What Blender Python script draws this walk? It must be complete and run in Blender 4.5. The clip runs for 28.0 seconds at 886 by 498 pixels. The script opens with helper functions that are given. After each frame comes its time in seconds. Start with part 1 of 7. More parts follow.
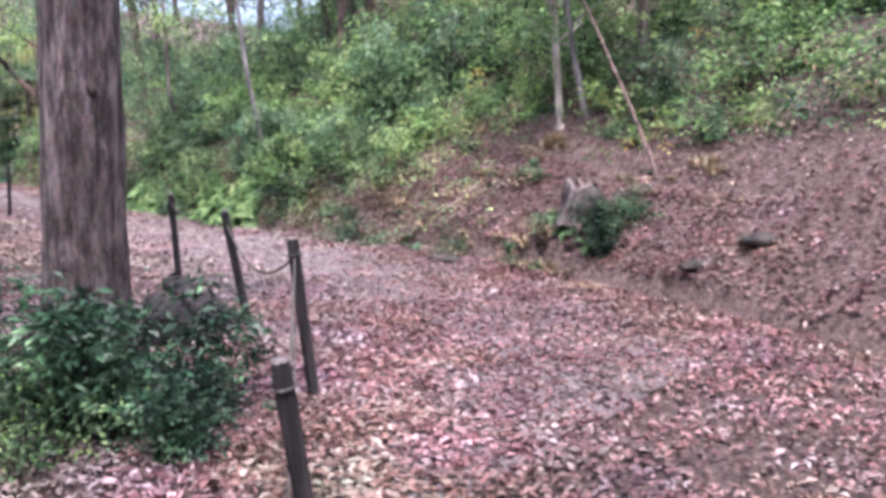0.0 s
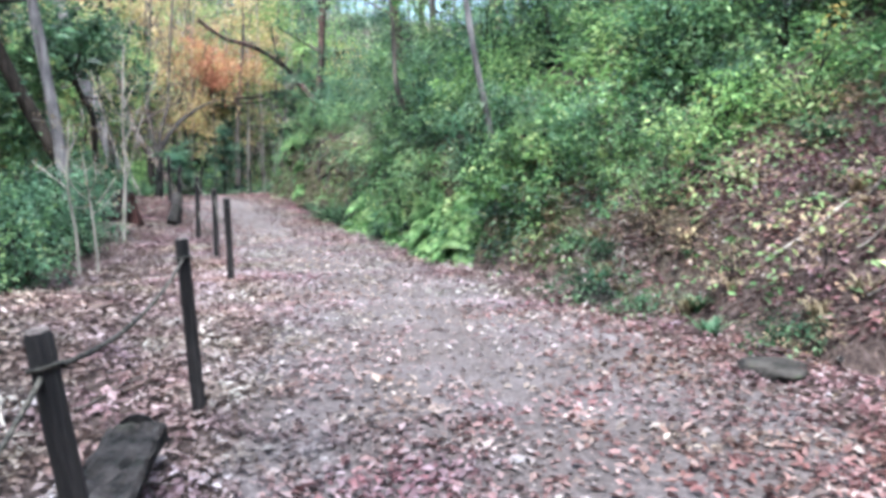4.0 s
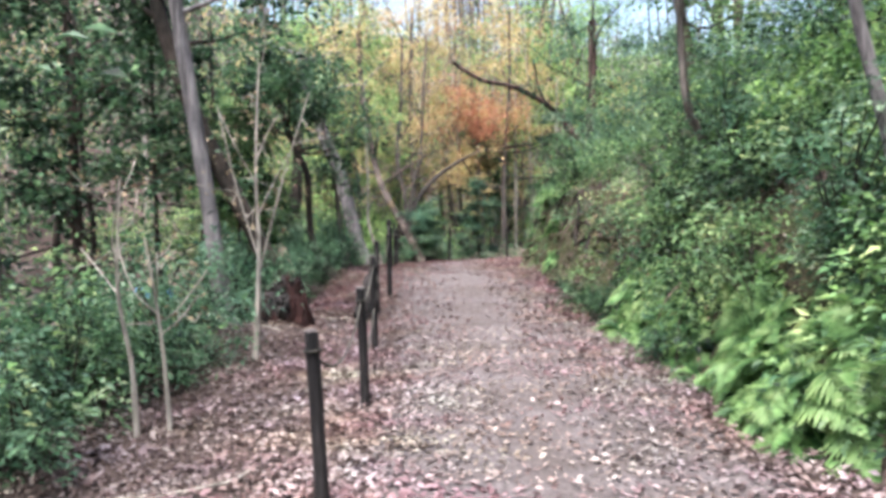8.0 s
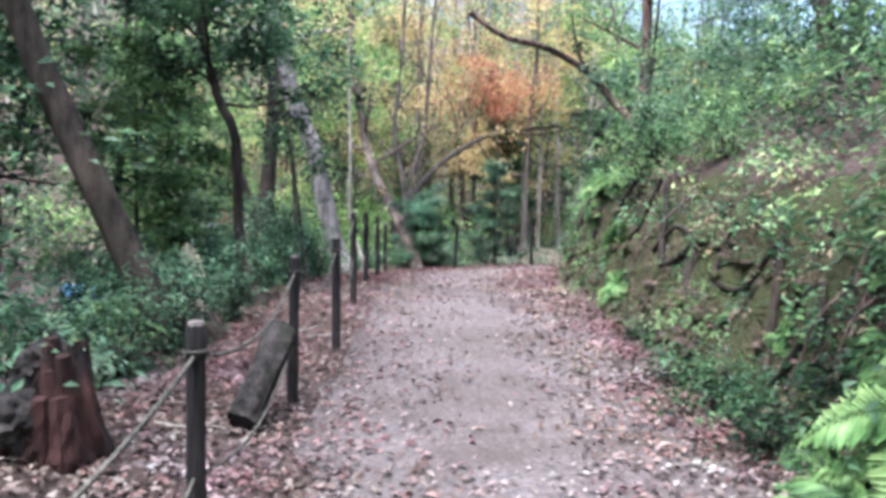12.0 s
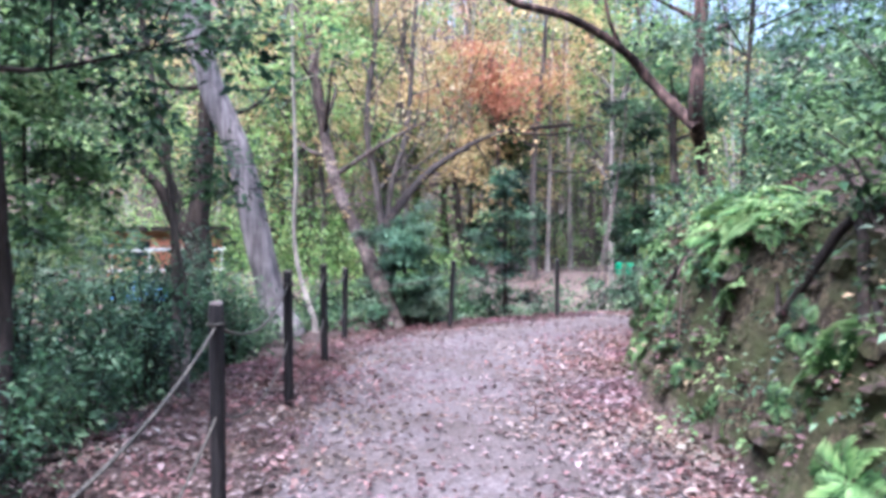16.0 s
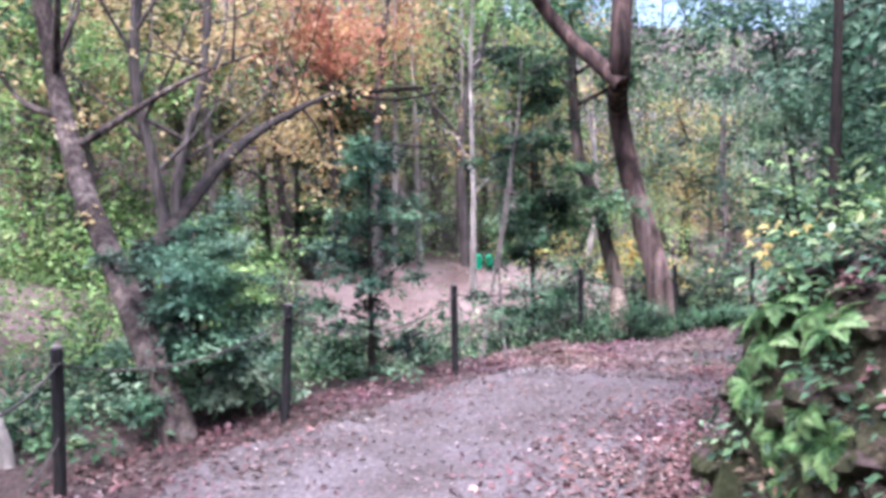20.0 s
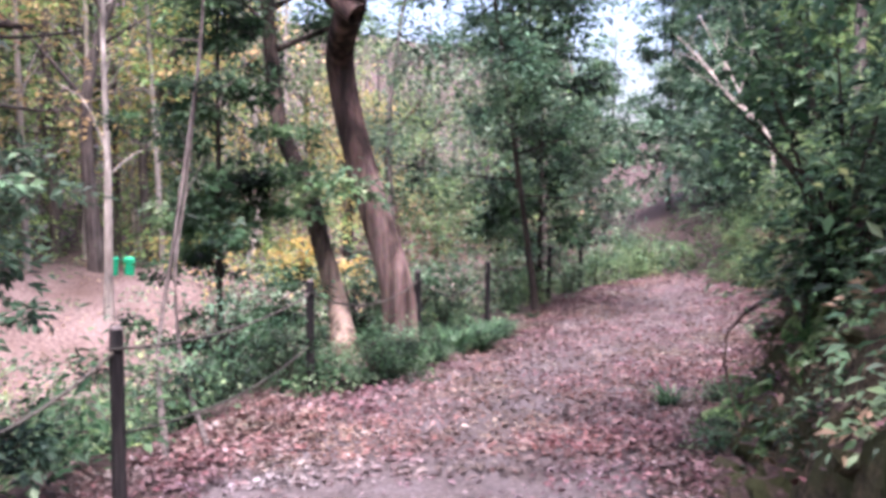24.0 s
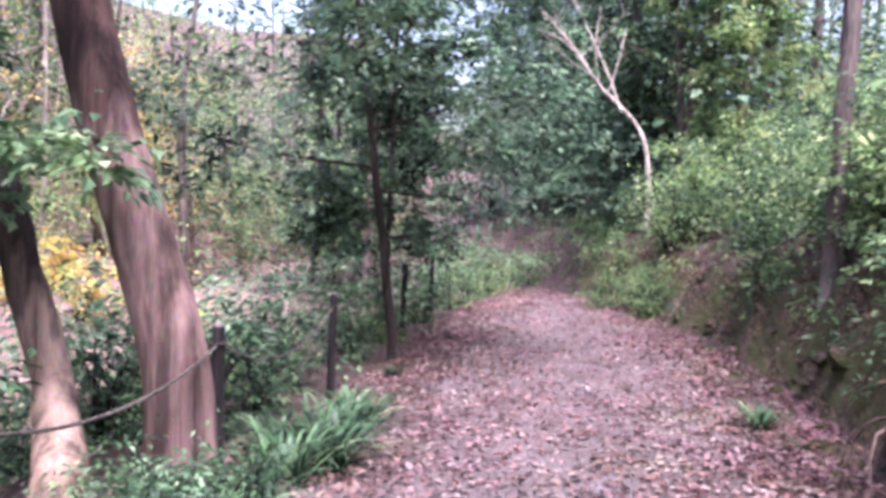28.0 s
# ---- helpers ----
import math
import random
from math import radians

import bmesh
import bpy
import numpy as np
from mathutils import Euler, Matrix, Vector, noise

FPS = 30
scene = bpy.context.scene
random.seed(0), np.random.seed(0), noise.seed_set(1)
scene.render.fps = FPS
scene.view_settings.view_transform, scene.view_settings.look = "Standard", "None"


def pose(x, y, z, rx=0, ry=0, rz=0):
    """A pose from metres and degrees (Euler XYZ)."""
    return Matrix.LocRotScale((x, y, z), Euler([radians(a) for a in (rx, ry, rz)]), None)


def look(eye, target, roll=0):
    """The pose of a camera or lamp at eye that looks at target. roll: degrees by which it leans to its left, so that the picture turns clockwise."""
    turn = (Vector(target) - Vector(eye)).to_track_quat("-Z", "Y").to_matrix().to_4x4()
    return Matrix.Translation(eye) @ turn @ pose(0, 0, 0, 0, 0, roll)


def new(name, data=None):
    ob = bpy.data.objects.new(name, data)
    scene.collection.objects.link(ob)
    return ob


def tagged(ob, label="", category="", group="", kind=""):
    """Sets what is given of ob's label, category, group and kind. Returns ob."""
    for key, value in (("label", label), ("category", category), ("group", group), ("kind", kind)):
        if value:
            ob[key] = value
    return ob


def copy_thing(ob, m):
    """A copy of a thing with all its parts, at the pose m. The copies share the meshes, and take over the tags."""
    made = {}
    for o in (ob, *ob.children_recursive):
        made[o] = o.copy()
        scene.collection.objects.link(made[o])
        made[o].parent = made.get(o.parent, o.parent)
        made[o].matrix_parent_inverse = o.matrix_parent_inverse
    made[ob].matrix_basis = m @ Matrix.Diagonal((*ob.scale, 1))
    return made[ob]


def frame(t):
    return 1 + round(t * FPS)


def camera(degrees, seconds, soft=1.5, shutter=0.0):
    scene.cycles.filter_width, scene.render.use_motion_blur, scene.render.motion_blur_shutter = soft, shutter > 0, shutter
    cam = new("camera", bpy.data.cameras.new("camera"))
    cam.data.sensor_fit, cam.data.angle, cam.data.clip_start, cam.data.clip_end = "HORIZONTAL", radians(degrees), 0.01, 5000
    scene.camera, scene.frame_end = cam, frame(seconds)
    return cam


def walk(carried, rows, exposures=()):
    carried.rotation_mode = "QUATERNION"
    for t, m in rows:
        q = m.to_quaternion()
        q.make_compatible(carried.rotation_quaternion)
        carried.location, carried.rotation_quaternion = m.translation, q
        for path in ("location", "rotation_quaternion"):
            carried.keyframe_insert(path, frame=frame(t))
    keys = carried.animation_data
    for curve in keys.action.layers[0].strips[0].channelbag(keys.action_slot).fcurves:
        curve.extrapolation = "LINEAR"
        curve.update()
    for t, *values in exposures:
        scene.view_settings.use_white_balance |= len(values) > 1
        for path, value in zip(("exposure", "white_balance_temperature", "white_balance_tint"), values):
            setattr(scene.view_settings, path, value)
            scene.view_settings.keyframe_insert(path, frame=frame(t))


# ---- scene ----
cam = camera(59.02, 28.0, soft=3.8)
PATH = [
    (0, look((0.002, 0.001, 1.503), (1.349, 1.468, 1.321), 0.45)),
    (0.5, look((0.441, 0.442, 1.433), (1.759, 1.937, 1.270), 0.89)),
    (1, look((0.887, 0.875, 1.374), (2.177, 2.392, 1.195), 1.01)),
    (1.5, look((1.362, 1.311, 1.356), (2.570, 2.896, 1.182), 0.93)),
    (2, look((1.800, 1.786, 1.375), (2.939, 3.419, 1.185), 0.81)),
    (2.5, look((2.215, 2.204, 1.439), (3.235, 3.914, 1.251), 0.54)),
    (3, look((2.617, 2.647, 1.488), (3.555, 4.402, 1.295), 0.15)),
    (3.5, look((2.978, 3.124, 1.539), (3.783, 4.946, 1.359), -0.36)),
    (4, look((3.284, 3.642, 1.603), (3.971, 5.512, 1.427), -0.11)),
    (4.5, look((3.551, 4.184, 1.659), (4.133, 6.089, 1.485), -0.01)),
    (5, look((3.796, 4.737, 1.705), (4.280, 6.670, 1.537), -0.29)),
    (5.5, look((4.029, 5.293, 1.737), (4.420, 7.249, 1.589), -1.14)),
    (6, look((4.261, 5.838, 1.751), (4.556, 7.813, 1.642), -1.05)),
    (6.5, look((4.376, 6.463, 1.751), (4.585, 8.450, 1.662), -1.20)),
    (7, look((4.494, 7.014, 1.758), (4.643, 9.007, 1.664), -1.47)),
    (7.5, look((4.583, 7.677, 1.817), (4.611, 9.676, 1.760), -1.75)),
    (8, look((4.663, 8.264, 1.881), (4.646, 10.264, 1.838), -1.51)),
    (8.5, look((4.701, 8.889, 1.912), (4.666, 10.888, 1.887), -1.12)),
    (9, look((4.707, 9.516, 1.935), (4.688, 11.516, 1.910), -0.73)),
    (9.5, look((4.745, 10.183, 1.948), (4.732, 12.182, 1.923), -0.53)),
    (10, look((4.735, 10.828, 1.948), (4.716, 12.828, 1.901), -0.50)),
    (10.5, look((4.762, 11.444, 1.948), (4.737, 13.443, 1.881), -0.55)),
    (11, look((4.786, 12.132, 1.978), (4.727, 14.130, 1.904), -0.39)),
    (11.5, look((4.796, 12.777, 1.990), (4.744, 14.775, 1.913), 0.06)),
    (12, look((4.808, 13.419, 2.012), (4.756, 15.418, 1.946), 0.40)),
    (12.5, look((4.774, 14.075, 2.063), (4.730, 16.074, 2.017), -0.21)),
    (13, look((4.756, 14.677, 2.123), (4.714, 16.676, 2.082), -0.11)),
    (13.5, look((4.751, 15.263, 2.182), (4.706, 17.262, 2.135), -0.02)),
    (14, look((4.753, 15.847, 2.232), (4.707, 17.846, 2.173), -0.02)),
    (14.5, look((4.759, 16.441, 2.283), (4.716, 18.439, 2.212), -0.07)),
    (15, look((4.765, 17.069, 2.350), (4.734, 19.067, 2.271), -0.01)),
    (15.5, look((4.765, 17.738, 2.412), (4.723, 19.736, 2.341), 0.15)),
    (16, look((4.721, 18.368, 2.481), (4.688, 20.367, 2.425), -0.13)),
    (16.5, look((4.720, 19.053, 2.542), (4.683, 21.053, 2.523), -0.67)),
    (17, look((4.661, 19.719, 2.573), (4.665, 21.719, 2.555), -0.99)),
    (17.5, look((4.635, 20.384, 2.596), (4.696, 22.382, 2.555), -1.42)),
    (18, look((4.572, 21.016, 2.632), (4.686, 23.011, 2.570), -1.51)),
    (18.5, look((4.579, 21.589, 2.681), (4.766, 23.579, 2.596), -0.95)),
    (19, look((4.590, 22.144, 2.727), (4.799, 24.131, 2.644), -0.87)),
    (19.5, look((4.592, 22.687, 2.780), (4.901, 24.661, 2.688), -0.97)),
    (20, look((4.601, 23.152, 2.780), (5.020, 25.104, 2.659), -0.83)),
    (20.5, look((4.564, 23.600, 2.760), (5.114, 25.517, 2.611), -0.55)),
    (21, look((4.638, 24.042, 2.748), (5.323, 25.914, 2.581), -0.22)),
    (21.5, look((4.720, 24.461, 2.764), (5.523, 26.286, 2.600), 0.43)),
    (22, look((4.771, 24.941, 2.747), (5.696, 26.708, 2.600), 0.76)),
    (22.5, look((4.853, 25.355, 2.695), (5.878, 27.067, 2.563), 0.77)),
    (23, look((4.938, 25.786, 2.657), (6.046, 27.446, 2.532), 0.15)),
    (23.5, look((5.044, 26.217, 2.629), (6.225, 27.827, 2.504), -0.02)),
    (24, look((5.183, 26.640, 2.609), (6.429, 28.199, 2.479), 0.44)),
    (24.5, look((5.354, 27.050, 2.591), (6.662, 28.557, 2.454), 1.85)),
    (25, look((5.541, 27.450, 2.572), (6.911, 28.900, 2.428), 1.96)),
    (25.5, look((5.761, 27.864, 2.583), (7.193, 29.253, 2.445), 2.31)),
    (26, look((5.977, 28.287, 2.594), (7.482, 29.599, 2.479), 2.71)),
    (26.5, look((6.294, 28.665, 2.575), (7.827, 29.946, 2.470), 2.69)),
    (27, look((6.634, 29.036, 2.548), (8.201, 30.275, 2.446), 2.67)),
    (27.5, look((7.023, 29.376, 2.546), (8.611, 30.588, 2.438), 2.50)),
    (28, look((7.440, 29.708, 2.558), (9.035, 30.908, 2.442), 2.73)),
]
EXPOSURES = [(0, 1.91, 5700, 24), (1.1, 1.9, 5600, 22), (1.9, 1.92, 5250, 0), (3.2, 1.92, 5200, 0), (6, 1.82, 5750, 14), (7, 1.78, 5600, -2), (8, 1.8, 5850, 8), (9, 1.8, 5950, 10), (10, 1.85, 5400, 4), (11, 1.93, 5400, 9), (12, 1.97, 5400, 8), (15, 2.05, 5200, 13), (16.2, 2.05, 5150, 21), (17, 1.96, 5350, 28), (18, 1.9, 5350, 26), (20, 1.93, 5250, 24), (22, 1.9, 5700, 21), (24, 1.96, 5800, 31), (27, 2.09, 5850, 50), (28, 2.16, 5700, 38)]
walk(cam, PATH, EXPOSURES)

# ---- light: open shade under a bright autumn sky ----
sky_world = bpy.data.worlds.new("sky")
scene.world = sky_world
sky_world.use_nodes = True
wn = sky_world.node_tree
sky_tex = wn.nodes.new("ShaderNodeTexSky")
sky_tex.sky_type = "NISHITA"
sky_tex.sun_disc = False
sky_tex.sun_elevation = radians(70)
sky_tex.sun_rotation = radians(216)
sky_tex.dust_density = 7.0
sky_tex.ozone_density = 0.6
sky_tex.air_density = 1.4
wn.links.new(sky_tex.outputs[0], wn.nodes["Background"].inputs[0])
wn.nodes["Background"].inputs[1].default_value = 0.15
sun = new("sun", bpy.data.lights.new("sun", "SUN"))
sun.data.energy = 2.5
sun.data.angle = radians(30)
sun.data.color = (1.0, 0.96, 0.9)
sun.matrix_world = look((0, 0, 30), (6.3, 8.93, 0))

# ---- materials ----
def nodes_of(name):
    m = bpy.data.materials.new(name)
    m.use_nodes = True
    m.node_tree.nodes["Principled BSDF"].inputs["Specular IOR Level"].default_value = 0.2
    return m, m.node_tree.nodes, m.node_tree.links, m.node_tree.nodes["Principled BSDF"]


def ramp(n, stops):
    r = n.new("ShaderNodeValToRGB")
    while len(r.color_ramp.elements) < len(stops):
        r.color_ramp.elements.new(0.5)
    for e, (p, c) in zip(r.color_ramp.elements, stops):
        e.position = p
        e.color = (*c, 1)
    return r


def noise_tex(n, l, scale, detail=4, stretch=None, coords="Object", rough=0.6):
    tc = n.new("ShaderNodeTexCoord")
    mp = n.new("ShaderNodeMapping")
    if stretch:
        mp.inputs["Scale"].default_value = stretch
    t = n.new("ShaderNodeTexNoise")
    t.inputs["Scale"].default_value = scale
    t.inputs["Detail"].default_value = detail
    t.inputs["Roughness"].default_value = rough
    l.new(tc.outputs[coords], mp.inputs[0])
    l.new(mp.outputs[0], t.inputs["Vector"])
    return t


def mix_rgb(n, l, fac, a, b, mode="MIX"):
    m = n.new("ShaderNodeMix")
    m.data_type, m.blend_type = "RGBA", mode
    for sock, v in ((m.inputs[0], fac), (m.inputs[6], a), (m.inputs[7], b)):
        if isinstance(v, (int, float)):
            sock.default_value = v
        elif isinstance(v, tuple):
            sock.default_value = (*v, 1)
        else:
            l.new(v, sock)
    return m.outputs[2]


def bump_from(n, l, height, p, strength=0.5, dist=0.02):
    b = n.new("ShaderNodeBump")
    b.inputs["Strength"].default_value = strength
    b.inputs["Distance"].default_value = dist
    l.new(height, b.inputs["Height"])
    l.new(b.outputs[0], p.inputs["Normal"])


def leaf_mat(name, stops, rough=0.45, through_light=0.42, shade_patches=0.6, differ=0.26):
    """Leaves: the tint differs from leaf to leaf and a little from plant to plant; noise patches paint shaded gaps and
    lit clumps; some daylight passes through.
    """
    m, n, l, p = nodes_of(name)
    g = n.new("ShaderNodeNewGeometry")
    oi = n.new("ShaderNodeObjectInfo")
    add = n.new("ShaderNodeMath")
    add.operation = "MULTIPLY_ADD"
    l.new(oi.outputs["Random"], add.inputs[0])
    add.inputs[1].default_value = 0.3
    sc = n.new("ShaderNodeMath")
    sc.operation = "MULTIPLY_ADD"
    l.new(g.outputs["Random Per Island"], sc.inputs[0])
    sc.inputs[1].default_value = differ
    # broad noise darkens and pales whole clumps, as shade and light would
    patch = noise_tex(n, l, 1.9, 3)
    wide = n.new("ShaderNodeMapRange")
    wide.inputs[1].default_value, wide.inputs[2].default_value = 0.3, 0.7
    wide.inputs[3].default_value, wide.inputs[4].default_value = 0.08 - shade_patches, shade_patches + 0.15
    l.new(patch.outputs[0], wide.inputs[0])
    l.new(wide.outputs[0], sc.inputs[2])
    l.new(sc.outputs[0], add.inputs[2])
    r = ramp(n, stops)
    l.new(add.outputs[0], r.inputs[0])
    blotch = noise_tex(n, l, 1.3, 2)
    c = mix_rgb(n, l, 0.35, r.outputs[0], blotch.outputs["Color"], "SOFT_LIGHT")
    l.new(c, p.inputs["Base Color"])
    p.inputs["Roughness"].default_value = rough
    tr = n.new("ShaderNodeBsdfTranslucent")
    l.new(c, tr.inputs[0])
    mx = n.new("ShaderNodeMixShader")
    mx.inputs[0].default_value = through_light
    l.new(p.outputs[0], mx.inputs[1])
    l.new(tr.outputs[0], mx.inputs[2])
    l.new(mx.outputs[0], n["Material Output"].inputs[0])
    return m


def bark_mat(name, dark, light, moss=None, scale=9.0, stretch=(1, 1, 0.16), bump=0.9):
    m, n, l, p = nodes_of(name)
    fine = noise_tex(n, l, scale, 6, stretch, rough=0.7)
    broad = noise_tex(n, l, 1.7, 3)
    r = ramp(n, [(0.38, dark), (0.62, light)])
    l.new(fine.outputs[0], r.inputs[0])
    tint = ramp(n, [(0.35, (0.55, 0.55, 0.55)), (0.7, (1.25, 1.2, 1.15))])
    l.new(broad.outputs[0], tint.inputs[0])
    c = mix_rgb(n, l, 1.0, r.outputs[0], tint.outputs[0], "MULTIPLY")
    if moss:
        patch = noise_tex(n, l, 3.2, 5)
        k = ramp(n, [(0.55, (0, 0, 0)), (0.68, (1, 1, 1))])
        l.new(patch.outputs[0], k.inputs[0])
        c = mix_rgb(n, l, k.outputs[0], c, moss)
    l.new(c, p.inputs["Base Color"])
    p.inputs["Roughness"].default_value = 0.9
    bump_from(n, l, fine.outputs[0], p, bump, 0.06)
    return m


# lowest stops near black: deep shade between clumps put into the leaf colour
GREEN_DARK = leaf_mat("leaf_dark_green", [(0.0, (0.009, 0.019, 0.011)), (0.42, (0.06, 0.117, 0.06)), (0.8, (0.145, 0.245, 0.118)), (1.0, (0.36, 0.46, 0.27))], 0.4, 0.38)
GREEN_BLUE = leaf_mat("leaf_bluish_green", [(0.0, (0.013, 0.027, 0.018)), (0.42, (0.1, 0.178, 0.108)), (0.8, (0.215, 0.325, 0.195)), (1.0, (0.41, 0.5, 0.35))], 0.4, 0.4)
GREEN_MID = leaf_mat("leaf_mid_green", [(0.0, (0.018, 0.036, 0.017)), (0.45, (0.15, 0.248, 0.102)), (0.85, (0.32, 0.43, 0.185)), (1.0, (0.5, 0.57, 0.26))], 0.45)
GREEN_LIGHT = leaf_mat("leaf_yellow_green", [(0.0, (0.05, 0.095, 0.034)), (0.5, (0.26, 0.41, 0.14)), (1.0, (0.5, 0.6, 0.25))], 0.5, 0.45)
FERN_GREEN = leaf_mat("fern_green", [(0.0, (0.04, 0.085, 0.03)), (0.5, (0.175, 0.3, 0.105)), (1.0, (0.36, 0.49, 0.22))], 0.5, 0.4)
# deep green taken near black to paint the shade under bushes
GREEN_SHADED = leaf_mat("leaf_deep_green_shaded", [(0.0, (0.005, 0.011, 0.007)), (0.5, (0.026, 0.056, 0.032)), (0.85, (0.07, 0.135, 0.07)), (1.0, (0.24, 0.34, 0.2))], 0.35, 0.3)
YELLOW = leaf_mat("leaf_yellow", [(0.0, (0.4, 0.28, 0.08)), (0.5, (0.6, 0.46, 0.15)), (1.0, (0.74, 0.63, 0.3))], 0.5, 0.45)
AMBER = leaf_mat("leaf_amber", [(0.0, (0.34, 0.23, 0.1)), (0.5, (0.6, 0.46, 0.22)), (1.0, (0.76, 0.66, 0.4))], 0.5, 0.45)
ORANGE = leaf_mat("leaf_orange_red", [(0.0, (0.36, 0.13, 0.08)), (0.5, (0.57, 0.27, 0.17)), (1.0, (0.7, 0.45, 0.3))], 0.5, 0.45)
DRY_TAN = leaf_mat("leaf_dry_tan", [(0.0, (0.12, 0.085, 0.055)), (0.5, (0.27, 0.2, 0.13)), (1.0, (0.43, 0.34, 0.235))], 0.7, 0.2)
TWIG_GREY = leaf_mat("bare_twig_grey", [(0.0, (0.09, 0.078, 0.08)), (0.5, (0.25, 0.22, 0.222)), (1.0, (0.44, 0.4, 0.4))], 0.8, 0.15)
# leaf browns, with end stops stretched to imitate shaded gaps and lit leaves
LITTER = leaf_mat("fallen_leaf", [(0.0, (0.020, 0.013, 0.013)), (0.25, (0.077, 0.048, 0.045)), (0.5, (0.149, 0.102, 0.096)), (0.75, (0.234, 0.177, 0.169)), (1.0, (0.387, 0.324, 0.310))], 0.6, 0.1, 0.16, 0.58)
LITTER_RED = leaf_mat("fallen_leaf_red", [(0.0, (0.018, 0.010, 0.011)), (0.3, (0.072, 0.032, 0.032)), (0.6, (0.158, 0.081, 0.077)), (0.85, (0.252, 0.160, 0.151)), (1.0, (0.405, 0.320, 0.306))], 0.6, 0.1, 0.16, 0.58)
BARK_BROWN = bark_mat("bark_reddish_brown", (0.045, 0.03, 0.027), (0.24, 0.175, 0.155), None, 12.0, (1, 1, 0.08), 1.0)
BARK_GREY = bark_mat("bark_grey", (0.055, 0.046, 0.043), (0.2, 0.17, 0.157), None, 11.0, (1, 1, 0.1))
BARK_LILAC = bark_mat("bark_lilac_grey", (0.1, 0.09, 0.095), (0.3, 0.275, 0.285), None, 11.0, (1, 1, 0.1))
BARK_DARK = bark_mat("bark_dark", (0.018, 0.014, 0.012), (0.06, 0.047, 0.04))
BARK_LIGHT = bark_mat("bark_pale_grey", (0.21, 0.185, 0.165), (0.5, 0.455, 0.41), None, 7.0)
WOOD_POST = bark_mat("weathered_post_wood", (0.009, 0.008, 0.009), (0.042, 0.037, 0.038), None, 14.0, (1, 1, 0.08), 0.6)
WOOD_SAWN = bark_mat("sawn_wood_end", (0.12, 0.1, 0.1), (0.3, 0.26, 0.25), None, 20.0, (1, 1, 1), 0.3)
WOOD_ROT = bark_mat("rotten_red_wood", (0.008, 0.006, 0.006), (0.055, 0.025, 0.023), None, 6.0, (1, 1, 0.25), 1.0)
WOOD_RAW = bark_mat("broken_raw_wood", (0.35, 0.24, 0.18), (0.68, 0.53, 0.43), None, 8.0, (1, 1, 0.1), 0.7)
LOG_BARK = bark_mat("old_log_bark", (0.010, 0.009, 0.009), (0.065, 0.056, 0.055), (0.03, 0.035, 0.022), 10.0, (1, 1, 1))
ROPE = bark_mat("weathered_rope", (0.035, 0.033, 0.03), (0.13, 0.12, 0.105), None, 40.0, (1, 1, 1), 0.5)
STONE = bark_mat("mossy_stone", (0.016, 0.014, 0.012), (0.075, 0.066, 0.06), (0.04, 0.055, 0.03), 5.0, (1, 1, 1), 0.8)


def furrowed_bark(name, dark, light, pale=None, peel=0.0, scale=7.0, run=0.05, detail=4):
    """Bark in long upright strips with dark furrows between; below the height peel it has come off in pale strips."""
    m, n, l, p = nodes_of(name)
    strips = noise_tex(n, l, scale, detail, (1, 1, run), rough=0.5 + 0.035 * detail)
    crumbs = noise_tex(n, l, 45, 4, (1, 1, 0.4))
    blots = noise_tex(n, l, 2.2, 4, (1, 1, 0.5))
    r = ramp(n, [(0.36, tuple(v * 0.35 for v in dark)), (0.46, dark), (0.6, light), (0.72, tuple(min(1, v * 1.5) for v in light))])
    l.new(strips.outputs[0], r.inputs[0])
    c = r.outputs[0]
    if pale:
        rp = ramp(n, [(0.36, tuple(v * 0.3 for v in pale)), (0.5, pale), (0.66, tuple(min(1, v * 1.45) for v in pale))])
        l.new(strips.outputs[0], rp.inputs[0])
        tc = n.new("ShaderNodeTexCoord")
        sep = n.new("ShaderNodeSeparateXYZ")
        l.new(tc.outputs["Object"], sep.inputs[0])
        edge = n.new("ShaderNodeMath")
        edge.operation = "MULTIPLY_ADD"
        l.new(strips.outputs[0], edge.inputs[0])
        edge.inputs[1].default_value = 1.6
        l.new(sep.outputs["Z"], edge.inputs[2])
        k = n.new("ShaderNodeMapRange")
        k.inputs[1].default_value, k.inputs[2].default_value = peel + 0.72, peel + 0.88
        l.new(edge.outputs[0], k.inputs[0])
        c = mix_rgb(n, l, k.outputs[0], rp.outputs[0], c)
    tint = ramp(n, [(0.36, (0.5, 0.46, 0.45)), (0.62, (1.35, 1.32, 1.32))])
    l.new(blots.outputs[0], tint.inputs[0])
    c = mix_rgb(n, l, 1.0, c, tint.outputs[0], "MULTIPLY")
    c = mix_rgb(n, l, 0.5, c, crumbs.outputs["Color"], "SOFT_LIGHT")
    l.new(c, p.inputs["Base Color"])
    p.inputs["Roughness"].default_value = 0.9
    bump_from(n, l, strips.outputs[0], p, 0.8, 0.06)
    return m


BARK_FURROWED = furrowed_bark("bark_furrowed_brown", (0.042, 0.034, 0.033), (0.165, 0.142, 0.14), scale=13.0, run=0.2, detail=9)
BARK_MOSSY = furrowed_bark("bark_rough_mossy_brown", (0.06, 0.045, 0.04), (0.17, 0.14, 0.12), scale=14.0, run=0.3, detail=8)
BARK_PEELING = furrowed_bark("bark_dark_red_peeling_pale", (0.03, 0.02, 0.017), (0.088, 0.056, 0.047), (0.2, 0.142, 0.125), 1.95)
BARK_PEELING_TAN = furrowed_bark("bark_dark_peeling_tan", (0.03, 0.024, 0.02), (0.09, 0.07, 0.058), (0.235, 0.177, 0.138), 1.0)


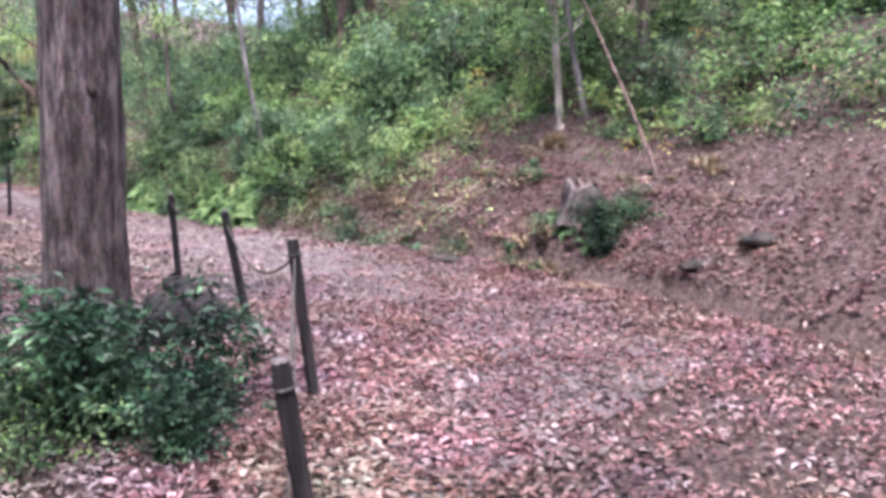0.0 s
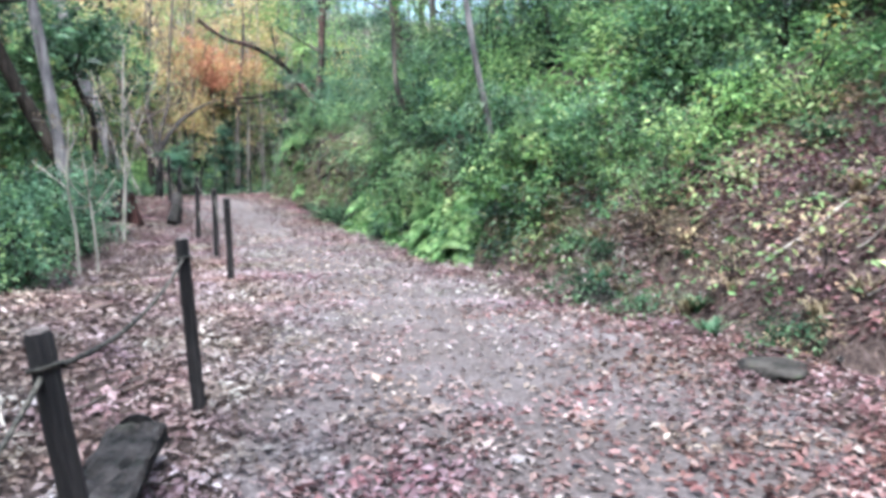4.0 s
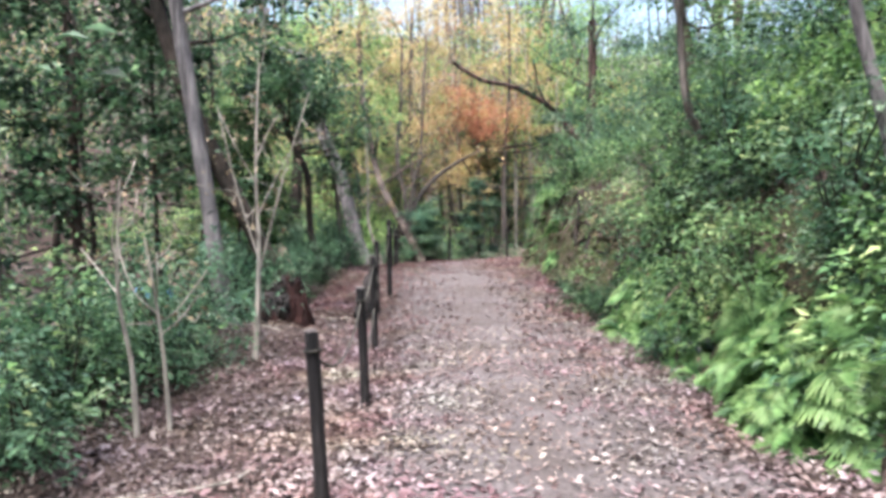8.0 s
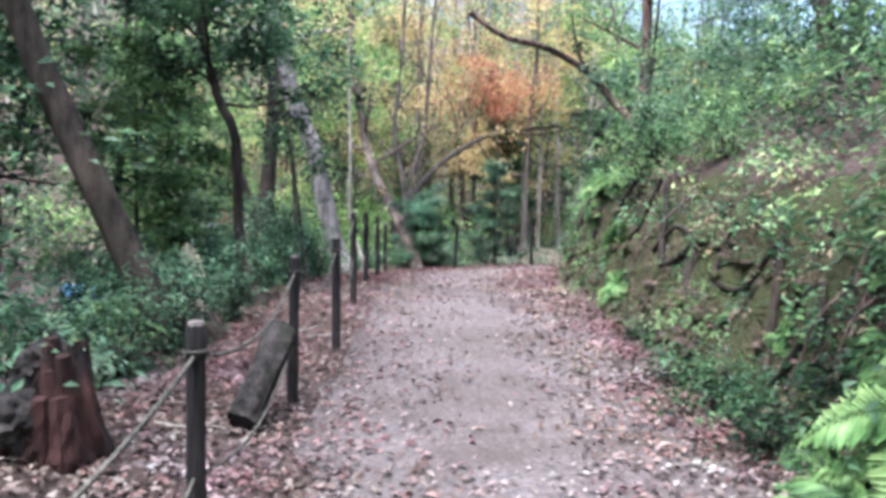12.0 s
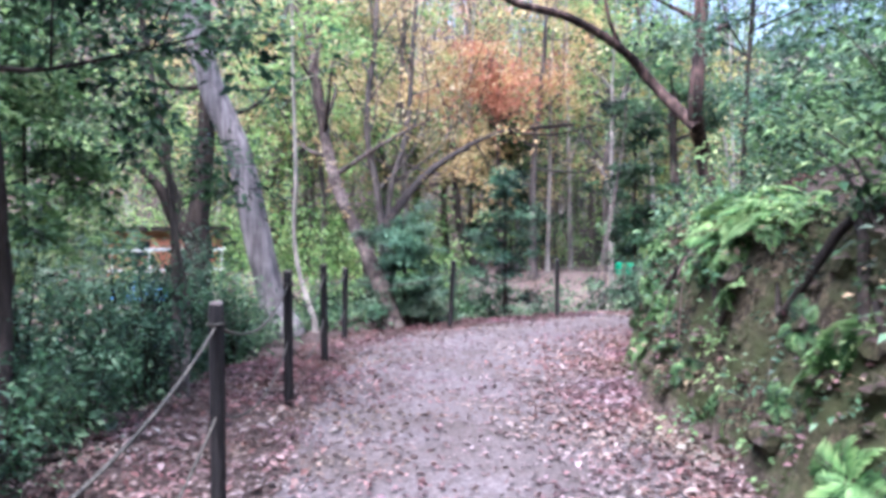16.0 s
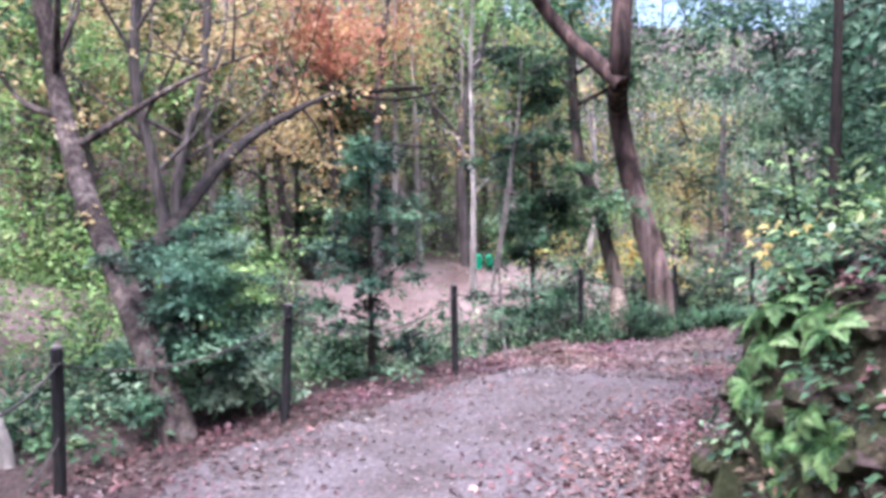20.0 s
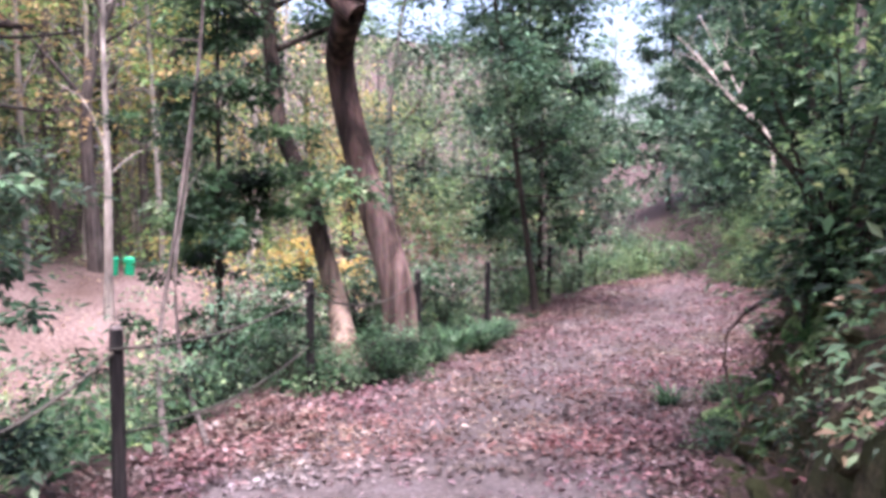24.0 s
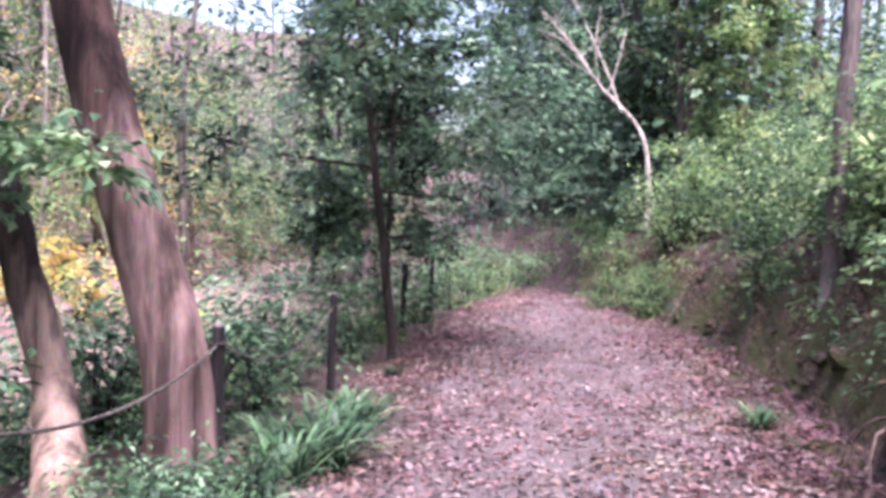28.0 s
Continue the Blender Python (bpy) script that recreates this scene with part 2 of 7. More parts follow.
def ground_mat():
    """Leaf mould on the level, bare mossy soil where it is steep."""
    m, n, l, p = nodes_of("forest_soil")
    fine = noise_tex(n, l, 22, 8, rough=0.75)
    mid = noise_tex(n, l, 3.0, 5)
    flat = ramp(n, [(0.3, (0.03, 0.02, 0.018)), (0.5, (0.09, 0.062, 0.055)), (0.7, (0.2, 0.148, 0.132))])
    l.new(fine.outputs[0], flat.inputs[0])
    soil = ramp(n, [(0.36, (0.018, 0.014, 0.01)), (0.5, (0.06, 0.048, 0.03)), (0.64, (0.165, 0.13, 0.085))])
    l.new(fine.outputs[0], soil.inputs[0])
    mossk = ramp(n, [(0.43, (0, 0, 0)), (0.6, (1, 1, 1))])
    l.new(mid.outputs[0], mossk.inputs[0])
    mossy = mix_rgb(n, l, mossk.outputs[0], soil.outputs[0], (0.062, 0.07, 0.028))
    g = n.new("ShaderNodeNewGeometry")
    sep = n.new("ShaderNodeSeparateXYZ")
    l.new(g.outputs["Normal"], sep.inputs[0])
    k = ramp(n, [(0.62, (1, 1, 1)), (0.8, (0, 0, 0))])
    l.new(sep.outputs["Z"], k.inputs[0])
    tc = n.new("ShaderNodeTexCoord")
    where = n.new("ShaderNodeSeparateXYZ")
    l.new(tc.outputs["Object"], where.inputs[0])
    cut = n.new("ShaderNodeMapRange")
    cut.inputs[1].default_value, cut.inputs[2].default_value = 8.5, 11.5
    l.new(where.outputs["Y"], cut.inputs[0])
    both_k = n.new("ShaderNodeMath")
    both_k.operation = "MULTIPLY"
    l.new(k.outputs[0], both_k.inputs[0])
    l.new(cut.outputs[0], both_k.inputs[1])
    c = mix_rgb(n, l, both_k.outputs[0], flat.outputs[0], mossy)
    l.new(c, p.inputs["Base Color"])
    p.inputs["Roughness"].default_value = 0.95
    lumps = noise_tex(n, l, 6.0, 6)
    both = n.new("ShaderNodeMath")
    both.operation = "MULTIPLY_ADD"
    l.new(lumps.outputs[0], both.inputs[0])
    both.inputs[1].default_value = 2.2
    l.new(fine.outputs[0], both.inputs[2])
    bump_from(n, l, both.outputs[0], p, 1.0, 0.06)
    return m


def path_mat():
    """Trodden grit: grey with a pinkish cast, dull crumbs and pebbles."""
    m, n, l, p = nodes_of("trodden_grit")
    fine = noise_tex(n, l, 30, 8, rough=0.8)
    mid = noise_tex(n, l, 1.6, 4)
    base = ramp(n, [(0.3, (0.038, 0.032, 0.031)), (0.5, (0.103, 0.088, 0.087)), (0.7, (0.22, 0.191, 0.192))])
    l.new(fine.outputs[0], base.inputs[0])
    tint = ramp(n, [(0.32, (0.68, 0.62, 0.58)), (0.68, (1.15, 1.12, 1.15))])
    l.new(mid.outputs[0], tint.inputs[0])
    c = mix_rgb(n, l, 1.0, base.outputs[0], tint.outputs[0], "MULTIPLY")
    l.new(c, p.inputs["Base Color"])
    p.inputs["Roughness"].default_value = 0.95
    bump_from(n, l, fine.outputs[0], p, 0.7, 0.02)
    return m


def plain_mat(name, c, rough=0.6, metal=0.0):
    m, n, l, p = nodes_of(name)
    t = noise_tex(n, l, 8, 4)
    r = ramp(n, [(0.3, tuple(v * 0.8 for v in c)), (0.7, tuple(min(1, v * 1.15) for v in c))])
    l.new(t.outputs[0], r.inputs[0])
    l.new(r.outputs[0], p.inputs["Base Color"])
    p.inputs["Roughness"].default_value = rough
    p.inputs["Metallic"].default_value = metal
    return m


def skylit_earth_mat():
    """Dry sandy earth, pinkish, paled to imitate open sky light, with darker patches."""
    m, n, l, p = nodes_of("skylit_dry_earth")
    fine = noise_tex(n, l, 14, 8, rough=0.75)
    mid = noise_tex(n, l, 0.6, 5)
    base = ramp(n, [(0.3, (0.085, 0.06, 0.053)), (0.5, (0.185, 0.14, 0.128)), (0.7, (0.3, 0.245, 0.228))])
    l.new(fine.outputs[0], base.inputs[0])
    tint = ramp(n, [(0.36, (0.62, 0.55, 0.5)), (0.6, (1.1, 1.06, 1.04))])
    l.new(mid.outputs[0], tint.inputs[0])
    c = mix_rgb(n, l, 1.0, base.outputs[0], tint.outputs[0], "MULTIPLY")
    l.new(c, p.inputs["Base Color"])
    p.inputs["Roughness"].default_value = 0.95
    bump_from(n, l, fine.outputs[0], p, 0.7, 0.03)
    return m


GROUND, GRIT, SKYLIT_EARTH = ground_mat(), path_mat(), skylit_earth_mat()
GREEN_PLASTIC = plain_mat("green_plastic", (0.01, 0.42, 0.2), 0.4)
BLUE_SHEET = plain_mat("blue_sheet", (0.12, 0.3, 0.55), 0.5)
ORANGE_PAINT = plain_mat("orange_brown_paint", (0.5, 0.2, 0.12), 0.7)
WHITE_PAINT = plain_mat("white_paint", (0.75, 0.74, 0.72), 0.6)
GLASS_DARK = plain_mat("dark_window", (0.03, 0.035, 0.04), 0.15)

# ---- lie of the land ----
# Stations along the path: left edge (posts), right edge (foot of the bank), and the slopes beside them.
LEFT = np.array([(-4, -6, 0), (-0.6, -0.6, 0.02), (1.2, 2.0, 0.07), (2.5, 3.9, 0.16), (3.1, 5.8, 0.28), (3.45, 7.7, 0.42), (3.75, 9.9, 0.5),
    (4.0, 12.05, 0.54), (3.98, 14.05, 0.62), (3.88, 16.05, 0.7), (3.68, 18.5, 0.82), (3.7, 20.0, 1.0), (3.6, 22, 1.12), (3.46, 24.2, 1.15),
    (3.4, 26.05, 1.14), (3.4, 28, 1.08), (4.6, 29.25, 1.07), (6.3, 30.6, 1.05), (8.3, 32.25, 0.95), (10.1, 33.2, 0.93), (12.85, 34.1, 0.87),
    (17.7, 36.7, 0.88), (23.0, 39.0, 0.55), (31, 46.2, 0.3), (55, 70, 2.0)])
RIGHT = np.array([(2, -7, 0), (4.6, -1.5, 0.05), (5.7, 2.6, 0.18), (6.3, 5.0, 0.3), (6.7, 7.3, 0.4), (6.85, 9.3, 0.48), (6.8, 11.2, 0.52),
    (6.6, 12.9, 0.58), (6.5, 14.8, 0.65), (6.5, 16.6, 0.7), (6.5, 18.6, 0.78), (6.4, 20.4, 0.92), (6.3, 22.3, 1.08), (6.12, 24.2, 1.15),
    (6.25, 25.8, 1.18), (6.85, 27.1, 1.2), (7.7, 28.2, 1.2), (8.9, 29.0, 1.18), (10.4, 29.8, 1.12), (13.0, 30.8, 1.05), (15.8, 32.3, 1.05),
    (19.6, 35.1, 1.0), (23.6, 38.5, 0.55), (32, 45, 0.3), (57, 68, 2.0)])
BANK_H = [0.2, 0.2, 0.25, 0.42, 0.48, 0.52, 0.7, 1.1, 1.45, 1.6, 1.55, 1.45, 1.4, 1.35, 1.25, 1.2, 1.1, 1.1, 1.1, 1.1, 1.1, 1.0, 1.0, 1.0, 1.0]
BANK_W = [1.2, 1.2, 1.1, 0.85, 0.8, 0.8, 0.9, 1.0, 1.05, 0.95, 0.85, 0.8, 0.7, 0.55, 0.45, 0.45, 0.6, 0.6, 0.7, 0.8, 0.8, 0.8, 0.8, 0.8, 0.8]
UPSLOPE = [0.45, 0.45, 0.5, 0.5, 0.5, 0.6, 0.62, 0.62, 0.6, 0.5, 0.5, 0.5, 0.5, 0.45, 0.45, 0.45, 0.45, 0.45, 0.45, 0.5, 0.5, 0.5, 0.5, 0.4, 0.3]
VERGE = [2, 1.5, 1.5, 2.0, 2.5, 2.5, 2.4, 2.3, 1.4, 1.1, 1.2, 1.1, 1.0, 0.8, 0.9, 1.0, 0.4, 0.25, 0.5, 0.5, 0.4, 0.5, 0.5, 1.0, 1.0]
DIP = [1.5, 2.0, 2.3, 2.3, 2.3, 2.3, 2.3, 2.3, 2.3, 2.3, 2.3, 2.3, 2.3, 2.2, 2.0, 1.8, 1.6, 1.5, 1.4, 1.3, 1.2, 1.2, 1.0, 0.5, 0.5]
DIP_W = [10, 10, 10, 10, 10, 10, 10, 10, 10, 10, 10, 10, 10, 9, 8, 7, 6, 5, 5, 4.5, 4.5, 4.5, 5, 6, 6]


def finer(a, k=14):
    """Stations rounded off and set close together."""
    a = np.asarray(a, float)
    i = np.linspace(0, len(a) - 1, (len(a) - 1) * k + 1)
    flat = a.reshape(len(a), -1)
    out = np.stack([np.interp(i, np.arange(len(a)), flat[:, j]) for j in range(flat.shape[1])], 1)
    pad = np.pad(out, ((k // 2, k // 2), (0, 0)), mode="edge")
    out = np.stack([np.convolve(pad[:, j], np.ones(k + 1) / (k + 1), "valid") for j in range(out.shape[1])], 1)
    return out if a.ndim > 1 else out[:, 0]


S_L, S_R = finer(LEFT), finer(RIGHT)
S_C = (S_L + S_R) / 2
S_N = (S_R - S_L)[:, :2]
S_HW = np.linalg.norm(S_N, axis=1) / 2
S_N = S_N / (2 * S_HW[:, None])
S_ALL = np.stack([S_HW, S_L[:, 2], S_R[:, 2], finer(BANK_H), finer(BANK_W), finer(UPSLOPE), finer(VERGE), finer(DIP), finer(DIP_W)], 1)
WAVES = np.random.RandomState(5).rand(14, 4)


def wobble(x, y):
    """Uneven ground, in metres, at wave lengths from 0.5 to 7 m."""
    z = 0 * x
    for i, (a, b, c, d) in enumerate(WAVES):
        wl = 7.0 * 0.82 ** i
        ang = a * 6.283
        z = z + 0.011 * wl * np.sin((x * np.cos(ang) + y * np.sin(ang)) * 6.283 / wl + b * 6.283)
    return z


def smooth01(t):
    t = np.clip(t, 0, 1)
    return t * t * (3 - 2 * t)


def lie(x, y):
    """Height of the ground, distance to the right of the path's middle, half width and station."""
    x, y = np.asarray(x, float), np.asarray(y, float)
    shape = x.shape
    x, y = x.ravel(), y.ravel()
    idx = np.empty(len(x), int)
    for k in range(0, len(x), 20000):
        q = slice(k, k + 20000)
        idx[q] = ((x[q, None] - S_C[None, :, 0]) ** 2 + (y[q, None] - S_C[None, :, 1]) ** 2).argmin(1)
    lat = (x - S_C[idx, 0]) * S_N[idx, 0] + (y - S_C[idx, 1]) * S_N[idx, 1]
    dist = np.hypot(x - S_C[idx, 0], y - S_C[idx, 1]) * np.sign(lat)
    lat = np.where(np.abs(lat) > S_HW[idx], dist, lat)
    hw, zl, zr, bh, bw, up, vg, dip, dw = S_ALL[idx].T
    lat = lat + 0.12 * np.sin(x * 2.3 + y * 1.1) * np.sin(y * 1.7 - x * 0.6) * (lat > hw)
    lat = lat + 0.06 * np.sin(x * 6.1 + y * 3.3) * np.sin(y * 5.3 - x * 2.7) * (lat > hw)
    lat = lat + 0.05 * np.sin(x * 3.1 + y * 11.3) * np.sin(y * 7.7 - x * 9.1) * (lat > hw + 0.05) * (bh > 0.9)
    lat = lat + 0.07 * np.sin(x * 4.7 - y * 6.3 + 1) * np.sin(y * 3.9 + x * 5.1) * (lat > hw + 0.08) * (bh > 0.9)
    across = np.clip((lat / hw + 1) / 2, 0, 1)
    z = zl + (zr - zl) * across
    dr = np.maximum(lat - hw, 0)
    z = z + bh * smooth01(dr / bw) + up * np.maximum(dr - bw * 0.8, 0) * np.where(dr > 25, 25 / np.maximum(dr, 1), 1)
    dl = np.maximum(-lat - hw - vg, 0)
    rise = np.maximum(dl - dw, 0)
    z = z - dip * smooth01(dl / (dw * 0.6)) + (dip + 0.1) * smooth01(rise / 6.0)
    z = z + 0.5 * np.minimum(np.maximum(rise - 14.0, 0), 60)
    z = z + 0.22 * np.exp(-((x - 7.65) ** 2 + (y - 5.8) ** 2) / 0.3)
    off = smooth01((np.abs(lat) - hw) / 1.5)
    z = z + wobble(x, y) * (0.12 + 1.0 * off) * np.where(np.abs(lat) > 60, 0.4, 1)
    return z.reshape(shape), lat.reshape(shape), hw.reshape(shape), idx.reshape(shape)


def ground_z(x, y):
    return float(lie(np.array([x]), np.array([y]))[0][0])


# ---- mesh helpers ----
def mesh_quads(name, verts, quads, material, smooth=False):
    """A mesh of four-cornered faces, from arrays."""
    verts, quads = np.asarray(verts, np.float32).reshape(-1, 3), np.asarray(quads, np.int32).reshape(-1, 4)
    me = bpy.data.meshes.new(name)
    me.vertices.add(len(verts))
    me.vertices.foreach_set("co", verts.ravel())
    me.loops.add(quads.size)
    me.loops.foreach_set("vertex_index", quads.ravel())
    me.polygons.add(len(quads))
    me.polygons.foreach_set("loop_start", np.arange(0, quads.size, 4, dtype=np.int32))
    me.polygons.foreach_set("use_smooth", np.full(len(quads), smooth, bool))
    me.materials.append(material)
    me.update(calc_edges=True)
    me.validate()
    return me


def put(name, me, parent=None, label=""):
    """Links a mesh as one object, under a thing or a part if given."""
    ob = new(name, me)
    if parent:
        ob.parent = parent
    if label:
        ob["label"] = label
    return ob


def part(name, bm, material, parent, label=""):
    me = bpy.data.meshes.new(name)
    bm.to_mesh(me)
    bm.free()
    me.materials.append(material)
    return put(name, me, parent, label)


def tube(paths, segs=8, rough=0.0, seed=0, cap=True):
    """Tapered round limbs along curves: paths of (points, radii). Gives verts and quads."""
    rs = np.random.RandomState(seed)
    vs, fs, base = [], [], 0
    for pts, rad in paths:
        pts = np.asarray(pts, float)
        rad = np.asarray(rad, float)
        d = np.gradient(pts, axis=0)
        d /= np.linalg.norm(d, axis=1)[:, None] + 1e-9
        ref = np.array([1.0, 0.2, 0.1]) if abs(d[0][2]) > 0.7 else np.array([0.05, 0.1, 1.0])
        u = np.cross(d, ref)
        u /= np.linalg.norm(u, axis=1)[:, None] + 1e-9
        v = np.cross(d, u)
        a = np.arange(segs) * 2 * np.pi / segs
        k = 1 + rough * (rs.rand(len(pts), segs) - 0.5) + rough * 0.7 * (rs.rand(1, segs) - 0.5)
        if segs >= 20:
            ridge = rs.rand(len(pts) + 6, segs) - 0.5
            ridge = sum(ridge[q:q + len(pts)] for q in range(7)) / 7
            k = 1 + rough * (1.5 * ridge + 0.5 * (rs.rand(1, segs) - 0.5) + 0.25 * np.cos(a * 2 + 1) + 0.25 * np.cos(a * 3))
        ring = pts[:, None] + (u[:, None] * np.cos(a)[None, :, None] + v[:, None] * np.sin(a)[None, :, None]) * (rad[:, None] * k)[..., None]
        n = len(pts)
        vs.append(ring.reshape(-1, 3))
        i = np.arange(n - 1)[:, None] * segs
        j, j2 = np.arange(segs)[None], (np.arange(segs)[None] + 1) % segs
        fs.append(np.stack([i + j, i + j2, i + segs + j2, i + segs + j], -1).reshape(-1, 4) + base)
        base += n * segs
        if cap and segs == 8:
            for o in (0, (n - 1) * segs):
                b = base - n * segs + o
                fs.append(np.array([[b, b + 1, b + 2, b + 3], [b, b + 3, b + 4, b + 7], [b + 4, b + 5, b + 6, b + 7]]))
    return np.concatenate(vs), np.concatenate(fs)


def curve_pts(points, n=12):
    """A smooth line through points (Catmull-Rom)."""
    p = np.asarray(points, float)
    if len(p) < 3:
        return p[0] + (p[-1] - p[0]) * np.linspace(0, 1, n)[:, None]
    q = np.vstack([2 * p[0] - p[1], p, 2 * p[-1] - p[-2]])
    out = []
    for i in range(len(p) - 1):
        a, b, c, d = q[i:i + 4]
        t = np.linspace(0, 1, max(3, n // (len(p) - 1)), endpoint=i == len(p) - 2)[:, None]
        out.append(0.5 * (2 * b + (c - a) * t + (2 * a - 5 * b + 4 * c - d) * t ** 2 + (3 * b - a - 3 * c + d) * t ** 3))
    return np.concatenate(out)


def leaf_quads(pos, way, up, length, width, curl=0.15):
    """One folded leaf at each place: base, two flanks and a tip."""
    way = way / (np.linalg.norm(way, axis=1)[:, None] + 1e-9)
    side = np.cross(way, up)
    side /= np.linalg.norm(side, axis=1)[:, None] + 1e-9
    nrm = np.cross(side, way)
    L, W = np.asarray(length)[:, None], np.asarray(width)[:, None]
    mid = pos + way * L * 0.48
    v = np.stack([pos, mid + side * W / 2 + nrm * W * curl, pos + way * L - nrm * L * curl, mid - side * W / 2 + nrm * W * curl], 1)
    return v.reshape(-1, 3), np.arange(len(pos) * 4).reshape(-1, 4)


def leaf_cloud(centres, radii, per, size, seed, flat=1.0, aspect=0.5, lift=0.4, shell=0.5, curl=0.15):
    """Leaves round clump centres: each clump is a few tilted sprays with gaps between them and some loose leaves."""
    rs = np.random.RandomState(seed)
    m, k = len(centres), 4
    centres, radii = np.asarray(centres, float), np.asarray(radii, float)
    out = rs.normal(size=(m, k, 3))
    out /= np.linalg.norm(out, axis=2)[..., None]
    reach = radii[:, None, None] * (0.3 + 0.55 * rs.rand(m, k, 1))
    mid = centres[:, None] + out * reach * np.array([1, 1, flat])
    tilt = out * np.array([0.45, 0.45, 0.1]) + 0.22 * rs.normal(size=(m, k, 3))
    tilt[..., 2] += lift + 0.6
    tilt /= np.linalg.norm(tilt, axis=2)[..., None]
    n = m * per
    own, pick = np.repeat(np.arange(m), per), rs.randint(0, k, n)
    nrm, c = tilt[own, pick], mid[own, pick]
    d = rs.normal(size=(n, 3))
    d -= nrm * (d * nrm).sum(1)[:, None] * 0.8
    d /= np.linalg.norm(d, axis=1)[:, None] + 1e-9
    p = c + d * (radii[own] * (0.12 + 0.6 * rs.rand(n) ** 0.6))[:, None] - np.array([0, 0, 1.0]) * (radii[own] * 0.18 * rs.rand(n) ** 2)[:, None]
    loose = rs.rand(n) < 0.14
    p[loose] = centres[own[loose]] + rs.normal(size=(loose.sum(), 3)) * radii[own[loose], None] * np.array([0.55, 0.55, 0.5 * flat])
    way = d * 0.8 + out[own, pick] * 0.3 + rs.normal(size=(n, 3)) * 0.35
    way[:, 2] = way[:, 2] * 0.6 - 0.12
    up = nrm + rs.normal(size=(n, 3)) * 0.25
    s = size * (0.6 + 0.8 * rs.rand(n))
    return leaf_quads(p, way, up, s, s * aspect * (0.8 + 0.4 * rs.rand(n)), curl)


def bushy(name, label, category, seed, height, spread, n_stems, per, size, leaf, bark, flat=0.8, aspect=0.5, clump=0.3, group="", low=0.25):
    """A shrub: stems that fan out of the ground, with clumps of leaves along them. Stands at the origin."""
    rs = np.random.RandomState(seed)
    thing = tagged(new(name), label, category, group)
    paths, cc, cr = [], [], []
    for i in range(n_stems):
        a = rs.rand() * 6.283
        reach = spread * (0.25 + 0.75 * rs.rand())
        top = np.array([np.cos(a) * reach, np.sin(a) * reach, height * (0.45 + 0.55 * rs.rand()) * (1.15 - 0.45 * reach / spread)])
        midp = top * [0.35, 0.35, 0.55] + rs.normal(size=3) * 0.05
        pts = curve_pts([(rs.normal() * 0.05, rs.normal() * 0.05, -0.12), midp, top], 7)
        paths.append((pts, np.linspace(0.012 + 0.008 * height, 0.003, len(pts))))
        for f in (low + 0.1, 0.55, 0.8, 1.0):
            q = pts[min(len(pts) - 1, int(f * (len(pts) - 1)))]
            if q[2] > 0.06:
                cc.append(q + rs.normal(size=3) * clump * 0.35)
                cr.append(clump * (0.55 + 0.7 * rs.rand()))
    v, f = tube(paths, 3)
    put("woody_frame", mesh_quads("woody_frame", v, f, bark, True), thing)
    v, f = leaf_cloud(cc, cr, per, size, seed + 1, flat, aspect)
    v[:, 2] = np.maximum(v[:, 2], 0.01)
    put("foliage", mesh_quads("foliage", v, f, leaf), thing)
    return thing


def frond_mesh(name, length, seed, leaf):
    """One fern frond: an arching midrib with leaflets in two rows."""
    rs = np.random.RandomState(seed)
    t = np.linspace(0, 1, 23)
    rib = np.stack([t * length * 0.82, 0 * t, length * (0.62 * t - 0.72 * t ** 2.2)], 1)
    pos, way, up, ln, wd = [], [], [], [], []
    for i in range(2, 23):
        k = np.sin(np.pi * min(1, (t[i] * 0.93 + 0.07)) ** 0.8)
        for sgn in (-1, 1):
            pos.append(rib[i])
            tang = rib[i] - rib[i - 1]
            tang = tang / np.linalg.norm(tang)
            way.append(np.array([0, sgn, -0.12]) + tang * 0.55 + rs.normal(size=3) * 0.05)
            up.append(np.array([-tang[2], 0, tang[0]]) + 0.01)
            ln.append(length * 0.27 * k * (0.85 + 0.3 * rs.rand()) + 0.01)
            wd.append(length * 0.05 + 0.003)
    v1, f1 = leaf_quads(np.array(pos), np.array(way), np.array(up), np.array(ln), np.array(wd), 0.08)
    v2, f2 = tube([(rib[::3], np.linspace(0.006, 0.0015, len(rib[::3])))], 3)
    return mesh_quads(name, np.vstack([v1, v2]), np.vstack([f1, f2 + len(v1)]), leaf)


def fern(label, seed, n_fronds, length, leaf, group="ferns on the bank", tilt=0.0):
    """A fern: fronds that fan out of one crown. Each frond is a part."""
    rs = np.random.RandomState(seed)
    thing = tagged(new("fern"), label, "fern", group)
    kinds = [frond_mesh("frond", length * s, seed + i, leaf) for i, s in enumerate((0.75, 0.9, 1.05))]
    for i in range(n_fronds):
        fr = put("frond", kinds[i % 3], thing)
        fr.matrix_basis = pose(0, 0, 0.0, 0, 0, 360 * i / n_fronds + rs.rand() * 25) @ pose(0, 0, 0, rs.normal() * 12, -18 + rs.rand() * 38, 0)
    return thing


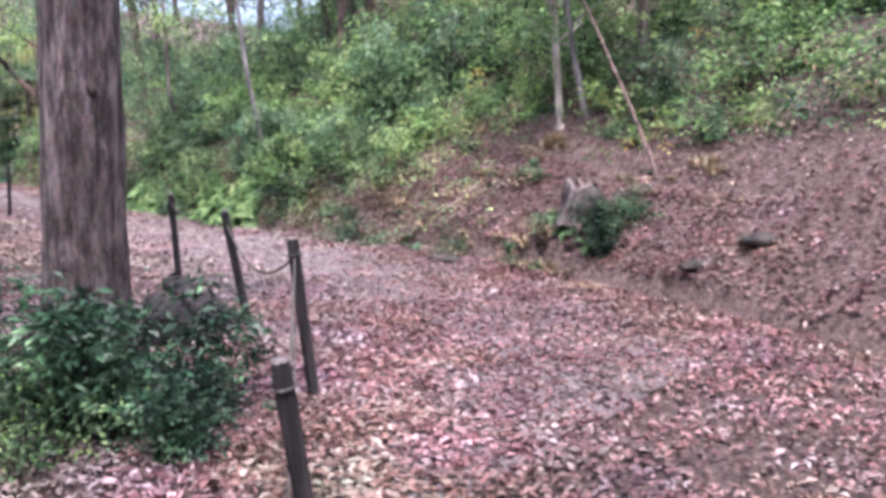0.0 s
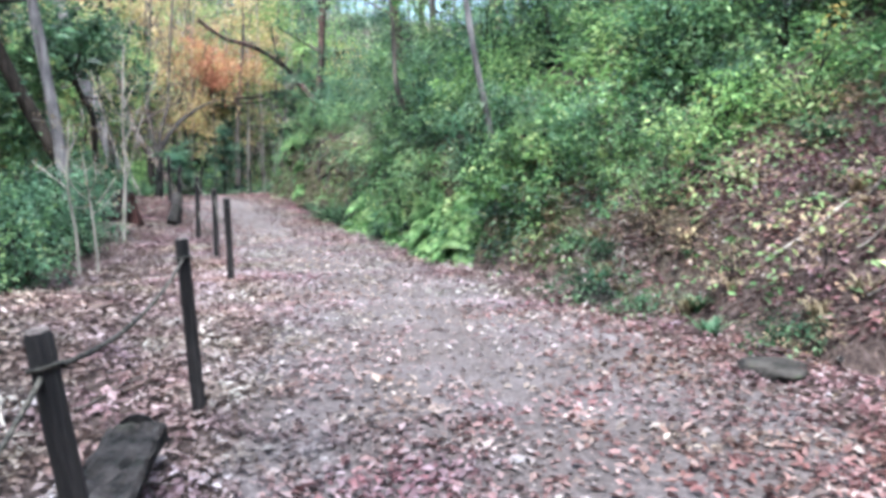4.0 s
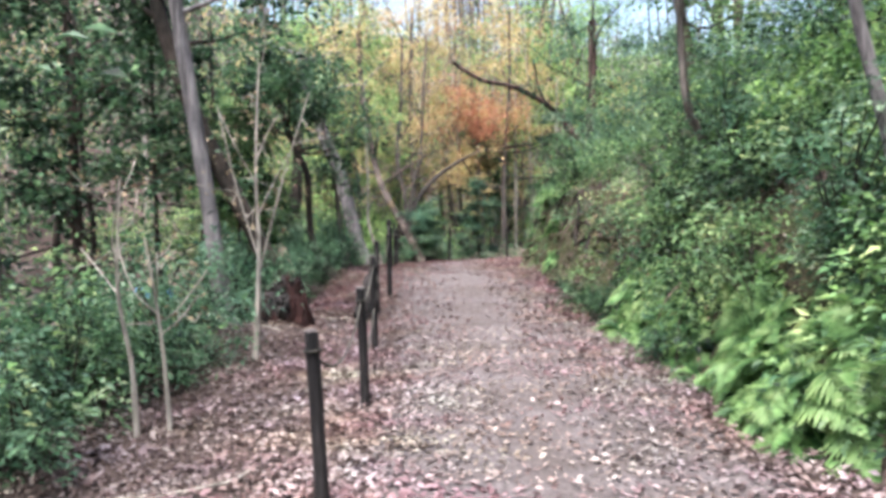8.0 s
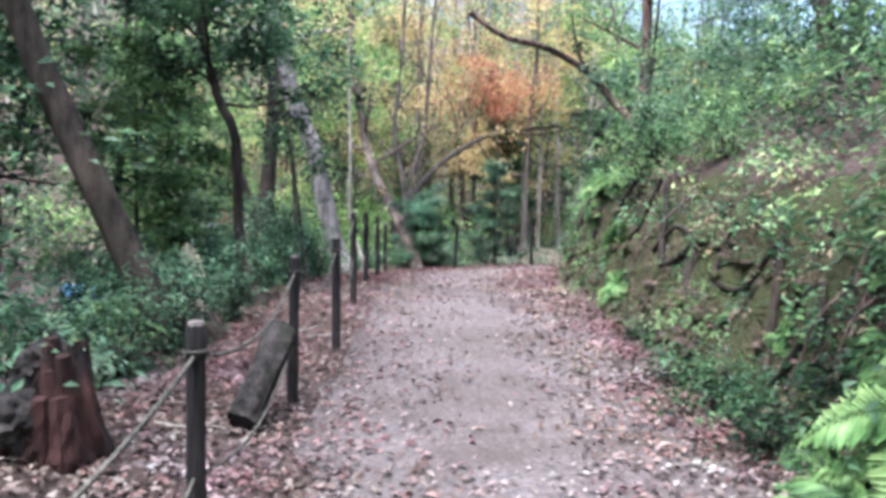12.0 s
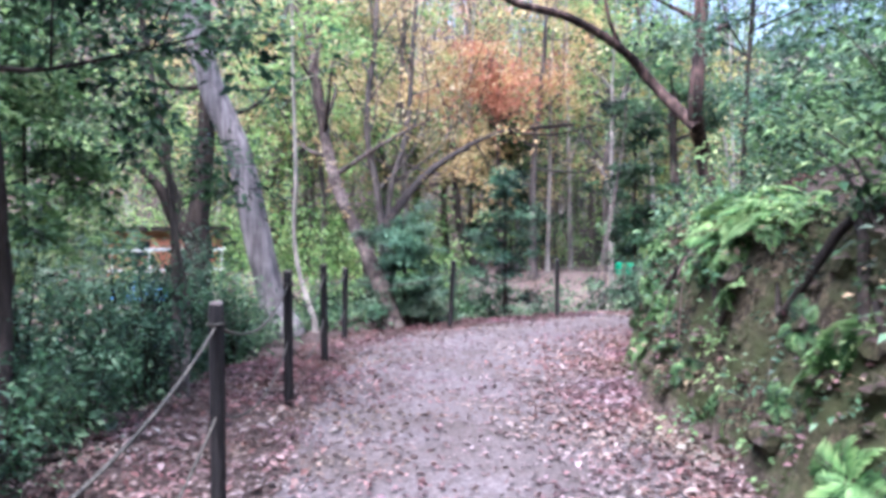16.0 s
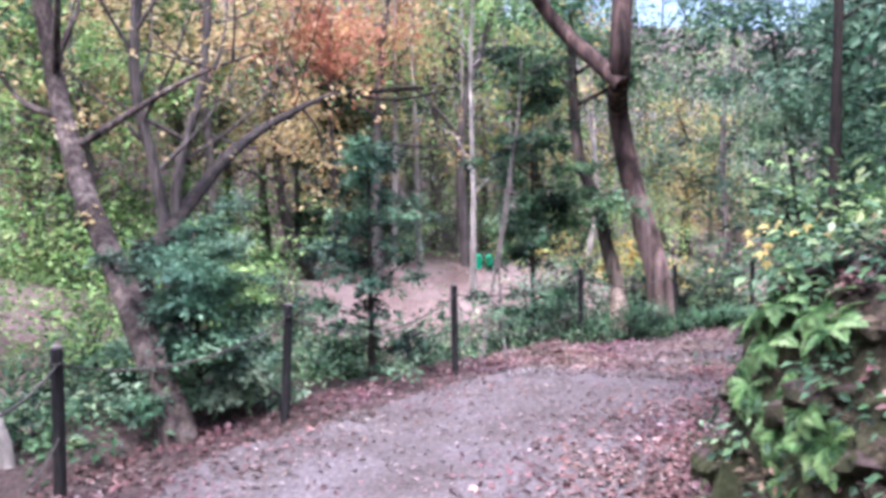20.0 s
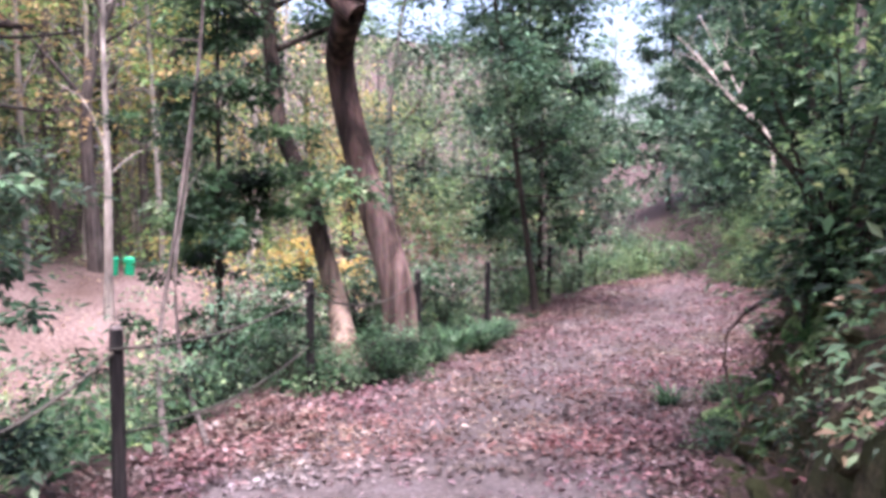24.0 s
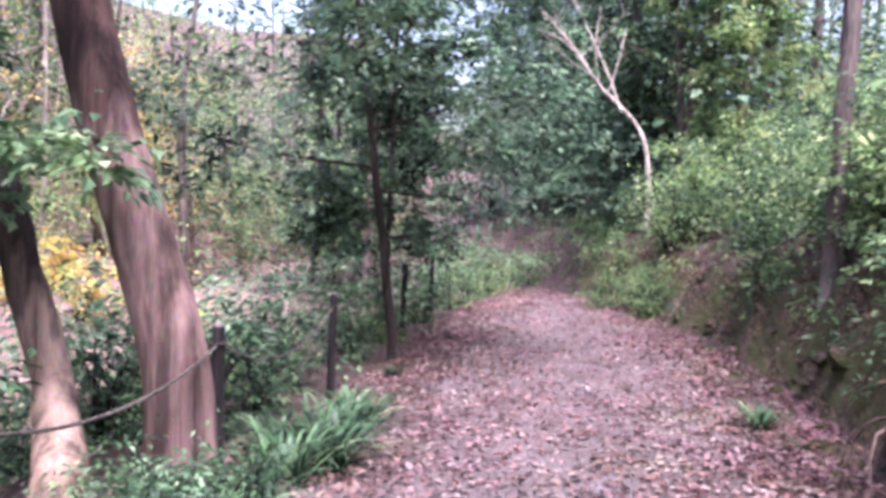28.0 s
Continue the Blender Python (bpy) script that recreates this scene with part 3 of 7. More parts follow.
def tree(name, label, trunk, r0, r1, leaf, bark, seed, crown=None, limbs=6, limb_from=0.45, limb_len=2.0, size=0.14, per=90, clump=0.7, rise=0.5,
         flat=0.75, category="tree", group="", segs=8, aspect=0.55, rough=0.18, flare=1.5, twigs=2, loc=None, limb_r=0.5, fine=True):
    """A tree: a tapered trunk along the given points, limbs with twigs, and a crown of leaf clumps at the twigs' ends. crown: further clumps (x, y, z, r)."""
    rs = np.random.RandomState(seed)
    thing = tagged(new(name), label, category, group)
    base = np.array(trunk[0] if loc is None else loc, float)
    thing.matrix_basis = Matrix.Translation(base)
    pts = curve_pts(np.array(trunk, float) - np.array(trunk[0], float), (8 if segs < 20 else 40) + 4 * len(trunk))
    hgt = np.linspace(0, 1, len(pts))
    rad = r0 + (r1 - r0) * hgt ** 0.9
    rad = rad * (1 + (flare - 1) * np.exp(-hgt * 14))
    pts[0, 2] -= 0.25
    v, f = tube([(pts, rad)], segs, rough, seed)
    put("trunk", mesh_quads("trunk", v, f, bark, True), thing)
    cc, cr = [], []
    for i in range(limbs):
        h = limb_from + (1 - limb_from) * (i + rs.rand() * 0.8) / limbs
        h = min(h, 1.0)
        o = np.array([np.interp(h, hgt, pts[:, k]) for k in range(3)])
        a = i * 2.4 + rs.rand() * 0.9
        ln = limb_len * (0.6 + 0.6 * rs.rand()) * (1.15 - 0.5 * (h - limb_from) / (1.001 - limb_from))
        end = o + np.array([np.cos(a) * ln, np.sin(a) * ln, ln * rise * (0.4 + 0.9 * rs.rand())])
        mid = o + (end - o) * 0.5 + rs.normal(size=3) * 0.12 * ln
        lp = curve_pts([o, mid, end], 8 if fine else 6)
        lr = np.interp(h, hgt, rad) * limb_r
        paths = [(lp, np.linspace(lr, max(0.006, lr * 0.2), len(lp)))]
        for _ in range(twigs):
            w = lp[rs.randint(len(lp) // 2, len(lp) - 1)]
            e2 = w + rs.normal(size=3) * ln * 0.32 + np.array([0, 0, ln * 0.12])
            tp = curve_pts([w, (w + e2) / 2 + rs.normal(size=3) * 0.04, e2], 4)
            paths.append((tp, np.linspace(lr * 0.35, 0.005, len(tp))))
            cc.append(e2)
            cr.append(clump * (0.6 + 0.6 * rs.rand()))
        cc += [end, lp[-3]]
        cr += [clump * (0.7 + 0.6 * rs.rand()), clump * (0.5 + 0.4 * rs.rand())]
        v, f = tube(paths, 5 if fine else 3)
        put("limb", mesh_quads("limb", v, f, bark, True), thing)
    for x, y, z, r in crown or []:
        cc.append((x, y, z))
        cr.append(r)
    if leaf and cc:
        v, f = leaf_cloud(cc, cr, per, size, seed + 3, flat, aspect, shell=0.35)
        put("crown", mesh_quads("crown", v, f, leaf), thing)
    return thing


def add_limb(thing, pts, r0, r1, bark, seed, segs=10):
    """A further limb of a tree, along points of the place."""
    p = curve_pts(np.array(pts, float) - np.array(thing.matrix_basis.translation), 5 * len(pts))
    v, f = tube([(p, np.linspace(r0, r1, len(p)))], segs, 0.12, seed)
    return put("limb", mesh_quads("limb", v, f, bark, True), thing)


def at_ground(x, y, turn=0.0, s=1.0, sink=0.03, tx=0.0, ty=0.0):
    return pose(x, y, ground_z(x, y) - sink, tx, ty, turn) @ Matrix.Diagonal((s, s, s, 1))


# ---- ground and path ----
def lines(lo, f0, f1, hi, step):
    fine = np.arange(f0, f1, step)
    out = f1 + (np.geomspace(1, hi - f1 + 1, 34) - 1)
    inn = f0 - (np.geomspace(1, f0 - lo + 1, 34) - 1)[::-1]
    mid = np.concatenate([inn[:-1], fine, out])
    keep = np.concatenate([[True], np.diff(mid) > step * 0.5])
    return mid[keep]


gx, gy = lines(-420, -1.0, 22.0, 420, 0.12), lines(-420, -2.0, 40.0, 420, 0.12)
GX, GY = np.meshgrid(gx, gy)
GZ = lie(GX, GY)[0]
nx, ny = len(gx), len(gy)
ii = np.arange(ny - 1)[:, None] * nx + np.arange(nx - 1)[None]
quads = np.stack([ii, ii + 1, ii + nx + 1, ii + nx], -1)
ground = put("ground", mesh_quads("ground", np.stack([GX, GY, GZ], -1), quads, GROUND, True))
tagged(ground, "woodland ground of leaf mould with a bare mossy soil bank", "ground", kind="structure")

first, ns, nl = 30, 22 * 14 - 4 - 30, 25
lat = np.linspace(-1, 1, nl)
edge = np.random.RandomState(9)
wig = np.convolve(edge.rand(ns + 8) - 0.5, np.ones(9) / 9, "valid")[:, None]
spread_l = S_HW[first:first + ns, None] * (0.9 + 0.5 * wig)
px = S_C[first:first + ns, 0:1] + S_N[first:first + ns, 0:1] * lat[None] * spread_l
py = S_C[first:first + ns, 1:2] + S_N[first:first + ns, 1:2] * lat[None] * spread_l
pz = lie(px, py)[0] + 0.022 * (1 - np.abs(lat[None]) ** 6) - 0.008
jj = np.arange(ns - 1)[:, None] * nl + np.arange(nl - 1)[None]
path_ob = put("path", mesh_quads("path", np.stack([px, py, pz], -1), np.stack([jj, jj + 1, jj + nl + 1, jj + nl], -1), GRIT, True))
tagged(path_ob, "trodden grit footpath strewn with fallen leaves", "path", kind="structure")

# trodden earth of the open ground across the dip, its colour paled for sky light
cx, cy = np.meshgrid(np.arange(-16, 36, 0.25), np.arange(10, 62, 0.25))
cz, cla, chw, _ = lie(cx, cy)
rag = 0.9 * np.sin(cx * 0.9 + 1) * np.sin(cy * 0.7) + 0.5 * np.sin(cx * 2.3 - cy * 1.1) + 0.3 * np.sin(cx * 4.1 + cy * 3.7)
inside = (-cla - chw > np.where(cy < 33, 7.0, 5.2) + rag) & (-cla - chw < 12.3 + 1.5 * rag)
row, col = np.where(inside[:-1, :-1] & inside[1:, :-1] & inside[:-1, 1:] & inside[1:, 1:])
cn = cx.shape[1]
k0 = row * cn + col
used, back = np.unique(np.stack([k0, k0 + 1, k0 + cn + 1, k0 + cn], 1), return_inverse=True)
cxyz = np.stack([cx, cy, cz + 0.03], -1).reshape(-1, 3)[used]
tagged(put("clearing", mesh_quads("clearing", cxyz, back.reshape(-1, 4), SKYLIT_EARTH, True)), "pinkish trodden earth of an open clearing, paled for sky light", "clearing", kind="structure")

# ---- posts and ropes ----
def make_post(height, r, lean_x, lean_y, seed, x, y):
    rs = np.random.RandomState(seed)
    thing = tagged(new("fence_post"), "dark weathered round wooden fence post at the path's edge", "post", "rope fence posts")
    z = ground_z(x, y)
    thing.matrix_basis = pose(x, y, z, lean_x, lean_y, 0)
    hs = np.array([-0.3, 0, 0.2, 0.45, 0.7, height - 0.012, height])
    rr = np.array([r * 1.05, r * 1.04, r, r * 0.98, r, r * 0.98, r * 0.86])
    v, f = tube([(np.stack([0 * hs, 0 * hs, hs], 1), rr)], 12, 0.1, seed, cap=False)
    put("shaft", mesh_quads("shaft", v, f, WOOD_POST, True), thing)
    bm = bmesh.new()
    bmesh.ops.create_cone(bm, cap_ends=True, segments=12, radius1=r * 0.88, radius2=r * 0.8, depth=0.014)
    bmesh.ops.translate(bm, verts=bm.verts, vec=(0, 0, height + 0.004))
    part("sawn_top", bm, WOOD_SAWN, thing, "pale sawn top of the post")
    v, f = tube([(np.stack([(r + 0.008) * np.cos(np.linspace(0, 6.283, 17)), (r + 0.008) * np.sin(np.linspace(0, 6.283, 17)),
                 height - 0.1 + 0.012 * np.linspace(0, 1, 17)], 1), np.full(17, 0.006))], 6)
    put("rope_loop", mesh_quads("rope_loop", v, f, ROPE, True), thing)
    return thing


POSTS = [(1.45, 2.2, -6, -7, 0.8), (2.6, 3.98, -5, -5.5, 0.99), (3.15, 5.79, -5, -9.5, 0.99), (3.47, 7.86, -1, -4, 0.93), (4.01, 12.06, 0, -2, 0.87),
    (4.01, 14.04, 0, -1, 0.88), (3.89, 16.08, 0, 0, 0.95), (3.69, 18.51, 0, 1, 0.95), (3.76, 19.85, 0, 0, 0.93), (3.6, 22.0, 0, 0, 1.0),
    (3.46, 24.21, 0, 0, 1.0), (3.42, 26.05, 0, 0, 0.97), (3.34, 27.98, 0, 1, 0.9), (4.64, 29.25, 0, 3, 0.92), (6.3, 30.58, 0, 0, 0.88),
    (8.3, 32.27, 0, 0, 0.95), (10.1, 33.19, 0, -1, 0.9), (12.0, 34.23, 0, 0, 0.87), (14.9, 35.9, 0, 1, 0.9), (17.4, 37.4, 0, 0, 0.9)]
for i, (x, y, lx, ly, h) in enumerate(POSTS):
    make_post(h, 0.035 if i != 1 else 0.037, lx, ly, 40 + i, x, y)


def post_top(i, down=0.1):
    x, y, lx, ly, h = POSTS[i]
    v = pose(x, y, ground_z(x, y), lx, ly, 0) @ Vector((0, 0, h - down))
    return np.array(v)


for i in range(len(POSTS) - 1):
    if i == 3:
        continue
    a, b = post_top(i), post_top(i + 1)
    t = np.linspace(0, 1, 18)[:, None]
    sag = 0.16 + 0.08 * math.sin(i * 2.1)
    line = a + (b - a) * t - np.array([0, 0, 1.0]) * (4 * sag * t * (1 - t))
    v, f = tube([(line, np.full(18, 0.0085))], 6)
    rope = put("rope", mesh_quads("rope", v, f, ROPE, True))
    tagged(rope, "weathered grey rope sagging between two posts", "rope", "fence ropes")
    if i in (0, 5, 6, 8, 9, 10, 11, 14):
        line2 = line - np.array([0, 0, 0.42]) - np.array([0, 0, 1.0]) * (0.1 * t * (1 - t))
        v, f = tube([(line2, np.full(18, 0.007))], 6)
        tagged(put("rope", mesh_quads("rope", v, f, ROPE, True)), "thin lower rope sagging between two posts", "rope", "fence ropes")


# ---- named trees ----
def gz(x, y, up=0.0):
    return (x, y, ground_z(x, y) + up)


start_tree = tree("tree", "thick reddish-brown trunk with furrowed bark beside the path", [gz(1.7, 5.3), (1.71, 5.3, 1.3), (1.72, 5.28, 3.0), (1.76, 5.25, 6.5)],
     0.285, 0.22, GREEN_DARK, BARK_FURROWED, 11, limbs=5, limb_from=0.85, limb_len=2.0, size=0.12, per=120, clump=0.6, segs=40, rough=0.12, flare=1.35)
bm = bmesh.new()
bmesh.ops.create_icosphere(bm, subdivisions=2, radius=0.042)
for bv in bm.verts:
    bv.co = Vector((0.0, -0.245, 2.02 - ground_z(1.7, 5.3))) + Vector((bv.co.x * 0.9, bv.co.y * 0.9, bv.co.z * 1.3)) * (1 + 0.25 * noise.noise(bv.co * 30))
part("knot", bm, BARK_DARK, start_tree, "dark hollow knot")
tree("tree", "slender grey trunk leaning on the slope below the path", [gz(2.1, 17.2), (1.99, 17.24, 1.50), (1.88, 17.26, 2.48), (1.58, 17.30, 4.63), (1.43, 17.33, 6.13)],
     0.115, 0.07, GREEN_DARK, BARK_LILAC, 12, limbs=6, limb_from=0.75, limb_len=1.8, size=0.12, per=120, clump=0.6, segs=10)
tree("sapling", "bare pale sapling forking at chest height with small whitish leaves", [gz(2.85, 15.43), (2.88, 15.44, 1.15), (2.91, 15.45, 1.83), (2.90, 15.46, 2.50), (2.95, 15.49, 3.49)],
     0.034, 0.008, DRY_TAN, BARK_LIGHT, 13, limbs=8, limb_from=0.36, limb_len=0.42, rise=2.6, size=0.05, per=5, clump=0.25, twigs=3, flare=1.1, segs=7)
tree("sapling", "thin pale sapling with few leaves below the path", [gz(2.42, 13.75), (2.4, 13.75, 1.0), (2.34, 13.7, 1.55), (2.38, 13.7, 2.3)], 0.026, 0.008, DRY_TAN, BARK_LIGHT, 14,
     limbs=5, limb_from=0.5, limb_len=0.5, rise=1.4, size=0.05, per=4, clump=0.2, flare=1.1, segs=6)
tree("sapling", "thin pale sapling with few leaves below the path", [gz(2.62, 13.85), (2.6, 13.85, 0.9), (2.56, 13.85, 1.35), (2.5, 13.8, 1.9)], 0.022, 0.008, DRY_TAN, BARK_LIGHT, 15,
     limbs=4, limb_from=0.5, limb_len=0.4, rise=1.4, size=0.05, per=4, clump=0.2, flare=1.1, segs=6)
tree("tree", "dark crooked trunk with a dense dark green crown", [gz(2.75, 21.4), (2.12, 22.77, 1.79), (2.05, 22.81, 3.01), (1.83, 22.93, 3.47), (1.60, 23.04, 4.15), (1.40, 23.27, 4.99)],
     0.07, 0.05, GREEN_DARK, BARK_DARK, 16, limbs=7, limb_from=0.6, limb_len=1.3, size=0.1, per=190, clump=0.55, segs=9)
tree("tree", "thick dark trunk leaning far over in the dip", [gz(2.5, 20.55), (2.05, 20.58, 1.1), (1.42, 20.6, 2.3), (0.7, 20.7, 3.8), (0.2, 20.8, 5.2), (-0.2, 21.0, 7.0)],
     0.16, 0.11, GREEN_DARK, BARK_DARK, 161, limbs=5, limb_from=0.75, limb_len=1.5, size=0.1, per=80, clump=0.5, segs=20, rough=0.2)
lean_tree = tree("tree", "grey trunk leaning over the rope fence with a broken knot", [gz(2.5, 28.5), (2.32, 28.61, 1.51), (2.09, 28.62, 2.45), (1.87, 28.63, 3.45), (1.53, 28.64, 4.29), (1.23, 28.65, 5.39), (0.93, 28.66, 6.68)],
     0.195, 0.15, AMBER, BARK_LILAC, 17, limbs=5, limb_from=0.85, limb_len=2.0, size=0.1, per=60, clump=0.6, segs=20, rough=0.14)
add_limb(lean_tree, [(1.88, 29.04, 2.56), (2.10, 28.92, 2.50), (2.28, 28.86, 2.44)], 0.06, 0.025, BARK_DARK, 171, 8)
fork = tree("tree", "dark stem forking low across the dip", [gz(-0.55, 33.0), (-0.34, 33.60, 1.88), (-0.34, 33.62, 2.41), (-0.26, 33.75, 3.66), (-0.20, 33.90, 5.29), (-0.33, 34.06, 7.13)], 0.33, 0.12, GREEN_DARK, BARK_DARK, 172, limbs=5, limb_from=0.75, limb_len=1.6, size=0.12, per=60, clump=0.6, segs=12)
add_limb(fork, [(-0.36, 33.61, 2.19), (-0.78, 33.65, 2.60), (-1.07, 33.59, 3.27), (-1.58, 33.63, 3.77)], 0.16, 0.07, BARK_DARK, 173, 8)
tree("tree", "pair of thin grey stems in the undergrowth", [gz(2.46, 24.6), (2.29, 25.12, 2.10), (2.23, 25.13, 3.00), (2.07, 25.14, 3.90), (1.96, 25.14, 4.60)], 0.04, 0.025, GREEN_DARK, BARK_GREY, 18,
     limbs=4, limb_from=0.75, limb_len=1.0, size=0.1, per=70, clump=0.45, segs=7)
tree("tree", "thin grey stem in the undergrowth", [gz(2.6, 24.4), (2.42, 25.02, 1.76), (2.30, 25.02, 2.65), (2.23, 25.13, 3.31)], 0.035, 0.015, GREEN_DARK, BARK_GREY, 19,
     limbs=3, limb_from=0.7, limb_len=0.7, size=0.09, per=60, clump=0.35, segs=7)
tree("tree", "thin pale stem beside the leaning trunk", [gz(2.9, 28.6), (2.55, 28.92, 2.14), (2.56, 28.93, 3.27), (2.53, 28.94, 4.66), (2.52, 28.95, 5.86)], 0.035, 0.02, GREEN_LIGHT, BARK_LIGHT, 20,
     limbs=4, limb_from=0.7, limb_len=0.9, size=0.09, per=40, clump=0.4, segs=7)
# amber tree with the long arching limb
tree("tree", "leaning autumn tree with rough mossy bark and sparse amber leaves", [gz(3.9, 28.98), (3.62, 29.4, 1.75), (3.28, 30.1, 2.3), (2.86, 31.0, 2.98), (2.55, 31.7, 3.75), (2.36, 32.0, 4.6), (2.12, 32.1, 6.33), (2.06, 32.2, 8.07)],
     0.115, 0.085, AMBER, BARK_MOSSY, 21, limbs=9, limb_from=0.5, limb_len=1.5, size=0.09, per=16, clump=0.55, segs=20, rise=1.4, rough=0.3, flare=1.3,
     crown=[(-0.62 - 0.24 * k, 1.1 + 0.5 * k, 1.2 + 0.42 * k, 0.14) for k in range(5)])
arch = tree("tree", "dark arching limb carrying orange and amber leaves", [gz(3.4, 31.9), (3.18, 32.02, 2.14), (3.38, 32.22, 2.40), (4.01, 34.73, 3.49), (4.81, 37.74, 4.35), (6.05, 40.74, 5.18), (8.27, 42.24, 5.58)],
     0.13, 0.05, ORANGE, BARK_DARK, 22, limb_r=0.22, limbs=10, limb_from=0.62, limb_len=2.4, rise=1.9, size=0.09, per=34, clump=0.75, segs=10, rough=0.25)
add_limb(arch, [(5.97, 41.04, 5.21), (6.61, 41.11, 5.18), (7.68, 41.29, 5.18), (9.03, 41.84, 5.54)], 0.06, 0.02, BARK_DARK, 221, 8)
add_limb(arch, [(5.28, 40.34, 4.77), (5.53, 40.27, 4.42), (5.64, 40.22, 3.97)], 0.04, 0.015, BARK_DARK, 222, 8)
tree("tree", "upright mossy stem with sparse amber leaves", [gz(3.5, 32.3), (3.36, 32.52, 2.68), (3.11, 32.54, 4.25), (3.28, 32.55, 6.01), (3.36, 32.57, 7.95)], 0.08, 0.04, AMBER, BARK_GREY, 23,
     limbs=13, limb_from=0.3, limb_len=1.1, rise=1.6, size=0.07, per=9, clump=0.5, segs=8, twigs=4)
tree("tree", "upright mossy stem with sparse amber leaves", [gz(3.75, 32.5), (3.48, 32.72, 2.68), (3.82, 32.94, 4.29), (3.94, 33.15, 6.15), (4.12, 33.17, 8.18)], 0.07, 0.035, AMBER, BARK_GREY, 24,
     limbs=13, limb_from=0.3, limb_len=1.1, rise=1.6, size=0.07, per=9, clump=0.5, segs=8, twigs=4)
tree("tree", "tall tree in full amber and yellow leaf", [gz(5.2, 46.2), (5.2, 46.2, 3), (5.3, 46.2, 6), (5.2, 46.4, 11.5)], 0.16, 0.06, AMBER, BARK_GREY, 25,
     limbs=14, limb_from=0.34, limb_len=3.2, size=0.1, per=230, clump=1.0, segs=8)
tree("tree", "tall tree in pale amber leaf", [gz(3.2, 42.0), (3.2, 42, 3), (3.1, 42.1, 6.5), (3.3, 42.2, 11.5)], 0.15, 0.06, AMBER, BARK_GREY, 251,
     limbs=11, limb_from=0.48, limb_len=2.3, size=0.1, per=200, clump=0.9, segs=8)
tree("tree", "orange-red maple behind the arching limb", [gz(6.15, 43.5), (6.15, 43.5, 3), (6.05, 43.4, 5.7), (6.15, 43.4, 7.5)], 0.09, 0.04, ORANGE, BARK_GREY, 26,
     limbs=9, limb_from=0.62, limb_len=1.7, size=0.12, per=150, clump=0.75, segs=8, rise=0.3)
tree("tree", "leaning brown trunk across the dip", [gz(5.55, 42.4), (5.13, 42.14, 1.59), (4.81, 42.46, 2.70), (4.68, 42.85, 4.09), (4.58, 43.24, 5.63)], 0.15, 0.08, AMBER, BARK_DARK, 27,
     limbs=5, limb_from=0.7, limb_len=1.4, size=0.12, per=40, clump=0.6, segs=8)
# the big leaning tree of the last bend
big_tree = tree("tree", "big leaning tree with reddish bark peeling pale near its foot", [gz(9.95, 33.3), (9.90, 33.30, 1.60), (9.80, 33.46, 2.23), (9.66, 33.67, 3.01), (9.55, 33.88, 4.05), (9.13, 32.92, 4.6), (9.3, 33.2, 6.0), (9.4, 33.4, 8.5)],
     0.185, 0.13, GREEN_MID, BARK_PEELING, 28, limbs=4, limb_from=0.85, limb_len=2.4, size=0.11, per=60, clump=0.6, segs=40, rough=0.1, flare=1.2)
add_limb(big_tree, [(9.16, 32.92, 4.3), (8.59, 33.74, 5.22), (7.90, 33.54, 5.89), (6.86, 33.25, 6.42), (5.77, 32.95, 6.64), (4.92, 32.76, 7.16)], 0.115, 0.06, BARK_PEELING, 281)
add_limb(big_tree, [(7.90, 33.54, 5.89), (7.64, 33.45, 6.47), (7.50, 33.46, 7.36)], 0.05, 0.03, BARK_PEELING, 282, 8)
tree("tree", "slim dark trunk with a spray of dark evergreen leaves", [gz(9.3, 33.3), (9.60, 33.99, 1.43), (9.49, 34.15, 2.08), (9.44, 34.40, 2.73), (9.30, 34.74, 3.40), (9.29, 34.98, 4.43), (9.34, 35.17, 5.31)],
     0.12, 0.08, GREEN_DARK, BARK_PEELING_TAN, 29, limbs=5, limb_from=0.8, limb_len=1.4, size=0.09, per=190, clump=0.5, segs=9, flat=0.5,
     crown=[(x - 9.3, y - 33.3, z - ground_z(9.3, 33.3), 0.3) for x, y, z in ((8.66, 34.45, 2.70), (9.04, 34.10, 2.87), (9.23, 33.63, 2.72), (9.42, 33.32, 2.73), (8.84, 34.25, 2.47), (9.10, 33.88, 2.54), (8.51, 34.71, 2.51), (8.87, 34.55, 2.97), (8.44, 34.95, 2.85))])
tree("tree", "thin pale pole stem leaning beside the fence", [gz(6.65, 30.9), (7.33, 33.05, 1.35), (7.59, 33.32, 2.36), (7.78, 33.49, 3.19), (7.97, 33.68, 4.06), (8.06, 33.80, 4.91)], 0.023, 0.015, None, BARK_GREY, 30,
     limbs=4, limb_from=0.75, limb_len=0.8, segs=7, flare=1.1)
tree("tree", "thin pale pole stem leaning beside the fence", [gz(6.95, 31.0), (7.47, 32.92, 1.27), (7.53, 33.20, 1.97), (7.69, 33.39, 2.59), (7.88, 33.57, 3.57)], 0.02, 0.012, None, BARK_GREY, 31,
     limbs=3, limb_from=0.75, limb_len=0.6, segs=7, flare=1.1)


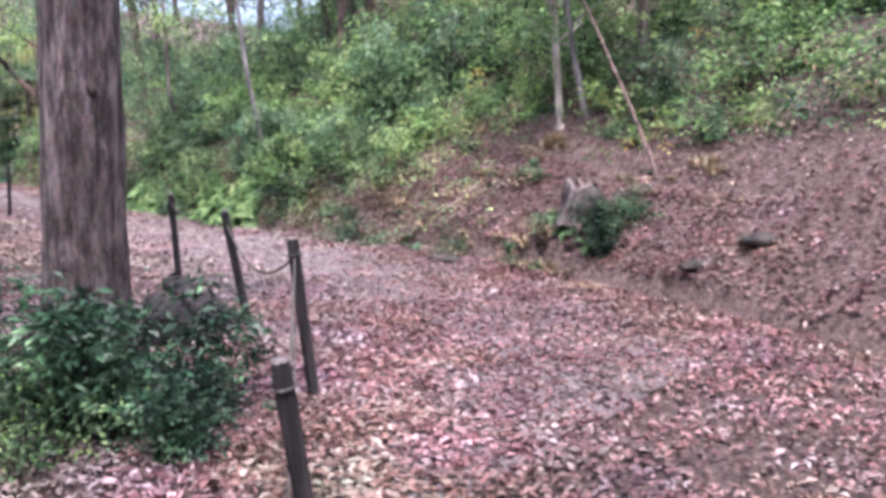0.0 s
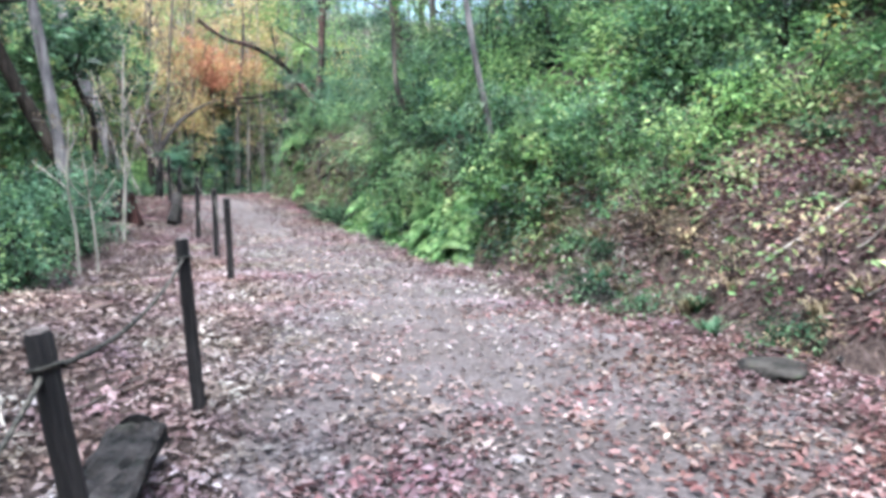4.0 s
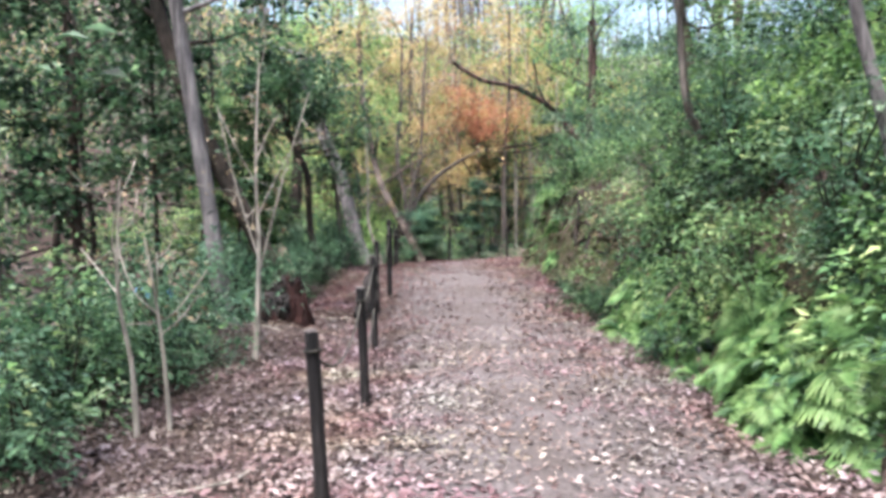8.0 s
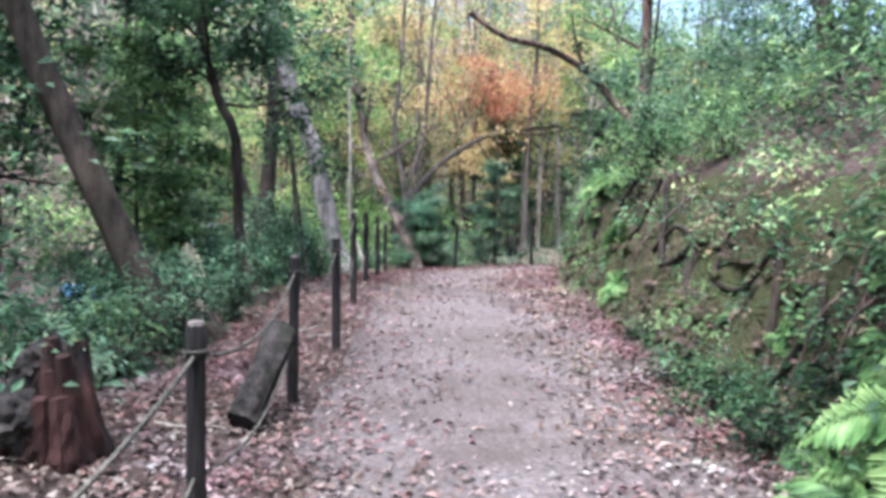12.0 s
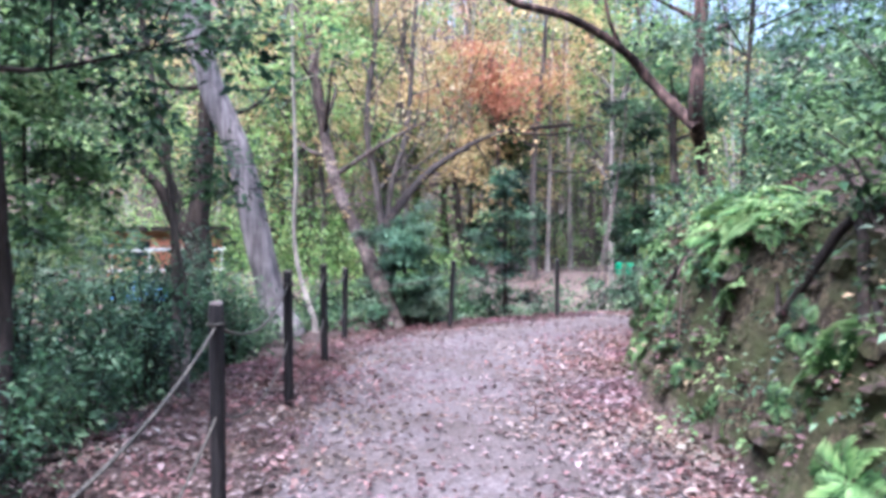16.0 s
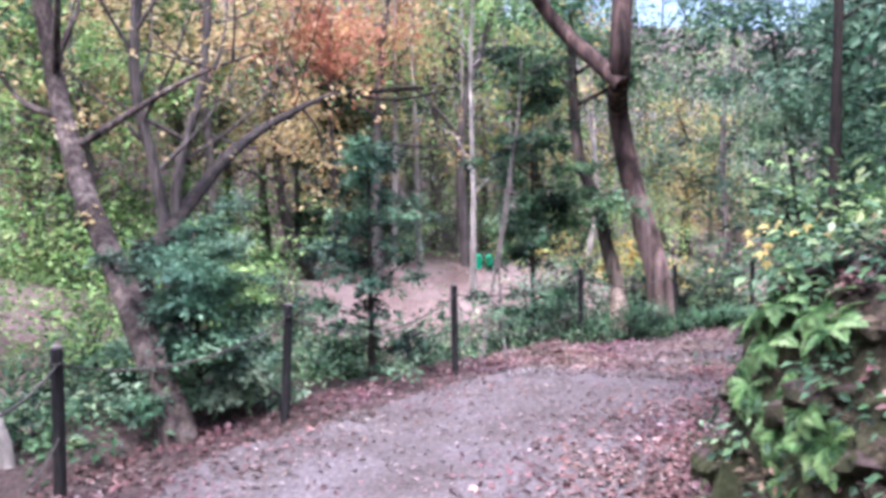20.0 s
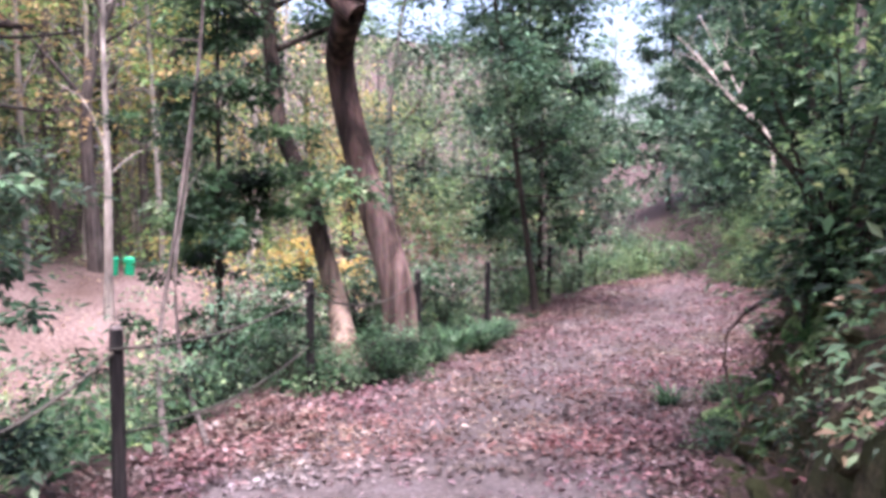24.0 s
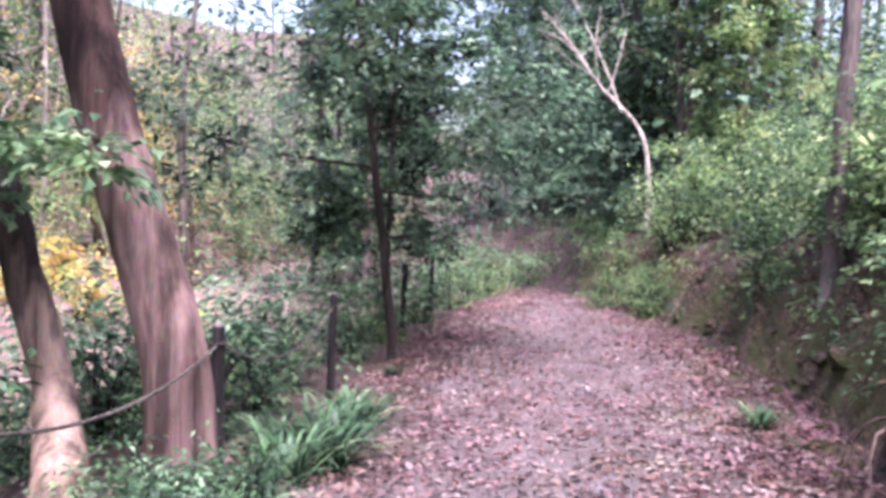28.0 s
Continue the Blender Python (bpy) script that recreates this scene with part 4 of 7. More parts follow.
def layered(label, x, y, height, reach, seed, leaf, bark, low=0.15, n=11, size=0.1, per=150, lean=(0, 0)):
    """An evergreen whose boughs spread in level sprays."""
    rs = np.random.RandomState(seed)
    z0 = ground_z(x, y)
    cc = []
    for i in range(n * 4):
        h = low + (1 - low) * (i + 0.5) / (n * 4)
        r = reach * (1 - 0.75 * h) * (0.35 + 0.65 * rs.rand())
        a = rs.rand() * 6.283
        cc.append((math.cos(a) * r + lean[0] * h, math.sin(a) * r + lean[1] * h, h * height + 0.1 * rs.randn(), reach * (0.16 + 0.14 * rs.rand())))
    return tree("evergreen_tree", label, [(x, y, z0), (x + lean[0] * 0.5, y + lean[1] * 0.5, z0 + height * 0.5), (x + lean[0], y + lean[1], z0 + height)], 0.025 + 0.0035 * height, 0.012, leaf, bark, seed, crown=cc,
                limbs=n, limb_from=low, limb_len=reach * 0.7, rise=0.2, size=size, per=per, clump=reach * 0.22, flat=0.35, aspect=0.45)


layered("dark evergreen tree with level sprays of foliage by the fence", 13.6, 34.9, 7.8, 2.7, 50, GREEN_BLUE, BARK_DARK, low=0.22, n=16, per=150, size=0.1, lean=(-0.9, 0.7))
layered("dark conifer closing the view where the path bends", 25.4, 36.9, 9.5, 2.4, 41, GREEN_BLUE, BARK_DARK, low=0.08, n=14, per=110, size=0.18)
layered("dark conifer closing the view where the path bends", 29.0, 39.6, 11.0, 2.6, 42, GREEN_BLUE, BARK_DARK, low=0.08, n=14, per=110, size=0.2)
layered("dark conifer closing the view where the path bends", 24.6, 46.8, 10.5, 2.2, 43, GREEN_BLUE, BARK_DARK, low=0.08, n=13, per=110, size=0.18)
layered("dark conifer closing the view where the path bends", 35.1, 44.2, 10.5, 2.5, 141, GREEN_BLUE, BARK_DARK, low=0.08, n=14, per=110, size=0.2)
layered("tall dark conifer closing the view where the path bends", 38.8, 48.2, 13.5, 2.8, 142, GREEN_BLUE, BARK_DARK, low=0.08, n=14, per=110, size=0.22)
layered("tall dark conifer at the end of the view", 41.5, 52.4, 17, 3.2, 144, GREEN_BLUE, BARK_DARK, low=0.15, n=15, per=110, size=0.26)
layered("tall dark conifer at the end of the view", 46.0, 53.5, 18, 3.4, 145, GREEN_BLUE, BARK_DARK, low=0.15, n=15, per=110, size=0.26)
layered("dark conifer beyond the end of the fence", 33.5, 51.0, 8.5, 2.2, 143, GREEN_BLUE, BARK_DARK, low=0.08, n=13, per=100, size=0.2)
layered("dark conifer on the far bank", 23.6, 34.6, 7.5, 2.0, 44, GREEN_MID, BARK_DARK, low=0.1, n=12, per=100, size=0.15)
layered("slim dark evergreen with level sprays", 15.6, 36.8, 7.0, 1.6, 51, GREEN_DARK, BARK_DARK, low=0.15, n=11, per=130, size=0.13)
layered("small dense conical evergreen at the path's edge", 3.98, 29.6, 1.42, 0.78, 52, GREEN_BLUE, BARK_DARK, low=0.0, n=12, size=0.055, per=170)
layered("dark evergreen among the far stems", 6.56, 44.4, 5.6, 1.9, 53, GREEN_DARK, BARK_DARK, low=0.1, n=10, size=0.15, per=90)
layered("bushy evergreen overhanging the dip", 0.6, 23.4, 4.2, 1.35, 56, GREEN_MID, BARK_DARK, low=0.1, n=11, size=0.1, per=100)
layered("green evergreen tree on the slope below", -0.4, 27.6, 5.6, 1.6, 58, GREEN_MID, BARK_DARK, low=0.3, n=11, size=0.12, per=90)
layered("green evergreen tree on the slope below", -2.6, 32.2, 7.0, 1.9, 47, GREEN_MID, BARK_DARK, low=0.3, n=11, size=0.15, per=80)
layered("small dark evergreen below the path", 5.5, 30.75, 2.3, 0.75, 54, GREEN_BLUE, BARK_DARK, low=0.1, n=8, size=0.07, per=80)
layered("dark evergreen wrapped round slim stems", 8.3, 34.1, 4.6, 1.15, 55, GREEN_DARK, BARK_DARK, low=0.0, n=10, size=0.085, per=140)

layered("tall dark evergreen in the shade of the dip", -2.0, 19.6, 8.5, 2.2, 48, GREEN_DARK, BARK_DARK, low=0.2, n=13, size=0.14, per=64)
layered("tall dark evergreen in the shade of the dip", -0.4, 21.8, 7.5, 1.6, 49, GREEN_DARK, BARK_DARK, low=0.35, n=11, size=0.14, per=60)
layered("tall dark evergreen in the shade of the dip", -3.2, 15.5, 9.0, 2.4, 46, GREEN_DARK, BARK_DARK, low=0.15, n=13, size=0.15, per=64)

# pale bare stems across the dip
for n, (x, y, h, lx) in enumerate([(7.6, 43.2, 9, 0.3), (8.6, 45.0, 11, -0.2), (9.3, 41.6, 8, 0.1), (10.4, 47.5, 12, 0.4), (11.6, 45.4, 10, -0.5), (6.9, 46.5, 11, 0.2), (13.2, 49.5, 11, 0.3), (15.0, 47.2, 9, -0.3), (5.0, 44.6, 10, 0.5), (17.5, 50.5, 10, 0.2)]):
    z0 = ground_z(x, y)
    tree("tree", "tall slim pale bare stem across the dip", [(x, y, z0), (x + lx * 0.3, y, z0 + h * 0.35), (x + lx * 0.5, y + 0.2, z0 + h * 0.7), (x + lx, y, z0 + h)], 0.085, 0.025, None, BARK_LIGHT, 640 + n,
         limbs=9, limb_from=0.3, limb_len=1.1, rise=1.5, segs=7, flare=1.2, group="pale bare stems", fine=False)

# right bank trees
lip_at = gz(8.0, 27.4)
tree("tree", "slim dark tree on the bank with boughs over the path", [lip_at, (8.02, 27.42, 3.2), (8.1, 27.5, 4.4), (8.3, 27.7, 6.2), (8.4, 27.8, 8.0)], 0.035, 0.025, GREEN_BLUE, BARK_DARK, 68, limbs=8, limb_from=0.4, limb_len=1.6, rise=0.25,
     size=0.085, per=120, clump=0.45, flat=0.5, crown=[(x - lip_at[0], y - lip_at[1], z - lip_at[2], r) for x, y, z, r in ((8.9, 28.6, 3.9, 0.5), (9.5, 28.9, 4.1, 0.5), (9.0, 28.0, 4.3, 0.5), (10.0, 28.6, 4.2, 0.5), (8.6, 27.6, 4.0, 0.45), (9.4, 28.2, 4.7, 0.5),
        (9.3, 29.3, 4.35, 0.6), (9.9, 29.2, 4.4, 0.6), (8.5, 29.0, 4.3, 0.5), (9.2, 29.8, 4.6, 0.6), (10.4, 29.2, 4.8, 0.6), (8.8, 28.4, 3.6, 0.4))])


def maple_leaf(material):
    """A five-lobed leaf, a hand's breadth across, folded a little along its midrib."""
    rim = []
    for lobe, reach in ((-128, 0.62), (-62, 0.9), (0, 1.0), (62, 0.9), (128, 0.62)):
        for off, k in ((-26, 0.42), (-9, 0.78), (0, 1.0), (9, 0.78)):
            ang = radians(lobe + off)
            rim.append((math.cos(ang) * reach * k, math.sin(ang) * reach * k, 0.14 * abs(math.sin(ang)) * k - 0.12 * k * k))
    me = bpy.data.meshes.new("leaf")
    me.from_pydata([(0, 0, 0)] + rim, [], [(0, i + 1, i + 2) for i in range(len(rim) - 1)])
    me.materials.append(material)
    return me


maple = tagged(new("maple_sapling"), "small maple sapling with large yellow leaves on the bank", "maple sapling")
maple_at = Vector(gz(7.75, 27.0))
maple.matrix_basis = Matrix.Translation(maple_at)
for ends in ([maple_at, (7.49, 26.84, 2.51), (7.24, 26.80, 2.54), (7.07, 26.78, 2.57)], [maple_at, (7.51, 26.84, 2.64), (7.41, 26.85, 2.85), (7.37, 26.88, 2.99)], [(7.49, 26.84, 2.51), (7.29, 26.76, 2.44), (7.15, 26.72, 2.41)]):
    p = curve_pts([np.array(e) - np.array(maple_at) for e in ends], 9)
    v, f = tube([(p, np.linspace(0.008, 0.003, len(p)))], 5)
    put("stem", mesh_quads("stem", v, f, BARK_BROWN, True), maple)
YELLOW_LEAF, LIME_LEAF = maple_leaf(YELLOW), maple_leaf(GREEN_LIGHT)
r3 = np.random.RandomState(591)
for x, y, z in ((7.02, 26.81, 2.60), (7.02, 26.78, 2.55), (7.09, 26.77, 2.63), (7.07, 26.80, 2.58), (7.14, 26.74, 2.53), (7.09, 26.76, 2.44), (7.15, 26.70, 2.42), (7.33, 26.76, 2.63), (7.39, 26.73, 2.69), (7.23, 26.75, 2.60), (7.36, 26.73, 2.42), (7.18, 26.78, 2.65), (7.10, 26.76, 2.54), (7.46, 26.75, 2.59), (7.07, 26.77, 2.49)):
    lf = put("leaf", YELLOW_LEAF, maple)
    lf.matrix_basis = pose(x - maple_at.x, y - maple_at.y, z - maple_at.z, 0, 0, 215 + r3.randn() * 35) @ pose(0, 0, 0, r3.randn() * 20, 48 + r3.randn() * 18, 0) @ Matrix.Diagonal((0.05, 0.05, 0.05, 1)) @ Matrix.Scale(0.8 + 0.4 * r3.rand(), 4)
for x, y, z in ((7.30, 26.85, 2.79), (7.40, 26.87, 3.00), (7.21, 26.90, 2.97), (7.14, 26.94, 2.88), (7.39, 26.85, 2.79), (7.30, 26.91, 2.95), (7.45, 26.83, 2.87), (7.34, 26.90, 3.02)):
    lf = put("leaf", LIME_LEAF, maple)
    lf.matrix_basis = pose(x - maple_at.x, y - maple_at.y, z - maple_at.z, 0, 0, 215 + r3.randn() * 45) @ pose(0, 0, 0, r3.randn() * 20, 35 + r3.randn() * 18, 0) @ Matrix.Diagonal((0.045, 0.045, 0.045, 1))
tree("tree", "thin grey trunk on the bank over the path", [gz(15.37, 31.15), (15.40, 31.18, 3.41), (15.52, 31.19, 4.63), (15.62, 31.25, 6.13)], 0.09, 0.07, GREEN_DARK, BARK_GREY, 60, limbs=4, limb_from=0.8, limb_len=1.2, per=60, size=0.09, clump=0.4)
tree("tree", "thin pale slanting trunk on the bank", [gz(7.6, 13.25), (7.42, 13.2, 2.44), (7.2, 13.2, 3.4), (7.0, 13.2, 4.8), (6.9, 13.3, 6.5)], 0.05, 0.03, GREEN_MID, BARK_LILAC, 61, limbs=5, limb_from=0.7, limb_len=1.4, per=70, size=0.09, clump=0.5)
tree("tree", "slim grey trunk among the shrubs on the bank", [gz(7.5, 16.6), (7.20, 16.51, 3.12), (7.14, 16.53, 3.89), (7.09, 16.56, 5.14)], 0.05, 0.035, GREEN_MID, BARK_GREY, 62, limbs=5, limb_from=0.75, limb_len=1.5, per=70, size=0.09, clump=0.5)
tree("tree", "pale straight trunk on the leafy slope", [gz(9.6, 7.8), (9.86, 8.02, 2.51), (9.89, 8.15, 3.55), (9.91, 8.30, 4.93)], 0.072, 0.055, GREEN_MID, BARK_LIGHT, 63, limbs=6, limb_from=0.7, limb_len=2.0, per=80, size=0.1, clump=0.6, flare=1.0)
tree("tree", "slim greyish trunk leaning on the leafy slope", [gz(9.7, 7.1), (10.01, 7.55, 2.28), (9.92, 7.69, 2.95), (9.86, 7.81, 3.62), (9.79, 8.00, 4.82)], 0.06, 0.04, GREEN_MID, BARK_LILAC, 64, limbs=5, limb_from=0.7, limb_len=1.8, per=80, size=0.1, clump=0.6)
tree("tree", "thin stem slanting across the leafy slope", [gz(8.8, 5.53), (9.04, 6.12, 2.42), (9.3, 6.78, 3.35), (9.6, 7.5, 4.35)], 0.028, 0.02, GREEN_MID, BARK_BROWN, 65, limbs=3, limb_from=0.8, limb_len=0.9, per=40, size=0.08, clump=0.4, segs=6)
white_tree = tree("tree", "white bare branching stem on the far bank", [gz(21.3, 35.4), (21.76, 35.79, 3.94), (21.35, 36.61, 4.99), (21.19, 37.05, 5.65), (20.90, 37.68, 6.40)], 0.05, 0.018, None, BARK_LIGHT, 66, limbs=5, limb_from=0.45, limb_len=1.0, rise=1.6, segs=6)
add_limb(white_tree, [(21.56, 36.20, 4.46), (21.46, 36.49, 5.22), (21.36, 36.86, 5.99), (21.20, 37.32, 6.87)], 0.03, 0.012, BARK_LIGHT, 661, 6)
add_limb(white_tree, [(21.27, 36.83, 5.32), (21.06, 37.24, 5.80), (20.82, 37.75, 6.07)], 0.018, 0.008, BARK_LIGHT, 662, 6)
add_limb(white_tree, [(21.35, 36.61, 4.99), (21.33, 36.71, 5.75), (21.41, 36.68, 6.52)], 0.018, 0.008, BARK_LIGHT, 663, 6)
tree("tree", "tall grey trunk on the far bank", [gz(24.8, 37.0), (25.54, 37.60, 5.67), (25.55, 37.80, 7.72), (25.53, 38.08, 10.45)], 0.13, 0.1, GREEN_DARK, BARK_GREY, 67, limbs=7, limb_from=0.6, limb_len=2.0, per=100, size=0.12, clump=0.7)

# ---- woodland: kinds of trees, built once and copied ----
KINDS = []
for k, (leaf, bark, lab, hgt, ll, sz) in enumerate([
        (GREEN_DARK, BARK_DARK, "dark evergreen woodland tree with dense crown", 9, 2.3, 0.17), (GREEN_MID, BARK_GREY, "green broad-leaved woodland tree with grey bark", 10, 2.4, 0.17),
        (AMBER, BARK_GREY, "woodland tree in amber autumn leaf", 10, 2.4, 0.17), (GREEN_LIGHT, BARK_GREY, "yellow-green woodland tree with grey bark", 9, 2.4, 0.17),
        (GREEN_DARK, BARK_BROWN, "tall dark woodland tree with brown bark", 12, 2.2, 0.17), (YELLOW, BARK_DARK, "small tree in bright yellow autumn leaf", 6, 1.6, 0.14),
        (DRY_TAN, BARK_LIGHT, "half-bare pale grey woodland tree", 9, 2.0, 0.12), (GREEN_MID, BARK_BROWN, "slim green woodland tree with brown bark", 8, 1.8, 0.15)]):
    rs = np.random.RandomState(200 + k)
    KINDS.append(tree("woodland_tree", lab, [(0, 0, 0), (rs.randn() * 0.2, rs.randn() * 0.2, hgt * 0.35), (rs.randn() * 0.4, rs.randn() * 0.4, hgt * 0.7), (rs.randn() * 0.5, rs.randn() * 0.5, hgt)],
        0.13, 0.04, leaf, bark, 300 + k, limbs=11 if k != 6 else 9, limb_from=0.25, limb_len=ll, size=sz * (0.8 if k in (2, 3, 5) else 1.05), per=14 if k == 6 else 64 if k in (2, 3, 5) else 46, clump=0.95, twigs=2, fine=False, group="woodland trees", loc=(-30 - 3 * k, -30, 0), segs=7))
for k, t in enumerate(KINDS):
    t.matrix_basis = pose(-14 - 2.5 * k, -16 - 1.5 * (k % 3), ground_z(-14 - 2.5 * k, -16 - 1.5 * (k % 3)))

rs = np.random.RandomState(77)


def spot(st, side, out):
    """A place beside the path: station number of the plan, side (1 right, -1 left) and metres beyond the edge."""
    i = min(len(S_C) - 1, int(st * 14))
    return S_C[i, 0] + S_N[i, 0] * side * (S_HW[i] + out), S_C[i, 1] + S_N[i, 1] * side * (S_HW[i] + out)


def in_view_gap(x, y):
    """The gap between the trees through which the hut shows."""
    ax, ay, bx, by = 2.2, 27.0, -3.3, 39.8
    t = np.clip(((x - ax) * (bx - ax) + (y - ay) * (by - ay)) / ((bx - ax) ** 2 + (by - ay) ** 2), 0, 1)
    return np.hypot(x - ax - t * (bx - ax), y - ay - t * (by - ay)) < 0.3 + 0.5 * t


def under_sky(x, y):
    """The narrow lane beyond the last bend over which the sky shows: no tall trees stand in it."""
    turn = np.degrees(np.arctan2(np.asarray(y) - 29.7, np.asarray(x) - 7.44))
    return (turn > 30.3) & (turn < 34.2) & (np.asarray(x) > 22) & (np.asarray(x) < 36)


def clear_of_path(x, y, room):
    if in_view_gap(x, y) or under_sky(x, y):
        return False
    z, la, hw, _ = lie(np.array([x]), np.array([y]))
    return abs(la[0]) > hw[0] + room


# right hillside, then the far side of the dip, then the slope beyond it
for n in range(46):
    st = rs.rand() * 22
    x, y = spot(st, 1, (3.5 if st < 15 else 8.0) + 16 * rs.rand() ** 1.3)
    k = rs.choice([1, 1, 7, 3, 7, 1, 3])
    if clear_of_path(x, y, 3.2):
        copy_thing(KINDS[k], at_ground(x, y, rs.rand() * 360, 0.65 + 0.5 * rs.rand(), 0.2))
for n in range(66):
    st = 2 + rs.rand() * 20
    out = 10 + 34 * rs.rand()
    x, y = spot(st, -1, out)
    k = rs.choice([0, 0, 1, 1, 2, 3, 4, 6, 6, 7])
    if -8 < x < 8 and 32 < y < 52 and k in (0, 1, 4):
        k = rs.choice([2, 3])
    if x > 8 and k in (0, 1, 4):
        k = 6
    if clear_of_path(x, y, 7):
        copy_thing(KINDS[k], at_ground(x, y, rs.rand() * 360, 0.7 + 0.6 * rs.rand(), 0.2))
for x, y, k, s in [(13.4, 48.2, 5, 1.3), (0.3, 41.5, 3, 1.0), (-1.0, 43.5, 3, 1.1), (2.2, 45, 3, 1.1), (4.4, 45.5, 3, 1.1), (1.0, 40, 3, 0.8), (-1.5, 36, 3, 0.9), (3.4, 47, 2, 1.15), (7.4, 50, 3, 1.1), (20.5, 51.4, 5, 1.0), (19.5, 50, 5, 0.7), (11.5, 52, 3, 1.8), (9.5, 57, 3, 1.8), (16.5, 52, 1, 1.1), (18.5, 54, 1, 1.0), (20.6, 53, 7, 1.1), (14, 54, 1, 1.1), (7.5, 53, 1, 1.1), (22.5, 55, 1, 1.0), (25, 57, 3, 1.0), (17.5, 57, 3, 1.2), (11.5, 56, 1, 1.2), (21.5, 49.5, 7, 0.8), (26.5, 53.5, 7, 0.9), (9.8, 17.2, 1, 0.8), (10.6, 19.6, 7, 0.85), (9.6, 21.6, 1, 0.75), (11.8, 22.5, 1, 0.9), (12.2, 17.8, 7, 0.9), (10.8, 15.2, 1, 0.8), (11, 54, 3, 1.5), (12, 47.5, 3, 1.1), (26, 37, 0, 1.0), (24.3, 36, 7, 0.9), (27, 35.5, 4, 1.0), (-5.5, 30, 0, 0.9), (-3.2, 24.5, 0, 0.9),
                   (-1.2, 20.5, 4, 0.85), (-2.5, 17, 0, 0.8), (-0.5, 13, 4, 0.9), (-4, 12, 2, 0.9), (-3, 8.5, 0, 0.9), (-0.8, 26.0, 0, 0.8), (-6, 20, 2, 1.0), (10.6, 57, 6, 1.0), (9, 53, 6, 0.9), (12.5, 50, 6, 0.9), (14, 46, 6, 0.8),
                   # the first two, unseen behind the start, are added to shade the first bush
                   (-2.6, -1.4, 0, 1.0), (-4.0, 0.8, 4, 0.9), (-7, 3, 0, 0.9), (-6, -4, 1, 1.0), (3, -10, 1, 1.0), (8, -8, 0, 0.9), (-1, -14, 4, 1.0), (12, -4, 1, 0.9), (29, 38, 0, 0.9)]:
    copy_thing(KINDS[k], at_ground(x, y, rs.rand() * 360, s, 0.2))

# ---- shrubs: kinds, then copies ----
SHRUBS = []
for k, (lab, h, sp, ns_, per, sz, leaf, cl, flat_, asp) in enumerate([
        ("dark green broad-leaved evergreen shrub", 1.2, 0.75, 11, 33, 0.076, GREEN_DARK, 0.28, 0.8, 0.42),
        ("mid-green leafy woodland shrub", 1.3, 0.8, 11, 33, 0.073, GREEN_MID, 0.3, 0.8, 0.5),
        ("pale yellow-green leafy woodland shrub", 1.1, 0.7, 10, 30, 0.068, GREEN_LIGHT, 0.26, 0.8, 0.55),
        ("low dark green shrub hugging the ground", 0.45, 0.5, 10, 30, 0.06, GREEN_DARK, 0.2, 0.7, 0.45),
        ("dry tan undergrowth shrub", 0.7, 0.6, 9, 16, 0.06, DRY_TAN, 0.25, 0.8, 0.3),
        ("tall dense bluish-green shrub", 2.0, 0.9, 13, 38, 0.082, GREEN_BLUE, 0.34, 0.8, 0.45),
        ("small shrub with yellow autumn leaves", 0.9, 0.5, 7, 16, 0.09, YELLOW, 0.22, 0.6, 0.8),
        ("bluish-green glossy broad-leaved shrub on the bank", 1.2, 0.8, 11, 34, 0.08, GREEN_BLUE, 0.28, 0.7, 0.42),
        ("deep green large-leaved evergreen shrub, darkened for shade", 1.2, 0.8, 12, 44, 0.1, GREEN_SHADED, 0.26, 0.75, 0.4)]):
    t = bushy("shrub", lab, "shrub", 400 + 7 * k, h, sp, ns_, per, sz, leaf, BARK_DARK, flat_, asp, cl, "woodland shrubs")
    t.matrix_basis = at_ground(-9 - 1.6 * k, -6 - k, 0)
    SHRUBS.append(t)


def bare(x, y):
    """Patches of the slope where little grows."""
    return np.sin(x * 1.9 + 1) * np.sin(y * 1.35 + 0.5) + 0.6 * np.sin(x * 0.8 - y * 1.7) + 0.3 * np.sin(x * 3.1 + y * 2.3) > 0.5


def shrub(k, x, y, s=1.0, sink=0.05):
    return copy_thing(SHRUBS[k], at_ground(x, y, rs.rand() * 360, s, sink))


# the leafy right hillside
for n in range(100):
    st = 1.5 + rs.rand() * 20 if n < 50 else 5.4 + rs.rand() * 4.2 if n < 75 else 16.5 + rs.rand() * 5
    near_open = st < 4.3
    out = (3.8 if near_open else 1.0 if st < 6.3 else 0.5 if st < 18 else 0.75) + (7.5 if n < 50 else 3.0) * rs.rand() ** 1.5
    x, y = spot(st, 1, out)
    if clear_of_path(x, y, 3.2 if near_open else 0.35) and not (st < 9.5 and bare(x, y)) and not (6.4 < x < 8.6 and 24.4 < y < 28.2):
        shrub(rs.choice([1, 1, 2, 0, 1] if st > 17 else [0, 0, 5, 1, 0] if st > 12 else [0, 1, 1, 1, 5, 2, 0, 4 if near_open else 1]), x, y, (0.75 + 0.6 * rs.rand()) * (np.clip(0.4 + out * 0.22, 0.4, 1) if 4 < st < 12 else 1))
EDGE_ST, EDGE_OUT = [0, 3, 4, 4.6, 5.1, 5.5, 6.0, 6.6, 7.2], [3.7, 3.5, 3.3, 2.9, 2.1, 1.6, 0.8, 0.45, 0.4]
